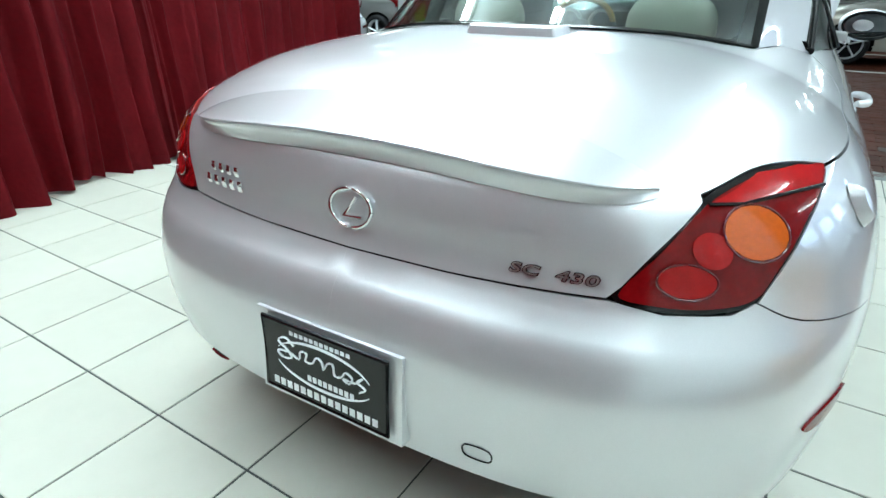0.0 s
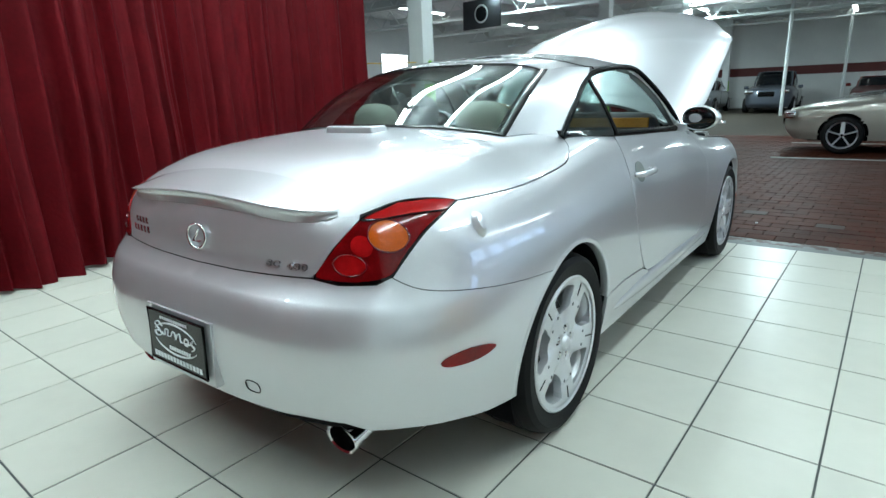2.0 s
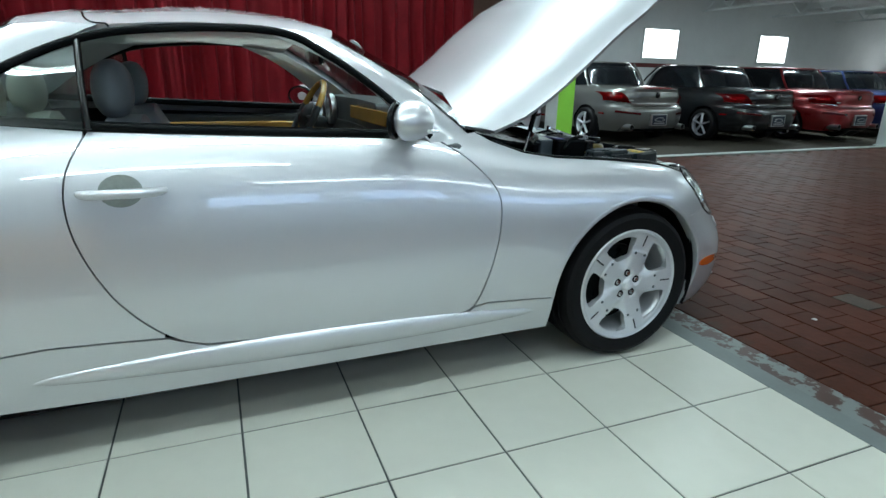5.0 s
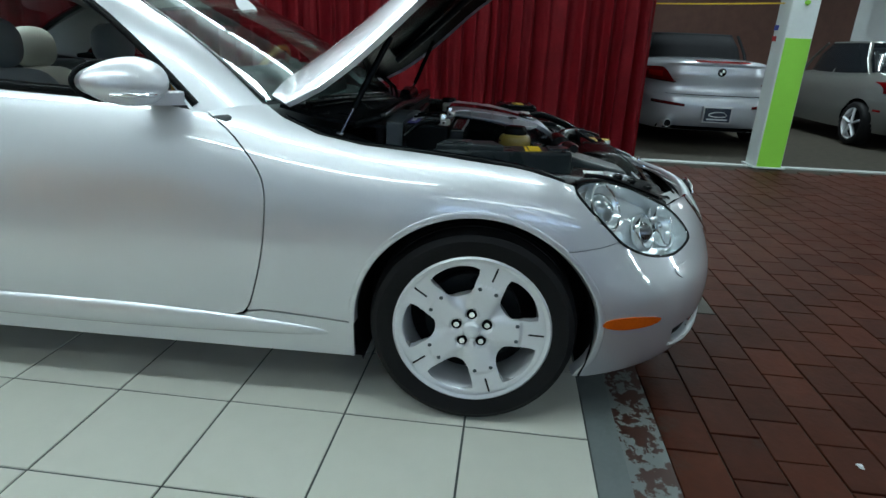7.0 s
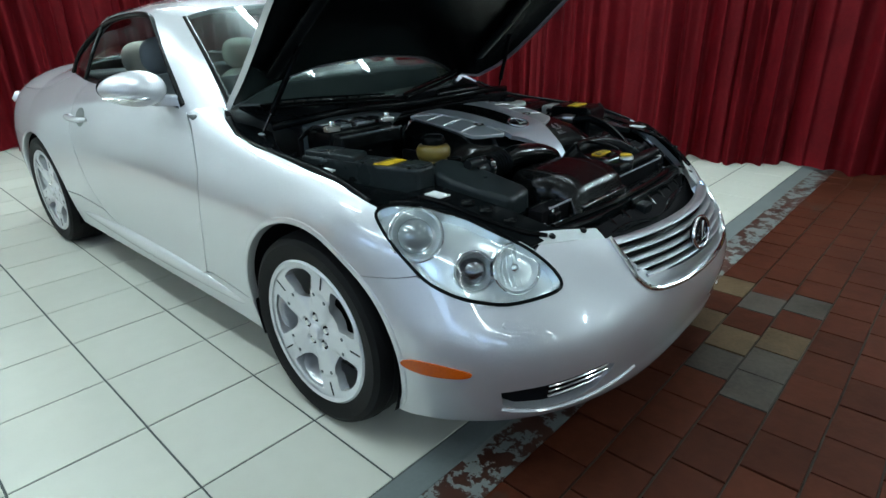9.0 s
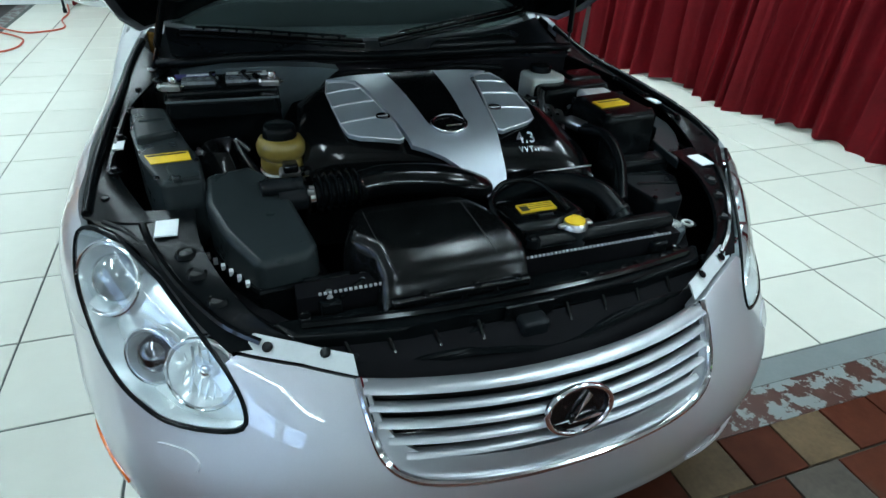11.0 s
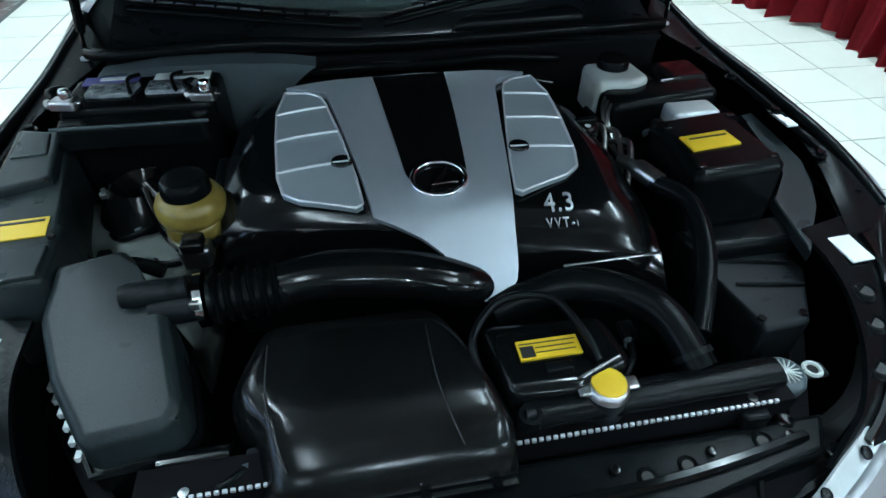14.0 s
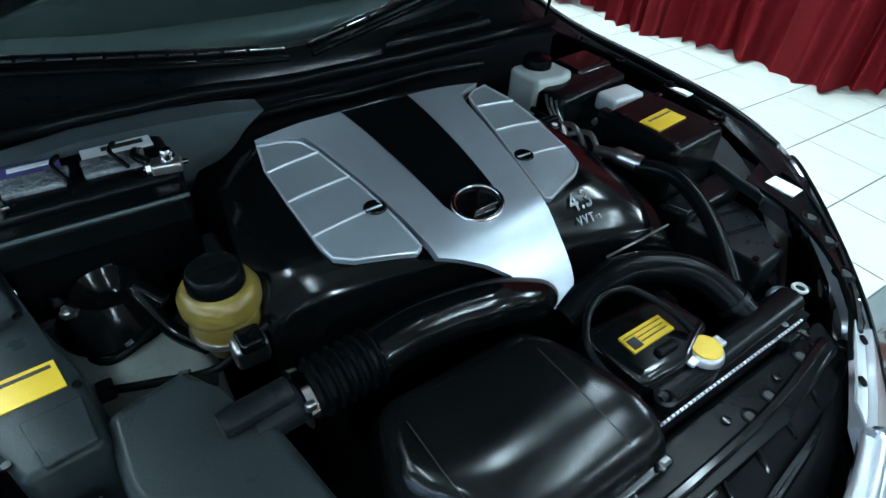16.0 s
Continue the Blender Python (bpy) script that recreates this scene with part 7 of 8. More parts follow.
for s1 in (1, -1):
    for y in (0.92, 1.05, 1.20, 1.35, 1.47):
        p = Vector(body(y, lerp_table([(0.84, 0.883), (0.952, 0.863), (1.18, 0.849), (1.403, 0.828), (1.6, 0.790)], y)))
        ring = part("rail_hole", lathe([(0.007, 0.001), (0.009, 0.003), (0.013, 0.002), (0.014, -0.004)], 12, Matrix.Translation(((p.x - 0.030) * s1, y, p.z - 0.012))), BLACK, car)
        # Black disc drawn for the shade down the rail hole.
        part("bore_shade", lathe([(0.0, 0.0008), (0.0075, 0.0008), (0.0075, -0.002)], 10, Matrix.Translation(((p.x - 0.030) * s1, y, p.z - 0.012))), INK, ring)
for a in (20, 140, 260):
    x, y = 0.535 + 0.062 * math.cos(radians(a)), 1.25 + 0.062 * math.sin(radians(a))
    part("tower_nut", lathe([(0.0, 0.016), (0.005, 0.016), (0.005, 0.008), (0.010, 0.008), (0.011, 0.0)], 6, Matrix.Translation((x, y, 0.778))), DULL_STEEL, strut_r)
for x, y in ((-0.45, 1.50), (-0.575, 1.52), (-0.46, 1.735), (-0.53, 1.735)):
    part("box_screw", lathe([(0.0, 0.004), (0.006, 0.004), (0.007, 0.0)], 10, Matrix.Translation((x, y, 0.748))), GLOSS_BLACK, car)
part("box_rib", tube([(-0.455, 1.60, 0.750), (-0.585, 1.63, 0.750)], 0.004, 6), BLACK, car)
part("box_rib", tube([(-0.462, 1.66, 0.750), (-0.572, 1.68, 0.750)], 0.004, 6), BLACK, car)
for k in range(3):
    y = 1.20 + 0.016 * k
    part("brake_pipe", tube(smooth_line([(-0.40, y, 0.862), (-0.385, y + 0.03, 0.845), (-0.39, y + 0.08, 0.80), (-0.42, y + 0.10, 0.76)], 5), 0.0032, 6), DULL_STEEL, car)
part("firewall_harness", tube(smooth_line([(0.22, 1.005, 0.875), (0.10, 1.02, 0.885), (-0.05, 1.018, 0.880), (-0.20, 1.02, 0.888), (-0.36, 1.01, 0.872)], 6), 0.011, 8), BLACK, car)
part("firewall_pipe", tube(smooth_line([(0.17, 1.03, 0.85), (0.0, 1.045, 0.862), (-0.18, 1.04, 0.858), (-0.34, 1.05, 0.83)], 6), 0.006, 8), GLOSS_BLACK, car)
for x, y, z in ((-0.44, 1.385, 0.8885), (-0.58, 1.36, 0.8885), (-0.575, 1.505, 0.8885), (-0.435, 1.515, 0.8885)):
    part("lid_clip", box(x - 0.008, x + 0.008, y - 0.006, y + 0.006, z - 0.004, z + 0.003, 0.002), GLOSS_BLACK, fl)
for x, y in ((0.745, 1.20), (0.665, 1.30), (0.625, 1.43), (0.70, 1.50)):
    part("lid_screw", lathe([(0.0, 0.003), (0.005, 0.003), (0.006, 0.0)], 10, Matrix.Translation((x, y, 0.8365 if y < 1.31 else 0.818))), GLOSS_BLACK, fz)
part("hose_clip", tube([(-0.312, 1.782, 0.757), (-0.314, 1.790, 0.753)], 0.0295, 18), GREY_PLASTIC, car)
# ---- the hall ----
TURN = -1.3
grid_m = Matrix.Translation((0.915, 1.307, 0)) @ pose(0, 0, 0, 0, 0, TURN)


def structure(name, bm, material, label="", smooth=False):
    return tagged(part(name, bm, material, None, label, smooth), kind="structure")


structure("floor", box(-16, 12, -10, 33, -0.25, -0.012), ASPHALT)
structure("wall_far", box(-16, 12, 30.0, 30.3, 0, 4.6), WALL_WHITE)
structure("wall_left", box(-15.3, -15.0, 9.2, 30.0, 0, 4.6), WALL_WHITE)
structure("wall_left_brick", box(-12.3, -12.0, -10, 9.2, 0, 4.6), BRICK)
structure("wall_return", box(-15.0, -12.0, 9.2, 9.5, 0, 4.6), WALL_WHITE)
structure("wall_right", box(10.0, 10.3, -2.3, 30.0, 0, 4.6), WALL_WHITE)
structure("wall_side", box(3.62, 3.9, -10, -2.3, 0, 4.6), WALL_WHITE)
structure("wall_side_return", box(3.9, 10.3, -2.6, -2.3, 0, 4.6), WALL_WHITE)
structure("wall_back_bay", box(1.98, 3.62, -5.25, -5.05, 0, 4.3), WALL_WHITE)
structure("wall_back", box(-12.0, 3.62, -9.6, -9.3, 0, 4.6), WALL_WHITE)
structure("baseboard", box(3.595, 3.618, -5.05, -2.3, 0, 0.13, 0.004), BLACK)
structure("wall_band", box(-15.0, 10.0, 29.975, 29.998, 1.55, 1.95), STRIPE_RED)
structure("wall_band_lower", box(-14.998, -14.975, 9.5, 29.97, 1.55, 1.70), STRIPE_RED)
bm = box(-16, 12, -10, 31, 4.32, 4.6)
for k in range(150):
    y = -9.9 + k * 0.27
    add_box(bm, -15.9, 11.9, y, y + 0.12, 4.28, 4.322)
structure("ceiling", bm, CEILING_WHITE)
for k, y in enumerate((0.5, 4.4, 8.25, 12.1, 15.95, 19.8, 23.65, 27.5)):
    if y < 2:
        continue
    b = structure("ceiling_beam", box(-15, 10, y - 0.07, y + 0.07, 4.06, 4.28, 0.01), PILLAR_WHITE)
for x in (-9.0, -4.25, 2.0, 6.5):
    structure("ceiling_purlin", box(x - 0.05, x + 0.05, -9.3, 30, 4.13, 4.275, 0.01), PILLAR_WHITE)

for k, y in enumerate((6.3, 10.2, 14.0, 17.9, 21.7, 25.6)):
    tr = structure("roof_truss", box(-15, 10, y - 0.03, y + 0.03, 3.62, 3.70, 0.01), PILLAR_WHITE, "white steel roof truss")
    for j in range(25):
        x = -14.8 + j
        part("web_bar", tube([(x, y, 3.66), (x + 0.5, y, 4.24)], 0.02, 6), PILLAR_WHITE, tr)
        part("web_bar", tube([(x + 0.5, y, 4.24), (x + 1.0, y, 3.66)], 0.02, 6), PILLAR_WHITE, tr)

# garage doors and bright windows in the far and left walls
for k, (x, w, z0, z1) in enumerate(((-13.3, 2.3, 0.0, 2.9), (-9.9, 2.6, 0.0, 2.3), (-6.4, 2.6, 0.0, 2.3))):
    d = structure("door_%d" % (k + 1), box(x - w / 2, x + w / 2, 29.93, 29.972, z0, z1, 0.01), PILLAR_WHITE, "white roller door in the far wall")
    for j in range(6):
        z = z0 + 0.2 + j * (z1 - z0 - 0.3) / 6
        part("door_rib", box(x - w / 2 + 0.05, x + w / 2 - 0.05, 29.915, 29.932, z, z + 0.03), PILLAR_WHITE, d, smooth=False)
    part("door_frame", box(x - w / 2 - 0.1, x + w / 2 + 0.1, 29.90, 29.972, z1, z1 + 0.09), CEILING_WHITE, d, smooth=False)
DAY = mat("daylight_pane", (0.9, 0.97, 1.0), 0.4, emit=5.0)
for k, (x, y, w, z0, z1) in enumerate(((-13.3, 29.9, 1.9, 1.75, 2.7), (-15.0, 22.0, 1.6, 1.9, 2.9), (-15.0, 16.0, 1.6, 1.9, 2.9))):
    if k == 0:
        wn = structure("window_1", box(x - w / 2 - 0.06, x + w / 2 + 0.06, y - 0.02, y + 0.03, z0 - 0.06, z1 + 0.06), PILLAR_WHITE)
        for j in range(2):
            part("pane", box(x - w / 2 + j * (w / 2 + 0.03), x - 0.03 + j * (w / 2 + 0.03), y - 0.035, y - 0.021, z0, z1), DAY, wn, smooth=False)
    else:
        wn = structure("window_%d" % (k + 1), box(x + 0.002, x + 0.05, y - w / 2 - 0.06, y + w / 2 + 0.06, z0 - 0.06, z1 + 0.06), PILLAR_WHITE)
        part("pane", box(x + 0.052, x + 0.064, y - w / 2, y + w / 2, z0, z1), DAY, wn, smooth=False)

# Unseen glowing panes, added to throw bluish light on the car's flank.
BLUE_FILL = mat("blue_fill_pane", (0.45, 0.66, 1.0), 0.4, emit=3.4)
for k, y in enumerate((0.8, 3.6, 6.4, 9.2, 12.0)):
    wn = structure("window_%d" % (k + 4), box(9.93, 9.998, y - 1.06, y + 1.06, 2.24, 3.56), PILLAR_WHITE, "unseen high window added for blue side light")
    for j in (0, 1):
        part("pane", box(9.915, 9.929, y - 0.99 + j * 1.01, y - 0.02 + j * 1.01, 2.30, 3.50), BLUE_FILL, wn, smooth=False)

# pillars
for y in (4.4, 12.1, 19.8, 27.5):
    p = structure("pillar", box(-4.40, -4.12, y - 0.14, y + 0.14, 0, 4.3, 0.012), PILLAR_WHITE, "white square pillar with a lime green face")
    part("lime_face", box(-4.118, -4.112, y - 0.128, y + 0.128, 0.0, 1.36), LIME, p, "lime green painted face", smooth=False)
    part("pillar_foot", box(-4.43, -4.09, y - 0.17, y + 0.17, 0.0, 0.018, 0.004), PILLAR_WHITE, p)
    if y < 5:
        for z, mm in ((1.44, mat("blue_tape", (0.03, 0.06, 0.35), 0.5)), (1.33, mat("red_tape", (0.4, 0.02, 0.02), 0.5))):
            part("tape_mark", box(-4.39, -4.30, y - 0.146, y - 0.141, z, z + 0.05), mm, p, smooth=False)
for x, y in ((-1.2, 22.0), (0.4, 27.0), (5.5, 14.0)):
    structure("pole", tube([(x, y, 0), (x, y, 4.3)], 0.06, 12), PILLAR_WHITE)
rope = thing("rope", "thin yellow rope tied between pillars", "rope")
part("strand", tube([(-4.26 - 0.06 * i, 4.25 - 0.35 * i, 1.70 - 0.03 * math.sin(math.pi * i / 8)) for i in range(9)], 0.008, 6), YELLOW, rope)
part("knot", lathe([(0.0, 0.03), (0.028, 0.01), (0.028, -0.01), (0.0, -0.03)], 10, Matrix.Translation((-4.10, 4.4, 1.70))), LIME, rope)
structure("parking_line", box(-4.31, -4.20, 2.2, 27, -0.012, 0.0035), LINE_PAINT)
for y in (7.8, 10.6, 13.4, 16.2):
    structure("bay_line", box(0.35, 5.4, y - 0.05, y + 0.05, -0.012, 0.0035), LINE_PAINT)

# tube fittings
for bx, by, along, power in BATTENS + [(-11.0, 13.0, True, 0), (-11.0, 20.0, True, 0), (-7.5, 26.0, True, 0), (0.5, 26.0, True, 0), (5.0, 27.0, True, 0), (-2.0, 16.5, True, 0), (3.5, 12.0, True, 0)]:
    f = thing("tube_light_fitting", "white ceiling batten with lit fluorescent tubes", "ceiling light", "ceiling tube lights", at=(bx, by, LAMP_Z), turn=0 if along else 90)
    part("housing", prism([(-0.09, -1.22), (0.09, -1.22), (0.09, 1.22), (-0.09, 1.22)], 0.0, 0.06, 0.01, m=Matrix.Translation((0, 0, 0.0))), PILLAR_WHITE, f)
    for s in (-0.045, 0.045):
        part("tube", tube([(s, -1.2, -0.022), (s, 1.2, -0.022)], 0.018, 8), TUBE, f)
    part("hanger", tube([(0, 0, 0.06), (0, 0, 0.34)], 0.008, 6), DULL_STEEL, f)

# banner and traffic light
bn = thing("banner", "dark hanging banner with a round emblem", "banner", at=(-8.0, 12.0, 3.45), turn=-8)
part("cloth", box(-0.72, 0.72, -0.01, 0.01, -0.4, 0.4), mat("charcoal_cloth", (0.035, 0.04, 0.045), 0.7, vary=0.1), bn, smooth=False)
part("emblem", lathe([(0.0, 0.014), (0.26, 0.014), (0.26, 0.0)], 32, pose(0, 0, 0, 90, 0, 0)), PILLAR_WHITE, bn)
part("emblem_centre", lathe([(0.0, 0.018), (0.21, 0.018), (0.21, 0.0)], 32, pose(0, 0, 0, 90, 0, 0)), GREY_PLASTIC, bn)
part("cord", tube([(-0.68, 0, 0.4), (-0.68, 0, 0.82)], 0.01, 6), DULL_STEEL, bn)
part("cord", tube([(0.68, 0, 0.4), (0.68, 0, 0.82)], 0.01, 6), DULL_STEEL, bn)
tl = thing("traffic_light", "old traffic light with lit red, amber and green lenses", "traffic light", at=(-5.76, 20.4, 2.9))
part("case", box(-0.15, 0.15, -0.10, 0.10, -0.42, 0.42, 0.03), mat("ochre_case", (0.30, 0.14, 0.02), 0.5), tl)
for z, c in ((0.26, (1.0, 0.10, 0.03)), (0.0, (1.0, 0.55, 0.05)), (-0.26, (0.1, 0.9, 0.55))):
    part("lens", lathe([(0.0, 0.03), (0.09, 0.02), (0.115, 0.0)], 20, Matrix.Translation((0, -0.10, z)) @ pose(0, 0, 0, 90, 0, 0)), mat("lit_lens", c, 0.3, emit=3.0), tl)
part("bracket", tube([(0, 0.0, 0.4), (0, 0.0, 1.38)], 0.015, 8), DULL_STEEL, tl)

# curtain: along the side of the bay and round behind it
CURTAIN = smooth_line([(1.95, -4.92, 0), (0.9, -4.88, 0), (-0.4, -4.95, 0), (-1.7, -4.90, 0), (-2.42, -4.80, 0), (-2.64, -4.45, 0), (-2.72, -3.4, 0), (-2.80, -2.2, 0), (-3.17, -0.5, 0), (-3.36, 0.6, 0), (-3.72, 1.6, 0), (-4.02, 2.92, 0)], 14)
curtain_run = [0.0]
for p, q in zip(CURTAIN, CURTAIN[1:]):
    curtain_run.append(curtain_run[-1] + (Vector(q) - Vector(p)).length)


def curtain_at(s):
    """Place on the rail after s metres, and the sideways direction there."""
    k = 0
    while k < len(CURTAIN) - 2 and curtain_run[k + 1] < s:
        k += 1
    p, q = Vector(CURTAIN[k]), Vector(CURTAIN[k + 1])
    d = (q - p).normalized()
    return p + d * (s - curtain_run[k]), d, Vector((d.y, -d.x, 0))


cur = thing("curtain", "long pleated dark red velvet curtain reaching the floor", "curtain")
random.seed(4)
PANELS = 7
for pn in range(PANELS):
    bm = bmesh.new()
    sa, sb = curtain_run[-1] * pn / PANELS, curtain_run[-1] * (pn + 1) / PANELS + 0.06 * (pn < PANELS - 1)
    n = int((sb - sa) / 0.011)
    ph = [random.uniform(0, 6.28) for _ in range(4)]
    rows = []
    for i in range(n + 1):
        s = sa + (sb - sa) * i / n
        base, along, out = curtain_at(s)
        fold = 0.040 * math.sin(s * 41 + 2.0 * math.sin(s * 5.3 + ph[0])) + 0.032 * math.sin(s * 23 + ph[1] + 1.5 * math.sin(s * 3.1)) + 0.024 * math.sin(s * 9.7 + ph[2])
        col = []
        for j in range(9):
            t = j / 8
            z = 0.012 + 3.55 * t + (0.02 * math.sin(s * 7 + ph[3]) if j == 0 else 0)
            sway = 0.02 * math.sin(z * 1.7 + s * 2.2) + 0.012 * math.sin(z * 4.3 + s * 9)
            gather = 1.0 - 0.25 * t + 0.25 * (1 - t) ** 4
            p = base + out * (fold * gather + sway * (1 - t) + 0.05 * (1 - t) ** 6 * math.sin(s * 6.1 + ph[1])) + along * 0.012 * math.sin(s * 41 + 1.5) * gather
            col.append(bm.verts.new((p.x, p.y, z)))
        rows.append(col)
    for a, b in zip(rows, rows[1:]):
        for j in range(8):
            bm.faces.new((a[j], a[j + 1], b[j + 1], b[j]))
    bmesh.ops.solidify(bm, geom=bm.faces[:], thickness=0.004)
    part("curtain_panel", bm, VELVET, cur)
part("curtain_rail", tube([(p[0], p[1], 3.58) for p in CURTAIN], 0.02, 8), DULL_STEEL, cur)
for s in (0.3, 2.4, 4.9, 7.5, 10.0, 12.0):
    p = curtain_at(s)[0]
    part("rail_hanger", tube([(p.x, p.y, 3.58), (p.x, p.y, 4.3)], 0.01, 6), DULL_STEEL, cur)

# cabinet and hose behind the car
cab = thing("cabinet", "low orange oak cabinet on the brick floor", "cabinet")
part("body", box(3.27, 3.60, -2.28, -0.9, 0.05, 1.0, 0.006), CABINET, cab)
part("plinth", box(3.30, 3.58, -2.25, -0.93, 0.0, 0.05), BLACK, cab)
for y in (-2.26, -1.81, -1.36):
    dr = part("door", box(3.252, 3.268, y, y + 0.43, 0.08, 0.97, 0.004), CABINET, cab)
    part("handle", tube([(3.24, y + 0.38, 0.55), (3.235, y + 0.38, 0.68)], 0.006, 6), DULL_STEEL, dr)
hose = thing("air_hose", "thin orange air hose lying on the tiles", "hose")
part("hose", tube(smooth_line([(2.62, -2.86, 0.012), (2.40, -2.90, 0.012), (2.21, -2.99, 0.012), (2.14, -3.07, 0.012), (2.11, -3.20, 0.012), (2.13, -3.39, 0.012), (2.23, -3.55, 0.012), (2.36, -3.68, 0.013), (2.46, -3.80, 0.016), (2.40, -3.84, 0.020), (2.30, -3.72, 0.024), (2.16, -3.65, 0.012), (2.03, -3.67, 0.012), (1.91, -3.75, 0.012), (1.88, -3.88, 0.012), (1.95, -4.17, 0.012), (1.94, -4.50, 0.012), (2.02, -4.95, 0.012)], 7), 0.008, 8), HOSE_RED, hose)
pole = thing("leaning_pole", "thin dark pole leaning against the wall behind the hose", "pole", at=(1.98, -4.55, 0))
part("shaft", tube([(0, 0, 0.03), (0.05, -0.42, 1.45)], 0.013, 10), GREY_PLASTIC, pole)
part("rubber_foot", tube([(0, 0.002, 0.0), (0.002, -0.014, 0.045)], 0.019, 10), BLACK, pole)
wl = thing("paper_scrap", "tiny scrap of white paper on the brick", "litter", at=(0.92, 2.50, 0.001))
part("scrap", prism([(0.0, 0.0), (0.022, 0.004), (0.026, 0.016), (0.006, 0.02)], 0.0, 0.006, 0.001, taper=0.6), WHITE_LABEL, wl)
# ---- parked cars ----
CAR_GLASS = mat("dark_car_glass", (0.008, 0.010, 0.012), 0.06, spec=0.4)


def parked_car(label, color, at, turn, length=4.55, width=1.80, height=1.40, boot=0.95, nose=0.80, soft_top=None, rough=0.28):
    paint = mat("car_paint", color, rough, 0.45, coat=1.0, fleck=0.06)
    c = thing("parked_car", label, "car", "parked cars", at=at, turn=turn)
    L, W = length / 2, width / 2
    axle = 0.295 * length
    peak = boot + 0.045
    tail = spline_table([(0.22, 0.945), (0.30, 0.975), (0.38, 0.992), (0.50, 1.0), (0.60, 0.997), (0.655, 0.985), (0.68, 0.968), (boot - 0.16, 0.962), (boot - 0.06, 0.957), (boot - 0.015, 0.962), (boot + 0.012, 0.90), (boot + 0.030, 0.74), (peak, 0.50)], 0.22, peak)
    front = spline_table([(0.22, 0.93), (0.35, 0.985), (0.50, 1.0), (nose - 0.16, 0.985), (nose - 0.06, 0.95), (nose, 0.86), (nose + 0.07, 0.68), (nose + 0.12, 0.50), (max(nose + 0.16, peak - 0.02), 0.34), (max(nose + 0.18, peak), 0.25)], 0.22, max(nose + 0.18, peak))

    def flank(z):
        k = max(0.0, (z - 0.55) / (peak - 0.55))
        return W * ((1 - k ** 4.5) ** (1 / 4.5) if k < 1 else 0.0) * (1 - 0.05 * (max(0.0, 0.55 - z) / 0.33) ** 2)

    def hull(th, z, off=0.0):
        """A point of the outer skin at the angle th round the car, at the height z."""
        c, s1 = math.cos(th), math.sin(th)
        n = 4.4 if s1 < 0 else 3.6
        r = 1 / (abs(c) ** n + abs(s1) ** n) ** (1 / n)
        return Vector(((flank(z) + off) * r * c, ((tail(z) if s1 < 0 else front(z)) * L + off) * r * s1, z))

    def tail_angle(x, z):
        u = min(abs(x) / max(flank(z), 1e-3), 0.999)
        th = math.atan2(-((1 - u ** 4.4) ** (1 / 4.4)), u)
        return th if x > 0 else -math.pi - th

    heights = [0.22, 0.24, 0.27, 0.30, 0.34, 0.38, 0.42, 0.46, 0.50, 0.54, 0.58, 0.61, 0.64, 0.655, 0.668, 0.68] + [0.68 + (peak - 0.68) * f for f in (0.08, 0.18, 0.28, 0.38, 0.48, 0.58, 0.68, 0.76, 0.82, 0.87, 0.91, 0.94, 0.965, 0.985, 0.999)]
    angles = []
    for i in range(120):
        y = -1 + 2 * (i + 0.5) / 120
        u = abs(y) ** 4
        angles.append(math.atan2(y, (1 - u) ** 0.25))
    angles += [math.pi - a for a in angles[::-1]]
    bm = bmesh.new()
    rows = []
    for z in heights:
        row = []
        for th in angles:
            p = hull(th, z)
            for ya in (-axle, axle):
                d = math.hypot(p.y - ya, z - 0.31)
                if abs(d - 0.355) < 0.022 and abs(p.x) > 0.6 * W:
                    p.y, p.z = ya + (p.y - ya) * 0.355 / d, 0.31 + (z - 0.31) * 0.355 / d
            row.append(bm.verts.new(p))
        rows.append(row)
    m = len(angles)
    for a, b in zip(rows, rows[1:]):
        for j in range(m):
            quad = (a[j], a[(j + 1) % m], b[(j + 1) % m], b[j])
            mid = sum((v.co for v in quad), Vector()) / 4
            if abs(mid.x) > 0.6 * W and min(math.hypot(mid.y - axle, mid.z - 0.31), math.hypot(mid.y + axle, mid.z - 0.31)) < 0.352:
                continue
            bm.faces.new(quad)
    bm.faces.new(rows[-1])
    body_ob = part("body", bm, paint, c)
    part("underbody", box(-W * 0.70, W * 0.70, -L * 0.84, L * 0.82, 0.20, 0.60, 0.03), DEEP, c)

    def tail_patch(name, xs, zs, off, material, parent, label="", n=12):
        """A thin plate that follows the rear skin: xs from inner to outer end, zs the lower and upper edge at 0 to 1."""
        bm = bmesh.new()
        grid = []
        for q in range(n + 1):
            t = q / n
            col = []
            for v in (0.0, 0.25, 0.5, 0.75, 1.0):
                lo, hi = zs(t)
                z = lo + (hi - lo) * v
                col.append(bm.verts.new(hull(tail_angle(xs[0] + (xs[1] - xs[0]) * t, z), z, off if 0 < q < n and 0 < v < 1 else off * 0.3)))
            grid.append(col)
        for a, b in zip(grid, grid[1:]):
            for k in range(4):
                bm.faces.new((a[k], a[k + 1], b[k + 1], b[k]))
        bmesh.ops.solidify(bm, geom=bm.faces[:], thickness=0.006)
        bmesh.ops.recalc_face_normals(bm, faces=bm.faces[:])
        return part(name, bm, material, parent, label)

    # cabin of glass with a painted roof
    base = [(-0.56 * L, 0.70), (-0.30 * L, 0.83), (0.10 * L, 0.84), (0.36 * L, 0.74)]
    roof_z = height
    bm, ring = bmesh.new(), []
    n = 28
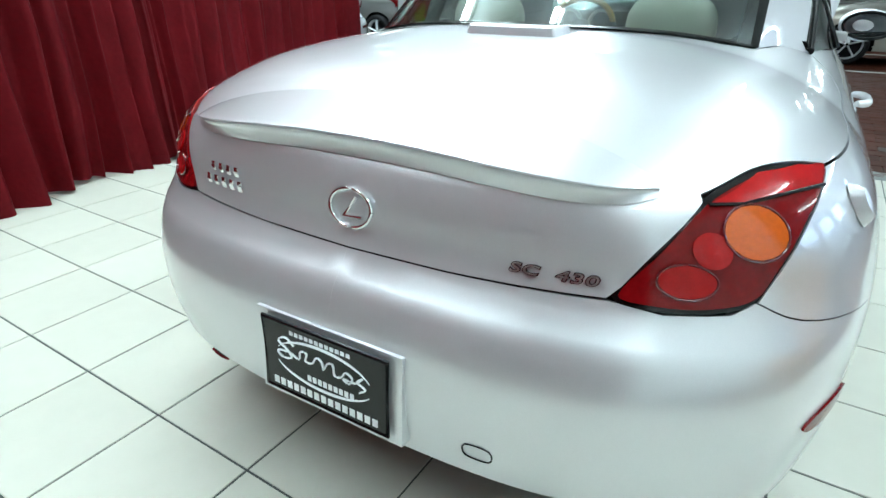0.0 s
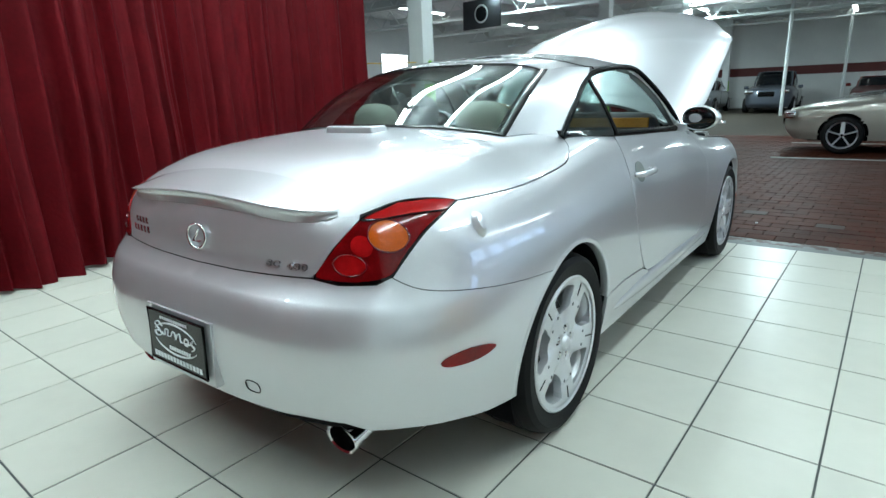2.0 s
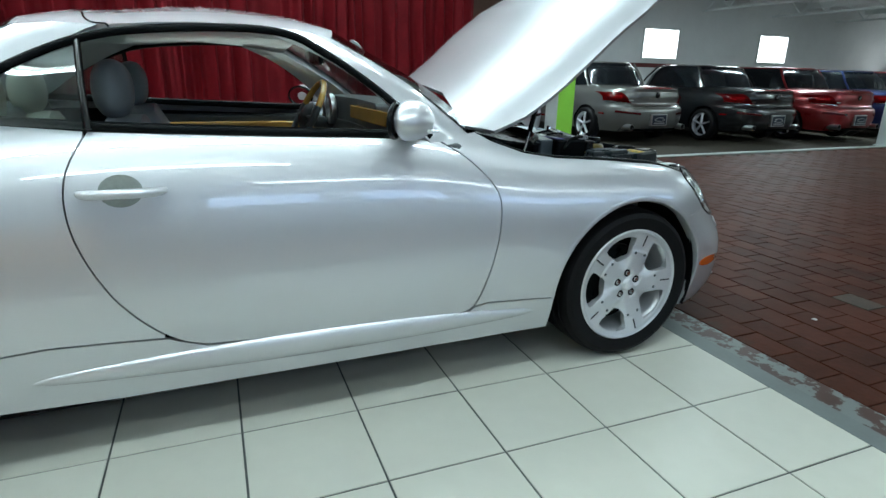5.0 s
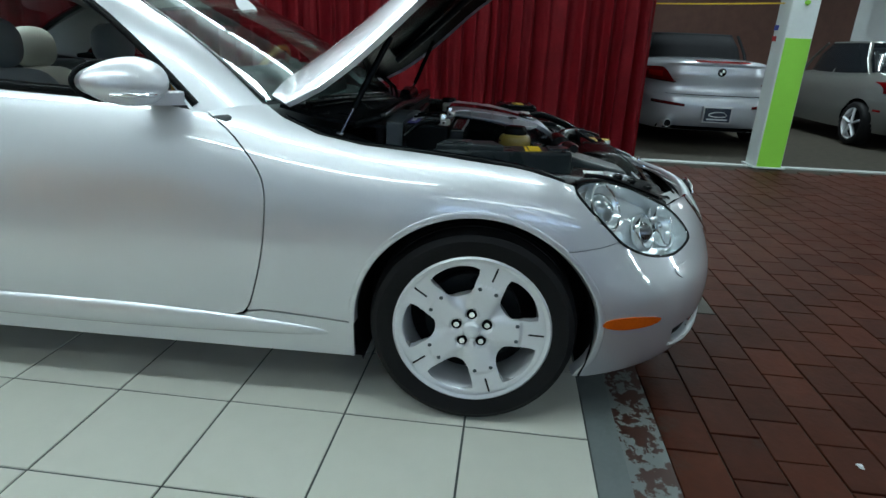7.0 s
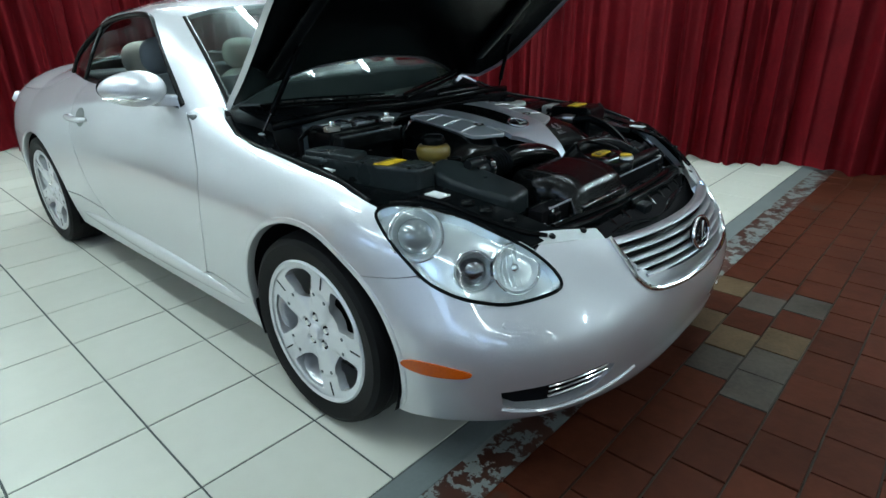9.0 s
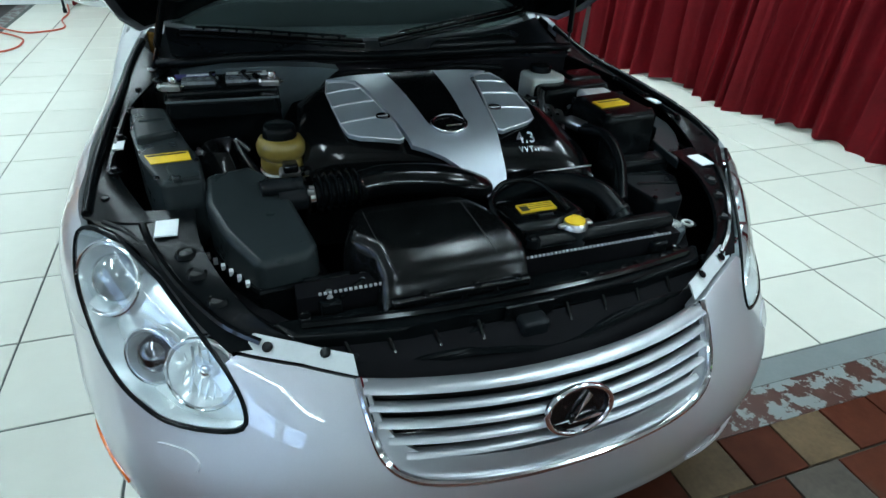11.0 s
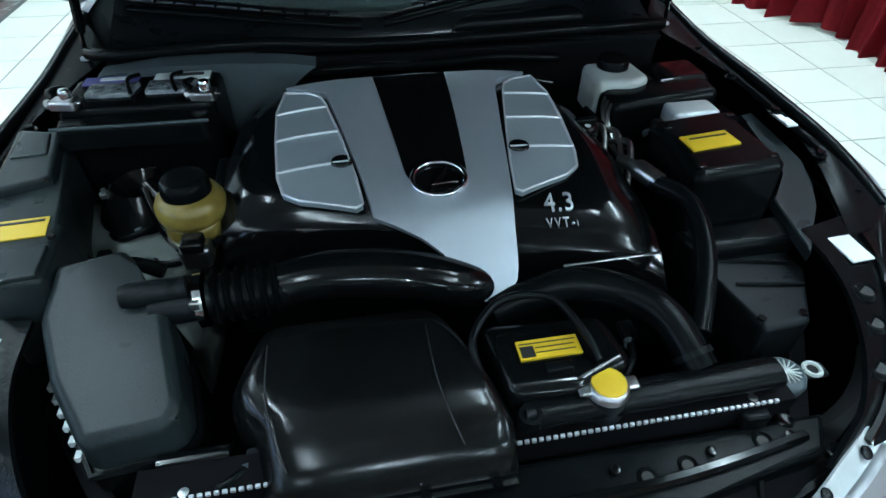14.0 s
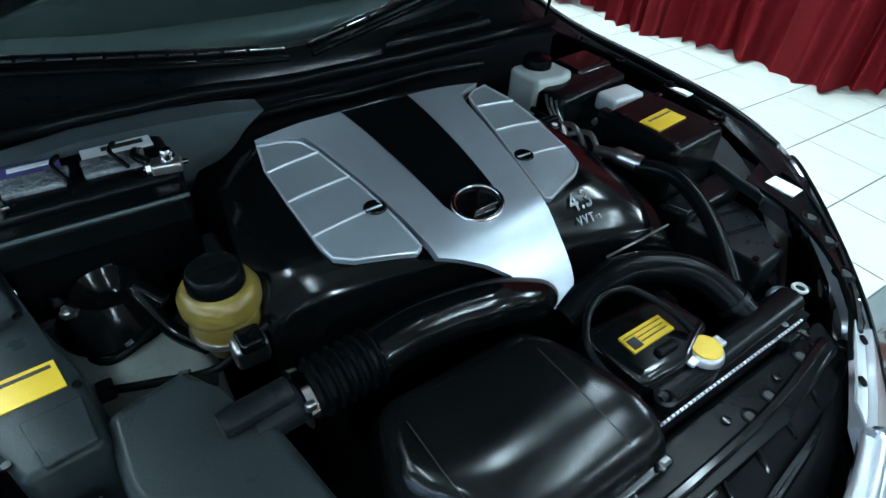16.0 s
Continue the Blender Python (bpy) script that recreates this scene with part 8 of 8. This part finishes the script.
    for lev, (f, z) in enumerate(((1.0, 0.94), (0.86, 0.94 + (roof_z - 0.94) * 0.62), (0.70, roof_z - 0.025))):
        r = []
        for i in range(n):
            a = math.tau * i / n
            cx, cy = math.cos(a), math.sin(a)
            sx = (abs(cx) ** 0.55) * (1 if cx > 0 else -1)
            sy = (abs(cy) ** 0.75) * (1 if cy > 0 else -1)
            yy = -0.11 * L + sy * 0.50 * L * (1 - (1 - f) * 1.25)
            xx = sx * W * 0.83 * (1 - (1 - f) * 0.62)
            r.append(bm.verts.new((xx, yy, z)))
        ring.append(r)
    for a, b in zip(ring, ring[1:]):
        for i in range(n):
            bm.faces.new((a[i], a[(i + 1) % n], b[(i + 1) % n], b[i]))
    bm.faces.new(ring[-1])
    part("soft_top_rear" if soft_top else "cabin_glass", bm, soft_top or CAR_GLASS, c)
    bm = bmesh.new()
    r0 = []
    for f, z in ((0.715, roof_z - 0.035), (0.70, roof_z - 0.012), (0.5, roof_z)):
        r = []
        for i in range(n):
            a = math.tau * i / n
            cx, cy = math.cos(a), math.sin(a)
            sx = (abs(cx) ** 0.55) * (1 if cx > 0 else -1)
            sy = (abs(cy) ** 0.75) * (1 if cy > 0 else -1)
            r.append(bm.verts.new((sx * W * 0.83 * (1 - (1 - f) * 0.62), -0.11 * L + sy * 0.50 * L * (1 - (1 - f) * 1.25), z)))
        r0.append(r)
    for a, b in zip(r0, r0[1:]):
        for i in range(n):
            bm.faces.new((a[i], a[(i + 1) % n], b[(i + 1) % n], b[i]))
    bm.faces.new(r0[-1])
    bm.faces.new(r0[0][::-1])
    part("roof", bm, soft_top or paint, c)
    for s in (1, -1):
        for y0, y1, z1 in ((0.34 * L, 0.13 * L, roof_z - 0.03), (-0.50 * L, -0.36 * L, roof_z - 0.03), (-0.13 * L, -0.14 * L, roof_z - 0.03)):
            part("window_pillar", tube([(s * W * 0.80 * (0.93 if y0 != -0.13 * L else 1.03), y0, 0.95), (s * W * 0.735, (y0 + y1) / 2, (0.95 + z1) / 2), (s * W * 0.655, y1, z1)], 0.028, 6, flat=0.6), soft_top or paint, c)
        lamp = tail_patch("tail_lamp", (s * W * 0.56, s * W * 0.90), lambda t: (boot - 0.275 + 0.035 * t, boot - 0.262 + 0.19 * soft_step(0.0, 0.55, t) - 0.02 * t), 0.012, LAMP_RED, c, "red tail lamp with a clear lower edge", 16)
        tail_patch("clear_strip", (s * W * 0.57, s * W * 0.89), lambda t: (boot - 0.288 + 0.035 * t, boot - 0.270 + 0.035 * t), 0.016, CHROME, lamp, "clear lower strip", 16)
        tail_patch("inner_lens", (s * W * 0.72, s * W * 0.865), lambda t: (boot - 0.225 + 0.02 * t, boot - 0.125), 0.017, LAMP_BRIGHT, lamp)
        tail_patch("rear_reflector", (s * W * 0.44, s * W * 0.83), lambda t: (0.525 + 0.03 * t, 0.562 + 0.035 * t), 0.008, LAMP_DARK, c, "long dull red rear reflector")
        part("head_lamp", box(s * W * 0.68 - 0.17, s * W * 0.68 + 0.17, L - 0.22, L - 0.03, nose - 0.22, nose - 0.08, 0.04), CHROME, c, "clear head lamp")
        part("door_mirror", box(s * (W + 0.08) - 0.09, s * (W + 0.08) + 0.09, 0.26 * L - 0.05, 0.26 * L + 0.05, 0.96, 1.09, 0.03), paint, c)
        part("side_marker", box(s * W - 0.012, s * W + 0.012, -0.83 * L, -0.77 * L, 0.52, 0.55, 0.005), LAMP_RED, body_ob)
        part("door_gap", tube([(s * W * 1.0, 0.20 * L, 0.90), (s * W * 1.003, 0.21 * L, 0.55), (s * W * 0.99, 0.19 * L, 0.30)], 0.006, 5), BLACK, body_ob)
        for y in (-axle, axle):
            out = Matrix.Translation((s * (W - 0.10), y, 0.31)) @ pose(0, 0, 0, 0, 90 * s, 0)
            w = part("wheel", lathe([(0.21, -0.09), (0.20, 0.05), (0.222, 0.09), (0.225, 0.096)], 28, out), ALLOY, c, "spoked alloy wheel")
            part("tyre", lathe([(0.222, -0.10), (0.27, -0.105), (0.305, -0.08), (0.31, 0.0), (0.305, 0.08), (0.27, 0.105), (0.222, 0.10)], 32, out), RUBBER, w)
            part("wheel_back", lathe([(0.0, 0.02), (0.20, 0.02), (0.20, 0.01)], 24, out), DEEP, w)
            for k in range(5):
                a = math.tau * k / 5
                part("spoke", tube([out @ Vector((0.02 * math.cos(a), 0.02 * math.sin(a), 0.085)), out @ Vector((0.215 * math.cos(a), 0.215 * math.sin(a), 0.082))], 0.030, 6, flat=0.5), ALLOY, w)
    tail_y = -L * 1.0
    plate = part("rear_plate", box(-0.185, 0.185, tail_y - 0.022, tail_y + 0.03, 0.335, 0.545, 0.008), DULL_STEEL, c, "dealer plate in a pale frame")
    part("plate_face", box(-0.160, 0.160, tail_y - 0.026, tail_y - 0.020, 0.355, 0.525), mat("navy_plate", (0.012, 0.018, 0.035), 0.35), plate)
    part("plate_bar", tube(smooth_line([(0.12, tail_y - 0.027, 0.43), (0.07, tail_y - 0.027, 0.475), (-0.05, tail_y - 0.027, 0.47), (-0.11, tail_y - 0.027, 0.435), (0.0, tail_y - 0.027, 0.415), (0.11, tail_y - 0.027, 0.425)], 5), 0.006, 6), DULL_STEEL, plate)
    part("plate_bar", box(-0.13, 0.13, tail_y - 0.030, tail_y - 0.025, 0.375, 0.392), DULL_STEEL, plate)
    em = -L * tail(boot - 0.13)
    emblem = part("boot_emblem", lathe([(0.0, 0.010), (0.045, 0.009), (0.052, 0.0)], 20, Matrix.Translation((0, em, boot - 0.13)) @ pose(0, 0, 0, 90, 0, 0)), GLOSS_BLACK, c, "round dark emblem with bright quarters")
    for a in (0, math.pi):
        part("emblem_quarter", prism([(0, 0)] + [(0.034 * math.cos(a + math.pi / 2 * k / 5), 0.034 * math.sin(a + math.pi / 2 * k / 5)) for k in range(6)], 0.009, 0.0125, 0.0, m=Matrix.Translation((0, em, boot - 0.13)) @ pose(0, 0, 0, 90, 0, 0)), CHROME, emblem)
    tail_patch("brake_lamp_bar", (-0.33, 0.33), lambda t: (boot - 0.012, boot + 0.008), 0.010, LAMP_BRIGHT, c, "slim red brake lamp along the boot edge")
    tail_patch("model_badge", (-W * 0.66, -W * 0.54), lambda t: (boot - 0.235, boot - 0.215), 0.004, DULL_STEEL, body_ob)
    tail_patch("rear_diffuser", (-W * 0.72, W * 0.72), lambda t: (0.225, 0.275), 0.006, BLACK, c)
    tail_patch("boot_gap", (-W * 0.80, W * 0.80), lambda t: (0.672, 0.679), 0.004, BLACK, body_ob)
    part("front_grille", box(-0.30, 0.30, L - 0.06, L + 0.008, nose - 0.34, nose - 0.14, 0.03), GLOSS_BLACK, c)
    for s in (0.60, -0.60):
        ex = part("exhaust", tube([(s, -L + 0.25, 0.31), (s, tail_y - 0.005, 0.31)], 0.052, 16), DULL_STEEL, c)
        part("exhaust_mouth", tube([(s, tail_y - 0.004, 0.31), (s, tail_y - 0.008, 0.31)], 0.044, 16), DEEP, ex)
    return c


SILVER_C, DARK_C, RED_C, BLUE_C, BLACK_C, GOLD_C = (0.50, 0.52, 0.56), (0.06, 0.065, 0.07), (0.22, 0.012, 0.014), (0.02, 0.035, 0.12), (0.012, 0.013, 0.015), (0.42, 0.41, 0.36)
BLACK_CLOTH = mat("black_soft_top", (0.008, 0.008, 0.009), 0.8, spec=0.05, vary=0.2)
parked_car("silver coupe with a black soft top parked tail first", SILVER_C, (-7.72, 4.22, 0), 89, 4.80, 1.88, 1.47, 1.09, 0.82, BLACK_CLOTH)
parked_car("grey saloon parked tail first beside the lime pillar", (0.15, 0.15, 0.14), (-7.95, 7.45, 0), 90, 4.8, 1.85, 1.47, 1.0, 0.84)
parked_car("black saloon parked tail first in the row", BLACK_C, (-7.35, 9.85, 0), 90, 4.7, 1.82, 1.45, 1.0, 0.82)
parked_car("dark red saloon parked tail first in the row", RED_C, (-7.20, 12.05, 0), 90, 4.7, 1.82, 1.46, 1.0, 0.82)
parked_car("dark blue saloon parked tail first in the row", BLUE_C, (-7.30, 14.25, 0), 90, 4.7, 1.82, 1.44, 1.0, 0.82)
parked_car("red saloon parked tail first in the row", RED_C, (-7.30, 16.45, 0), 90, 4.6, 1.80, 1.45, 0.98, 0.82)
parked_car("black saloon parked tail first near the far wall", BLACK_C, (-7.50, 18.70, 0), 90)
parked_car("silver saloon parked tail first near the far wall", (0.36, 0.39, 0.42), (-7.60, 20.95, 0), 90)
parked_car("pale gold coupe parked nose out in a marked bay", GOLD_C, (2.55, 9.45, 0), 91, 4.45, 1.76, 1.38, 0.93, 0.80)
parked_car("black saloon parked nose out in a marked bay", BLACK_C, (2.75, 12.3, 0), 90)
parked_car("dark grey saloon parked nose out in a marked bay", DARK_C, (2.9, 15.0, 0), 90)
parked_car("silver saloon parked nose out in a marked bay", SILVER_C, (3.0, 17.8, 0), 90)
parked_car("slate grey four-wheel drive facing the hall", (0.11, 0.13, 0.16), (-2.0, 26.2, 0), 180, 4.7, 1.88, 1.68, 1.08, 1.0)
parked_car("dark red coupe facing the hall by the far wall", (0.13, 0.015, 0.015), (1.6, 26.6, 0), 180, 4.4, 1.78, 1.34)
parked_car("grey saloon facing the hall by the far wall", (0.25, 0.27, 0.29), (-4.9, 26.0, 0), 180)
# ---- floor pieces, last ----
P = 0.394


def tile_mesh(name, w, d, h, gap, lip, material):
    x, y = w - gap, d - gap
    v = [(gap / 2, gap / 2, -h), (x, gap / 2, -h), (x, y, -h), (gap / 2, y, -h), (gap / 2, gap / 2, -lip), (x, gap / 2, -lip), (x, y, -lip), (gap / 2, y, -lip),
         (gap / 2 + lip, gap / 2 + lip, 0), (x - lip, gap / 2 + lip, 0), (x - lip, y - lip, 0), (gap / 2 + lip, y - lip, 0)]
    f = [(0, 1, 5, 4), (1, 2, 6, 5), (2, 3, 7, 6), (3, 0, 4, 7), (4, 5, 9, 8), (5, 6, 10, 9), (6, 7, 11, 10), (7, 4, 8, 11), (8, 9, 10, 11)]
    me = bpy.data.meshes.new(name)
    me.from_pydata(v, [], f)
    me.materials.append(material)
    return me


tiled = structure("tiled_floor", box(0.0, 17.1 * P, 0.0, 19 * P, -0.012, -0.0035, m=grid_m @ Matrix.Translation((-13 * P, -18 * P, 0))), GROUT)
full = tile_mesh("tile", P, P, 0.009, 0.0048, 0.0012, TILE)
random.seed(11)
for i in range(-9, 4):
    for j in range(-18, 1):
        ob = new("tile", full)
        ob.parent = tiled
        ob.matrix_world = grid_m @ Matrix.Translation((i * P + random.uniform(-0.0006, 0.0006), j * P, random.uniform(-0.0004, 0.0004)))


def many(name, spots, w, d, h, gap, lip, material, parent):
    one = tile_mesh("piece", w, d, h, gap, lip, material)
    vs = np.array([v.co for v in one.vertices])
    fs = [tuple(p.vertices) for p in one.polygons]
    verts, faces = [], []
    for m in spots:
        k = len(verts)
        r = np.array(m)
        verts += [tuple(p) for p in vs @ r[:3, :3].T + r[:3, 3]]
        faces += [tuple(i + k for i in f) for f in fs]
    me = bpy.data.meshes.new(name)
    me.from_pydata(verts, [], faces)
    ob = link(name, me, material, parent)
    bpy.data.meshes.remove(one)
    return tagged(ob, kind="stuff")


many("outer_tiles", [grid_m @ Matrix.Translation((i * P, j * P, 0)) for i in (-13, -12, -11, -10) for j in range(-18, 1)], P, P, 0.009, 0.0048, 0.0012, TILE, tiled)

structure("grey_border", box(-13 * P, 4.06 * P, 1.003 * P, 1.25 * P, -0.013, -0.0025, m=grid_m), GREY_EDGE)
structure("flaked_border", box(-13 * P, 4.06 * P, 1.25 * P, 1.60 * P, -0.013, -0.0045, m=grid_m), FLAKED)
structure("flaked_side_border", box(4.06 * P, 4.42 * P, -18 * P, 1.6 * P, -0.013, -0.0045, m=grid_m), FLAKED)
brick_floor = structure("brick_floor", box(-11.5, 9.9, 1.95, 29.9, -0.013, -0.0105), MORTAR)
QW, QD = 0.208, 0.163
MATS = {}
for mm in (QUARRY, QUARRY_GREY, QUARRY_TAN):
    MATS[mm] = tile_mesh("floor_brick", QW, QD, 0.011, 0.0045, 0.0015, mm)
Q0 = 1.60 * P
aside, far = [], []
random.seed(23)
for row in range(0, 64):
    for col in range(-30, 40):
        shift = 0.5 * QW * (row % 2)
        x, y = col * QW + shift, Q0 + row * QD
        w = grid_m @ Vector((x, y, 0))
        if w.x > 8.5 or w.x < -4.1:
            continue
        m = grid_m @ Matrix.Translation((x, y, random.uniform(-0.0035, -0.001))) @ pose(0, 0, 0, random.uniform(-0.25, 0.25), random.uniform(-0.2, 0.2), random.uniform(-0.3, 0.3))
        if -10 <= col < 10 and row < 15:
            pick = QUARRY
            if (-1.34 < w.x < -0.98 and w.y < 2.06) or (-0.83 < w.x < -0.62 and w.y < 2.34):
                pick = QUARRY_TAN
            elif (-1.36 < w.x < -0.97 and w.y < 2.45) or (-0.56 < w.x < -0.30 and 2.1 < w.y < 2.35) or random.random() < 0.012:
                pick = QUARRY_GREY
            ob = new("floor_brick", MATS[pick])
            ob.parent = brick_floor
            ob.matrix_world = m
        else:
            far.append(m)
for row in range(-30, 4):
    for col in range(0, 8):
        aside.append(grid_m @ Matrix.Translation((4.42 * P + col * QW + 0.5 * QW * (row % 2), row * QD, random.uniform(-0.004, -0.001))))
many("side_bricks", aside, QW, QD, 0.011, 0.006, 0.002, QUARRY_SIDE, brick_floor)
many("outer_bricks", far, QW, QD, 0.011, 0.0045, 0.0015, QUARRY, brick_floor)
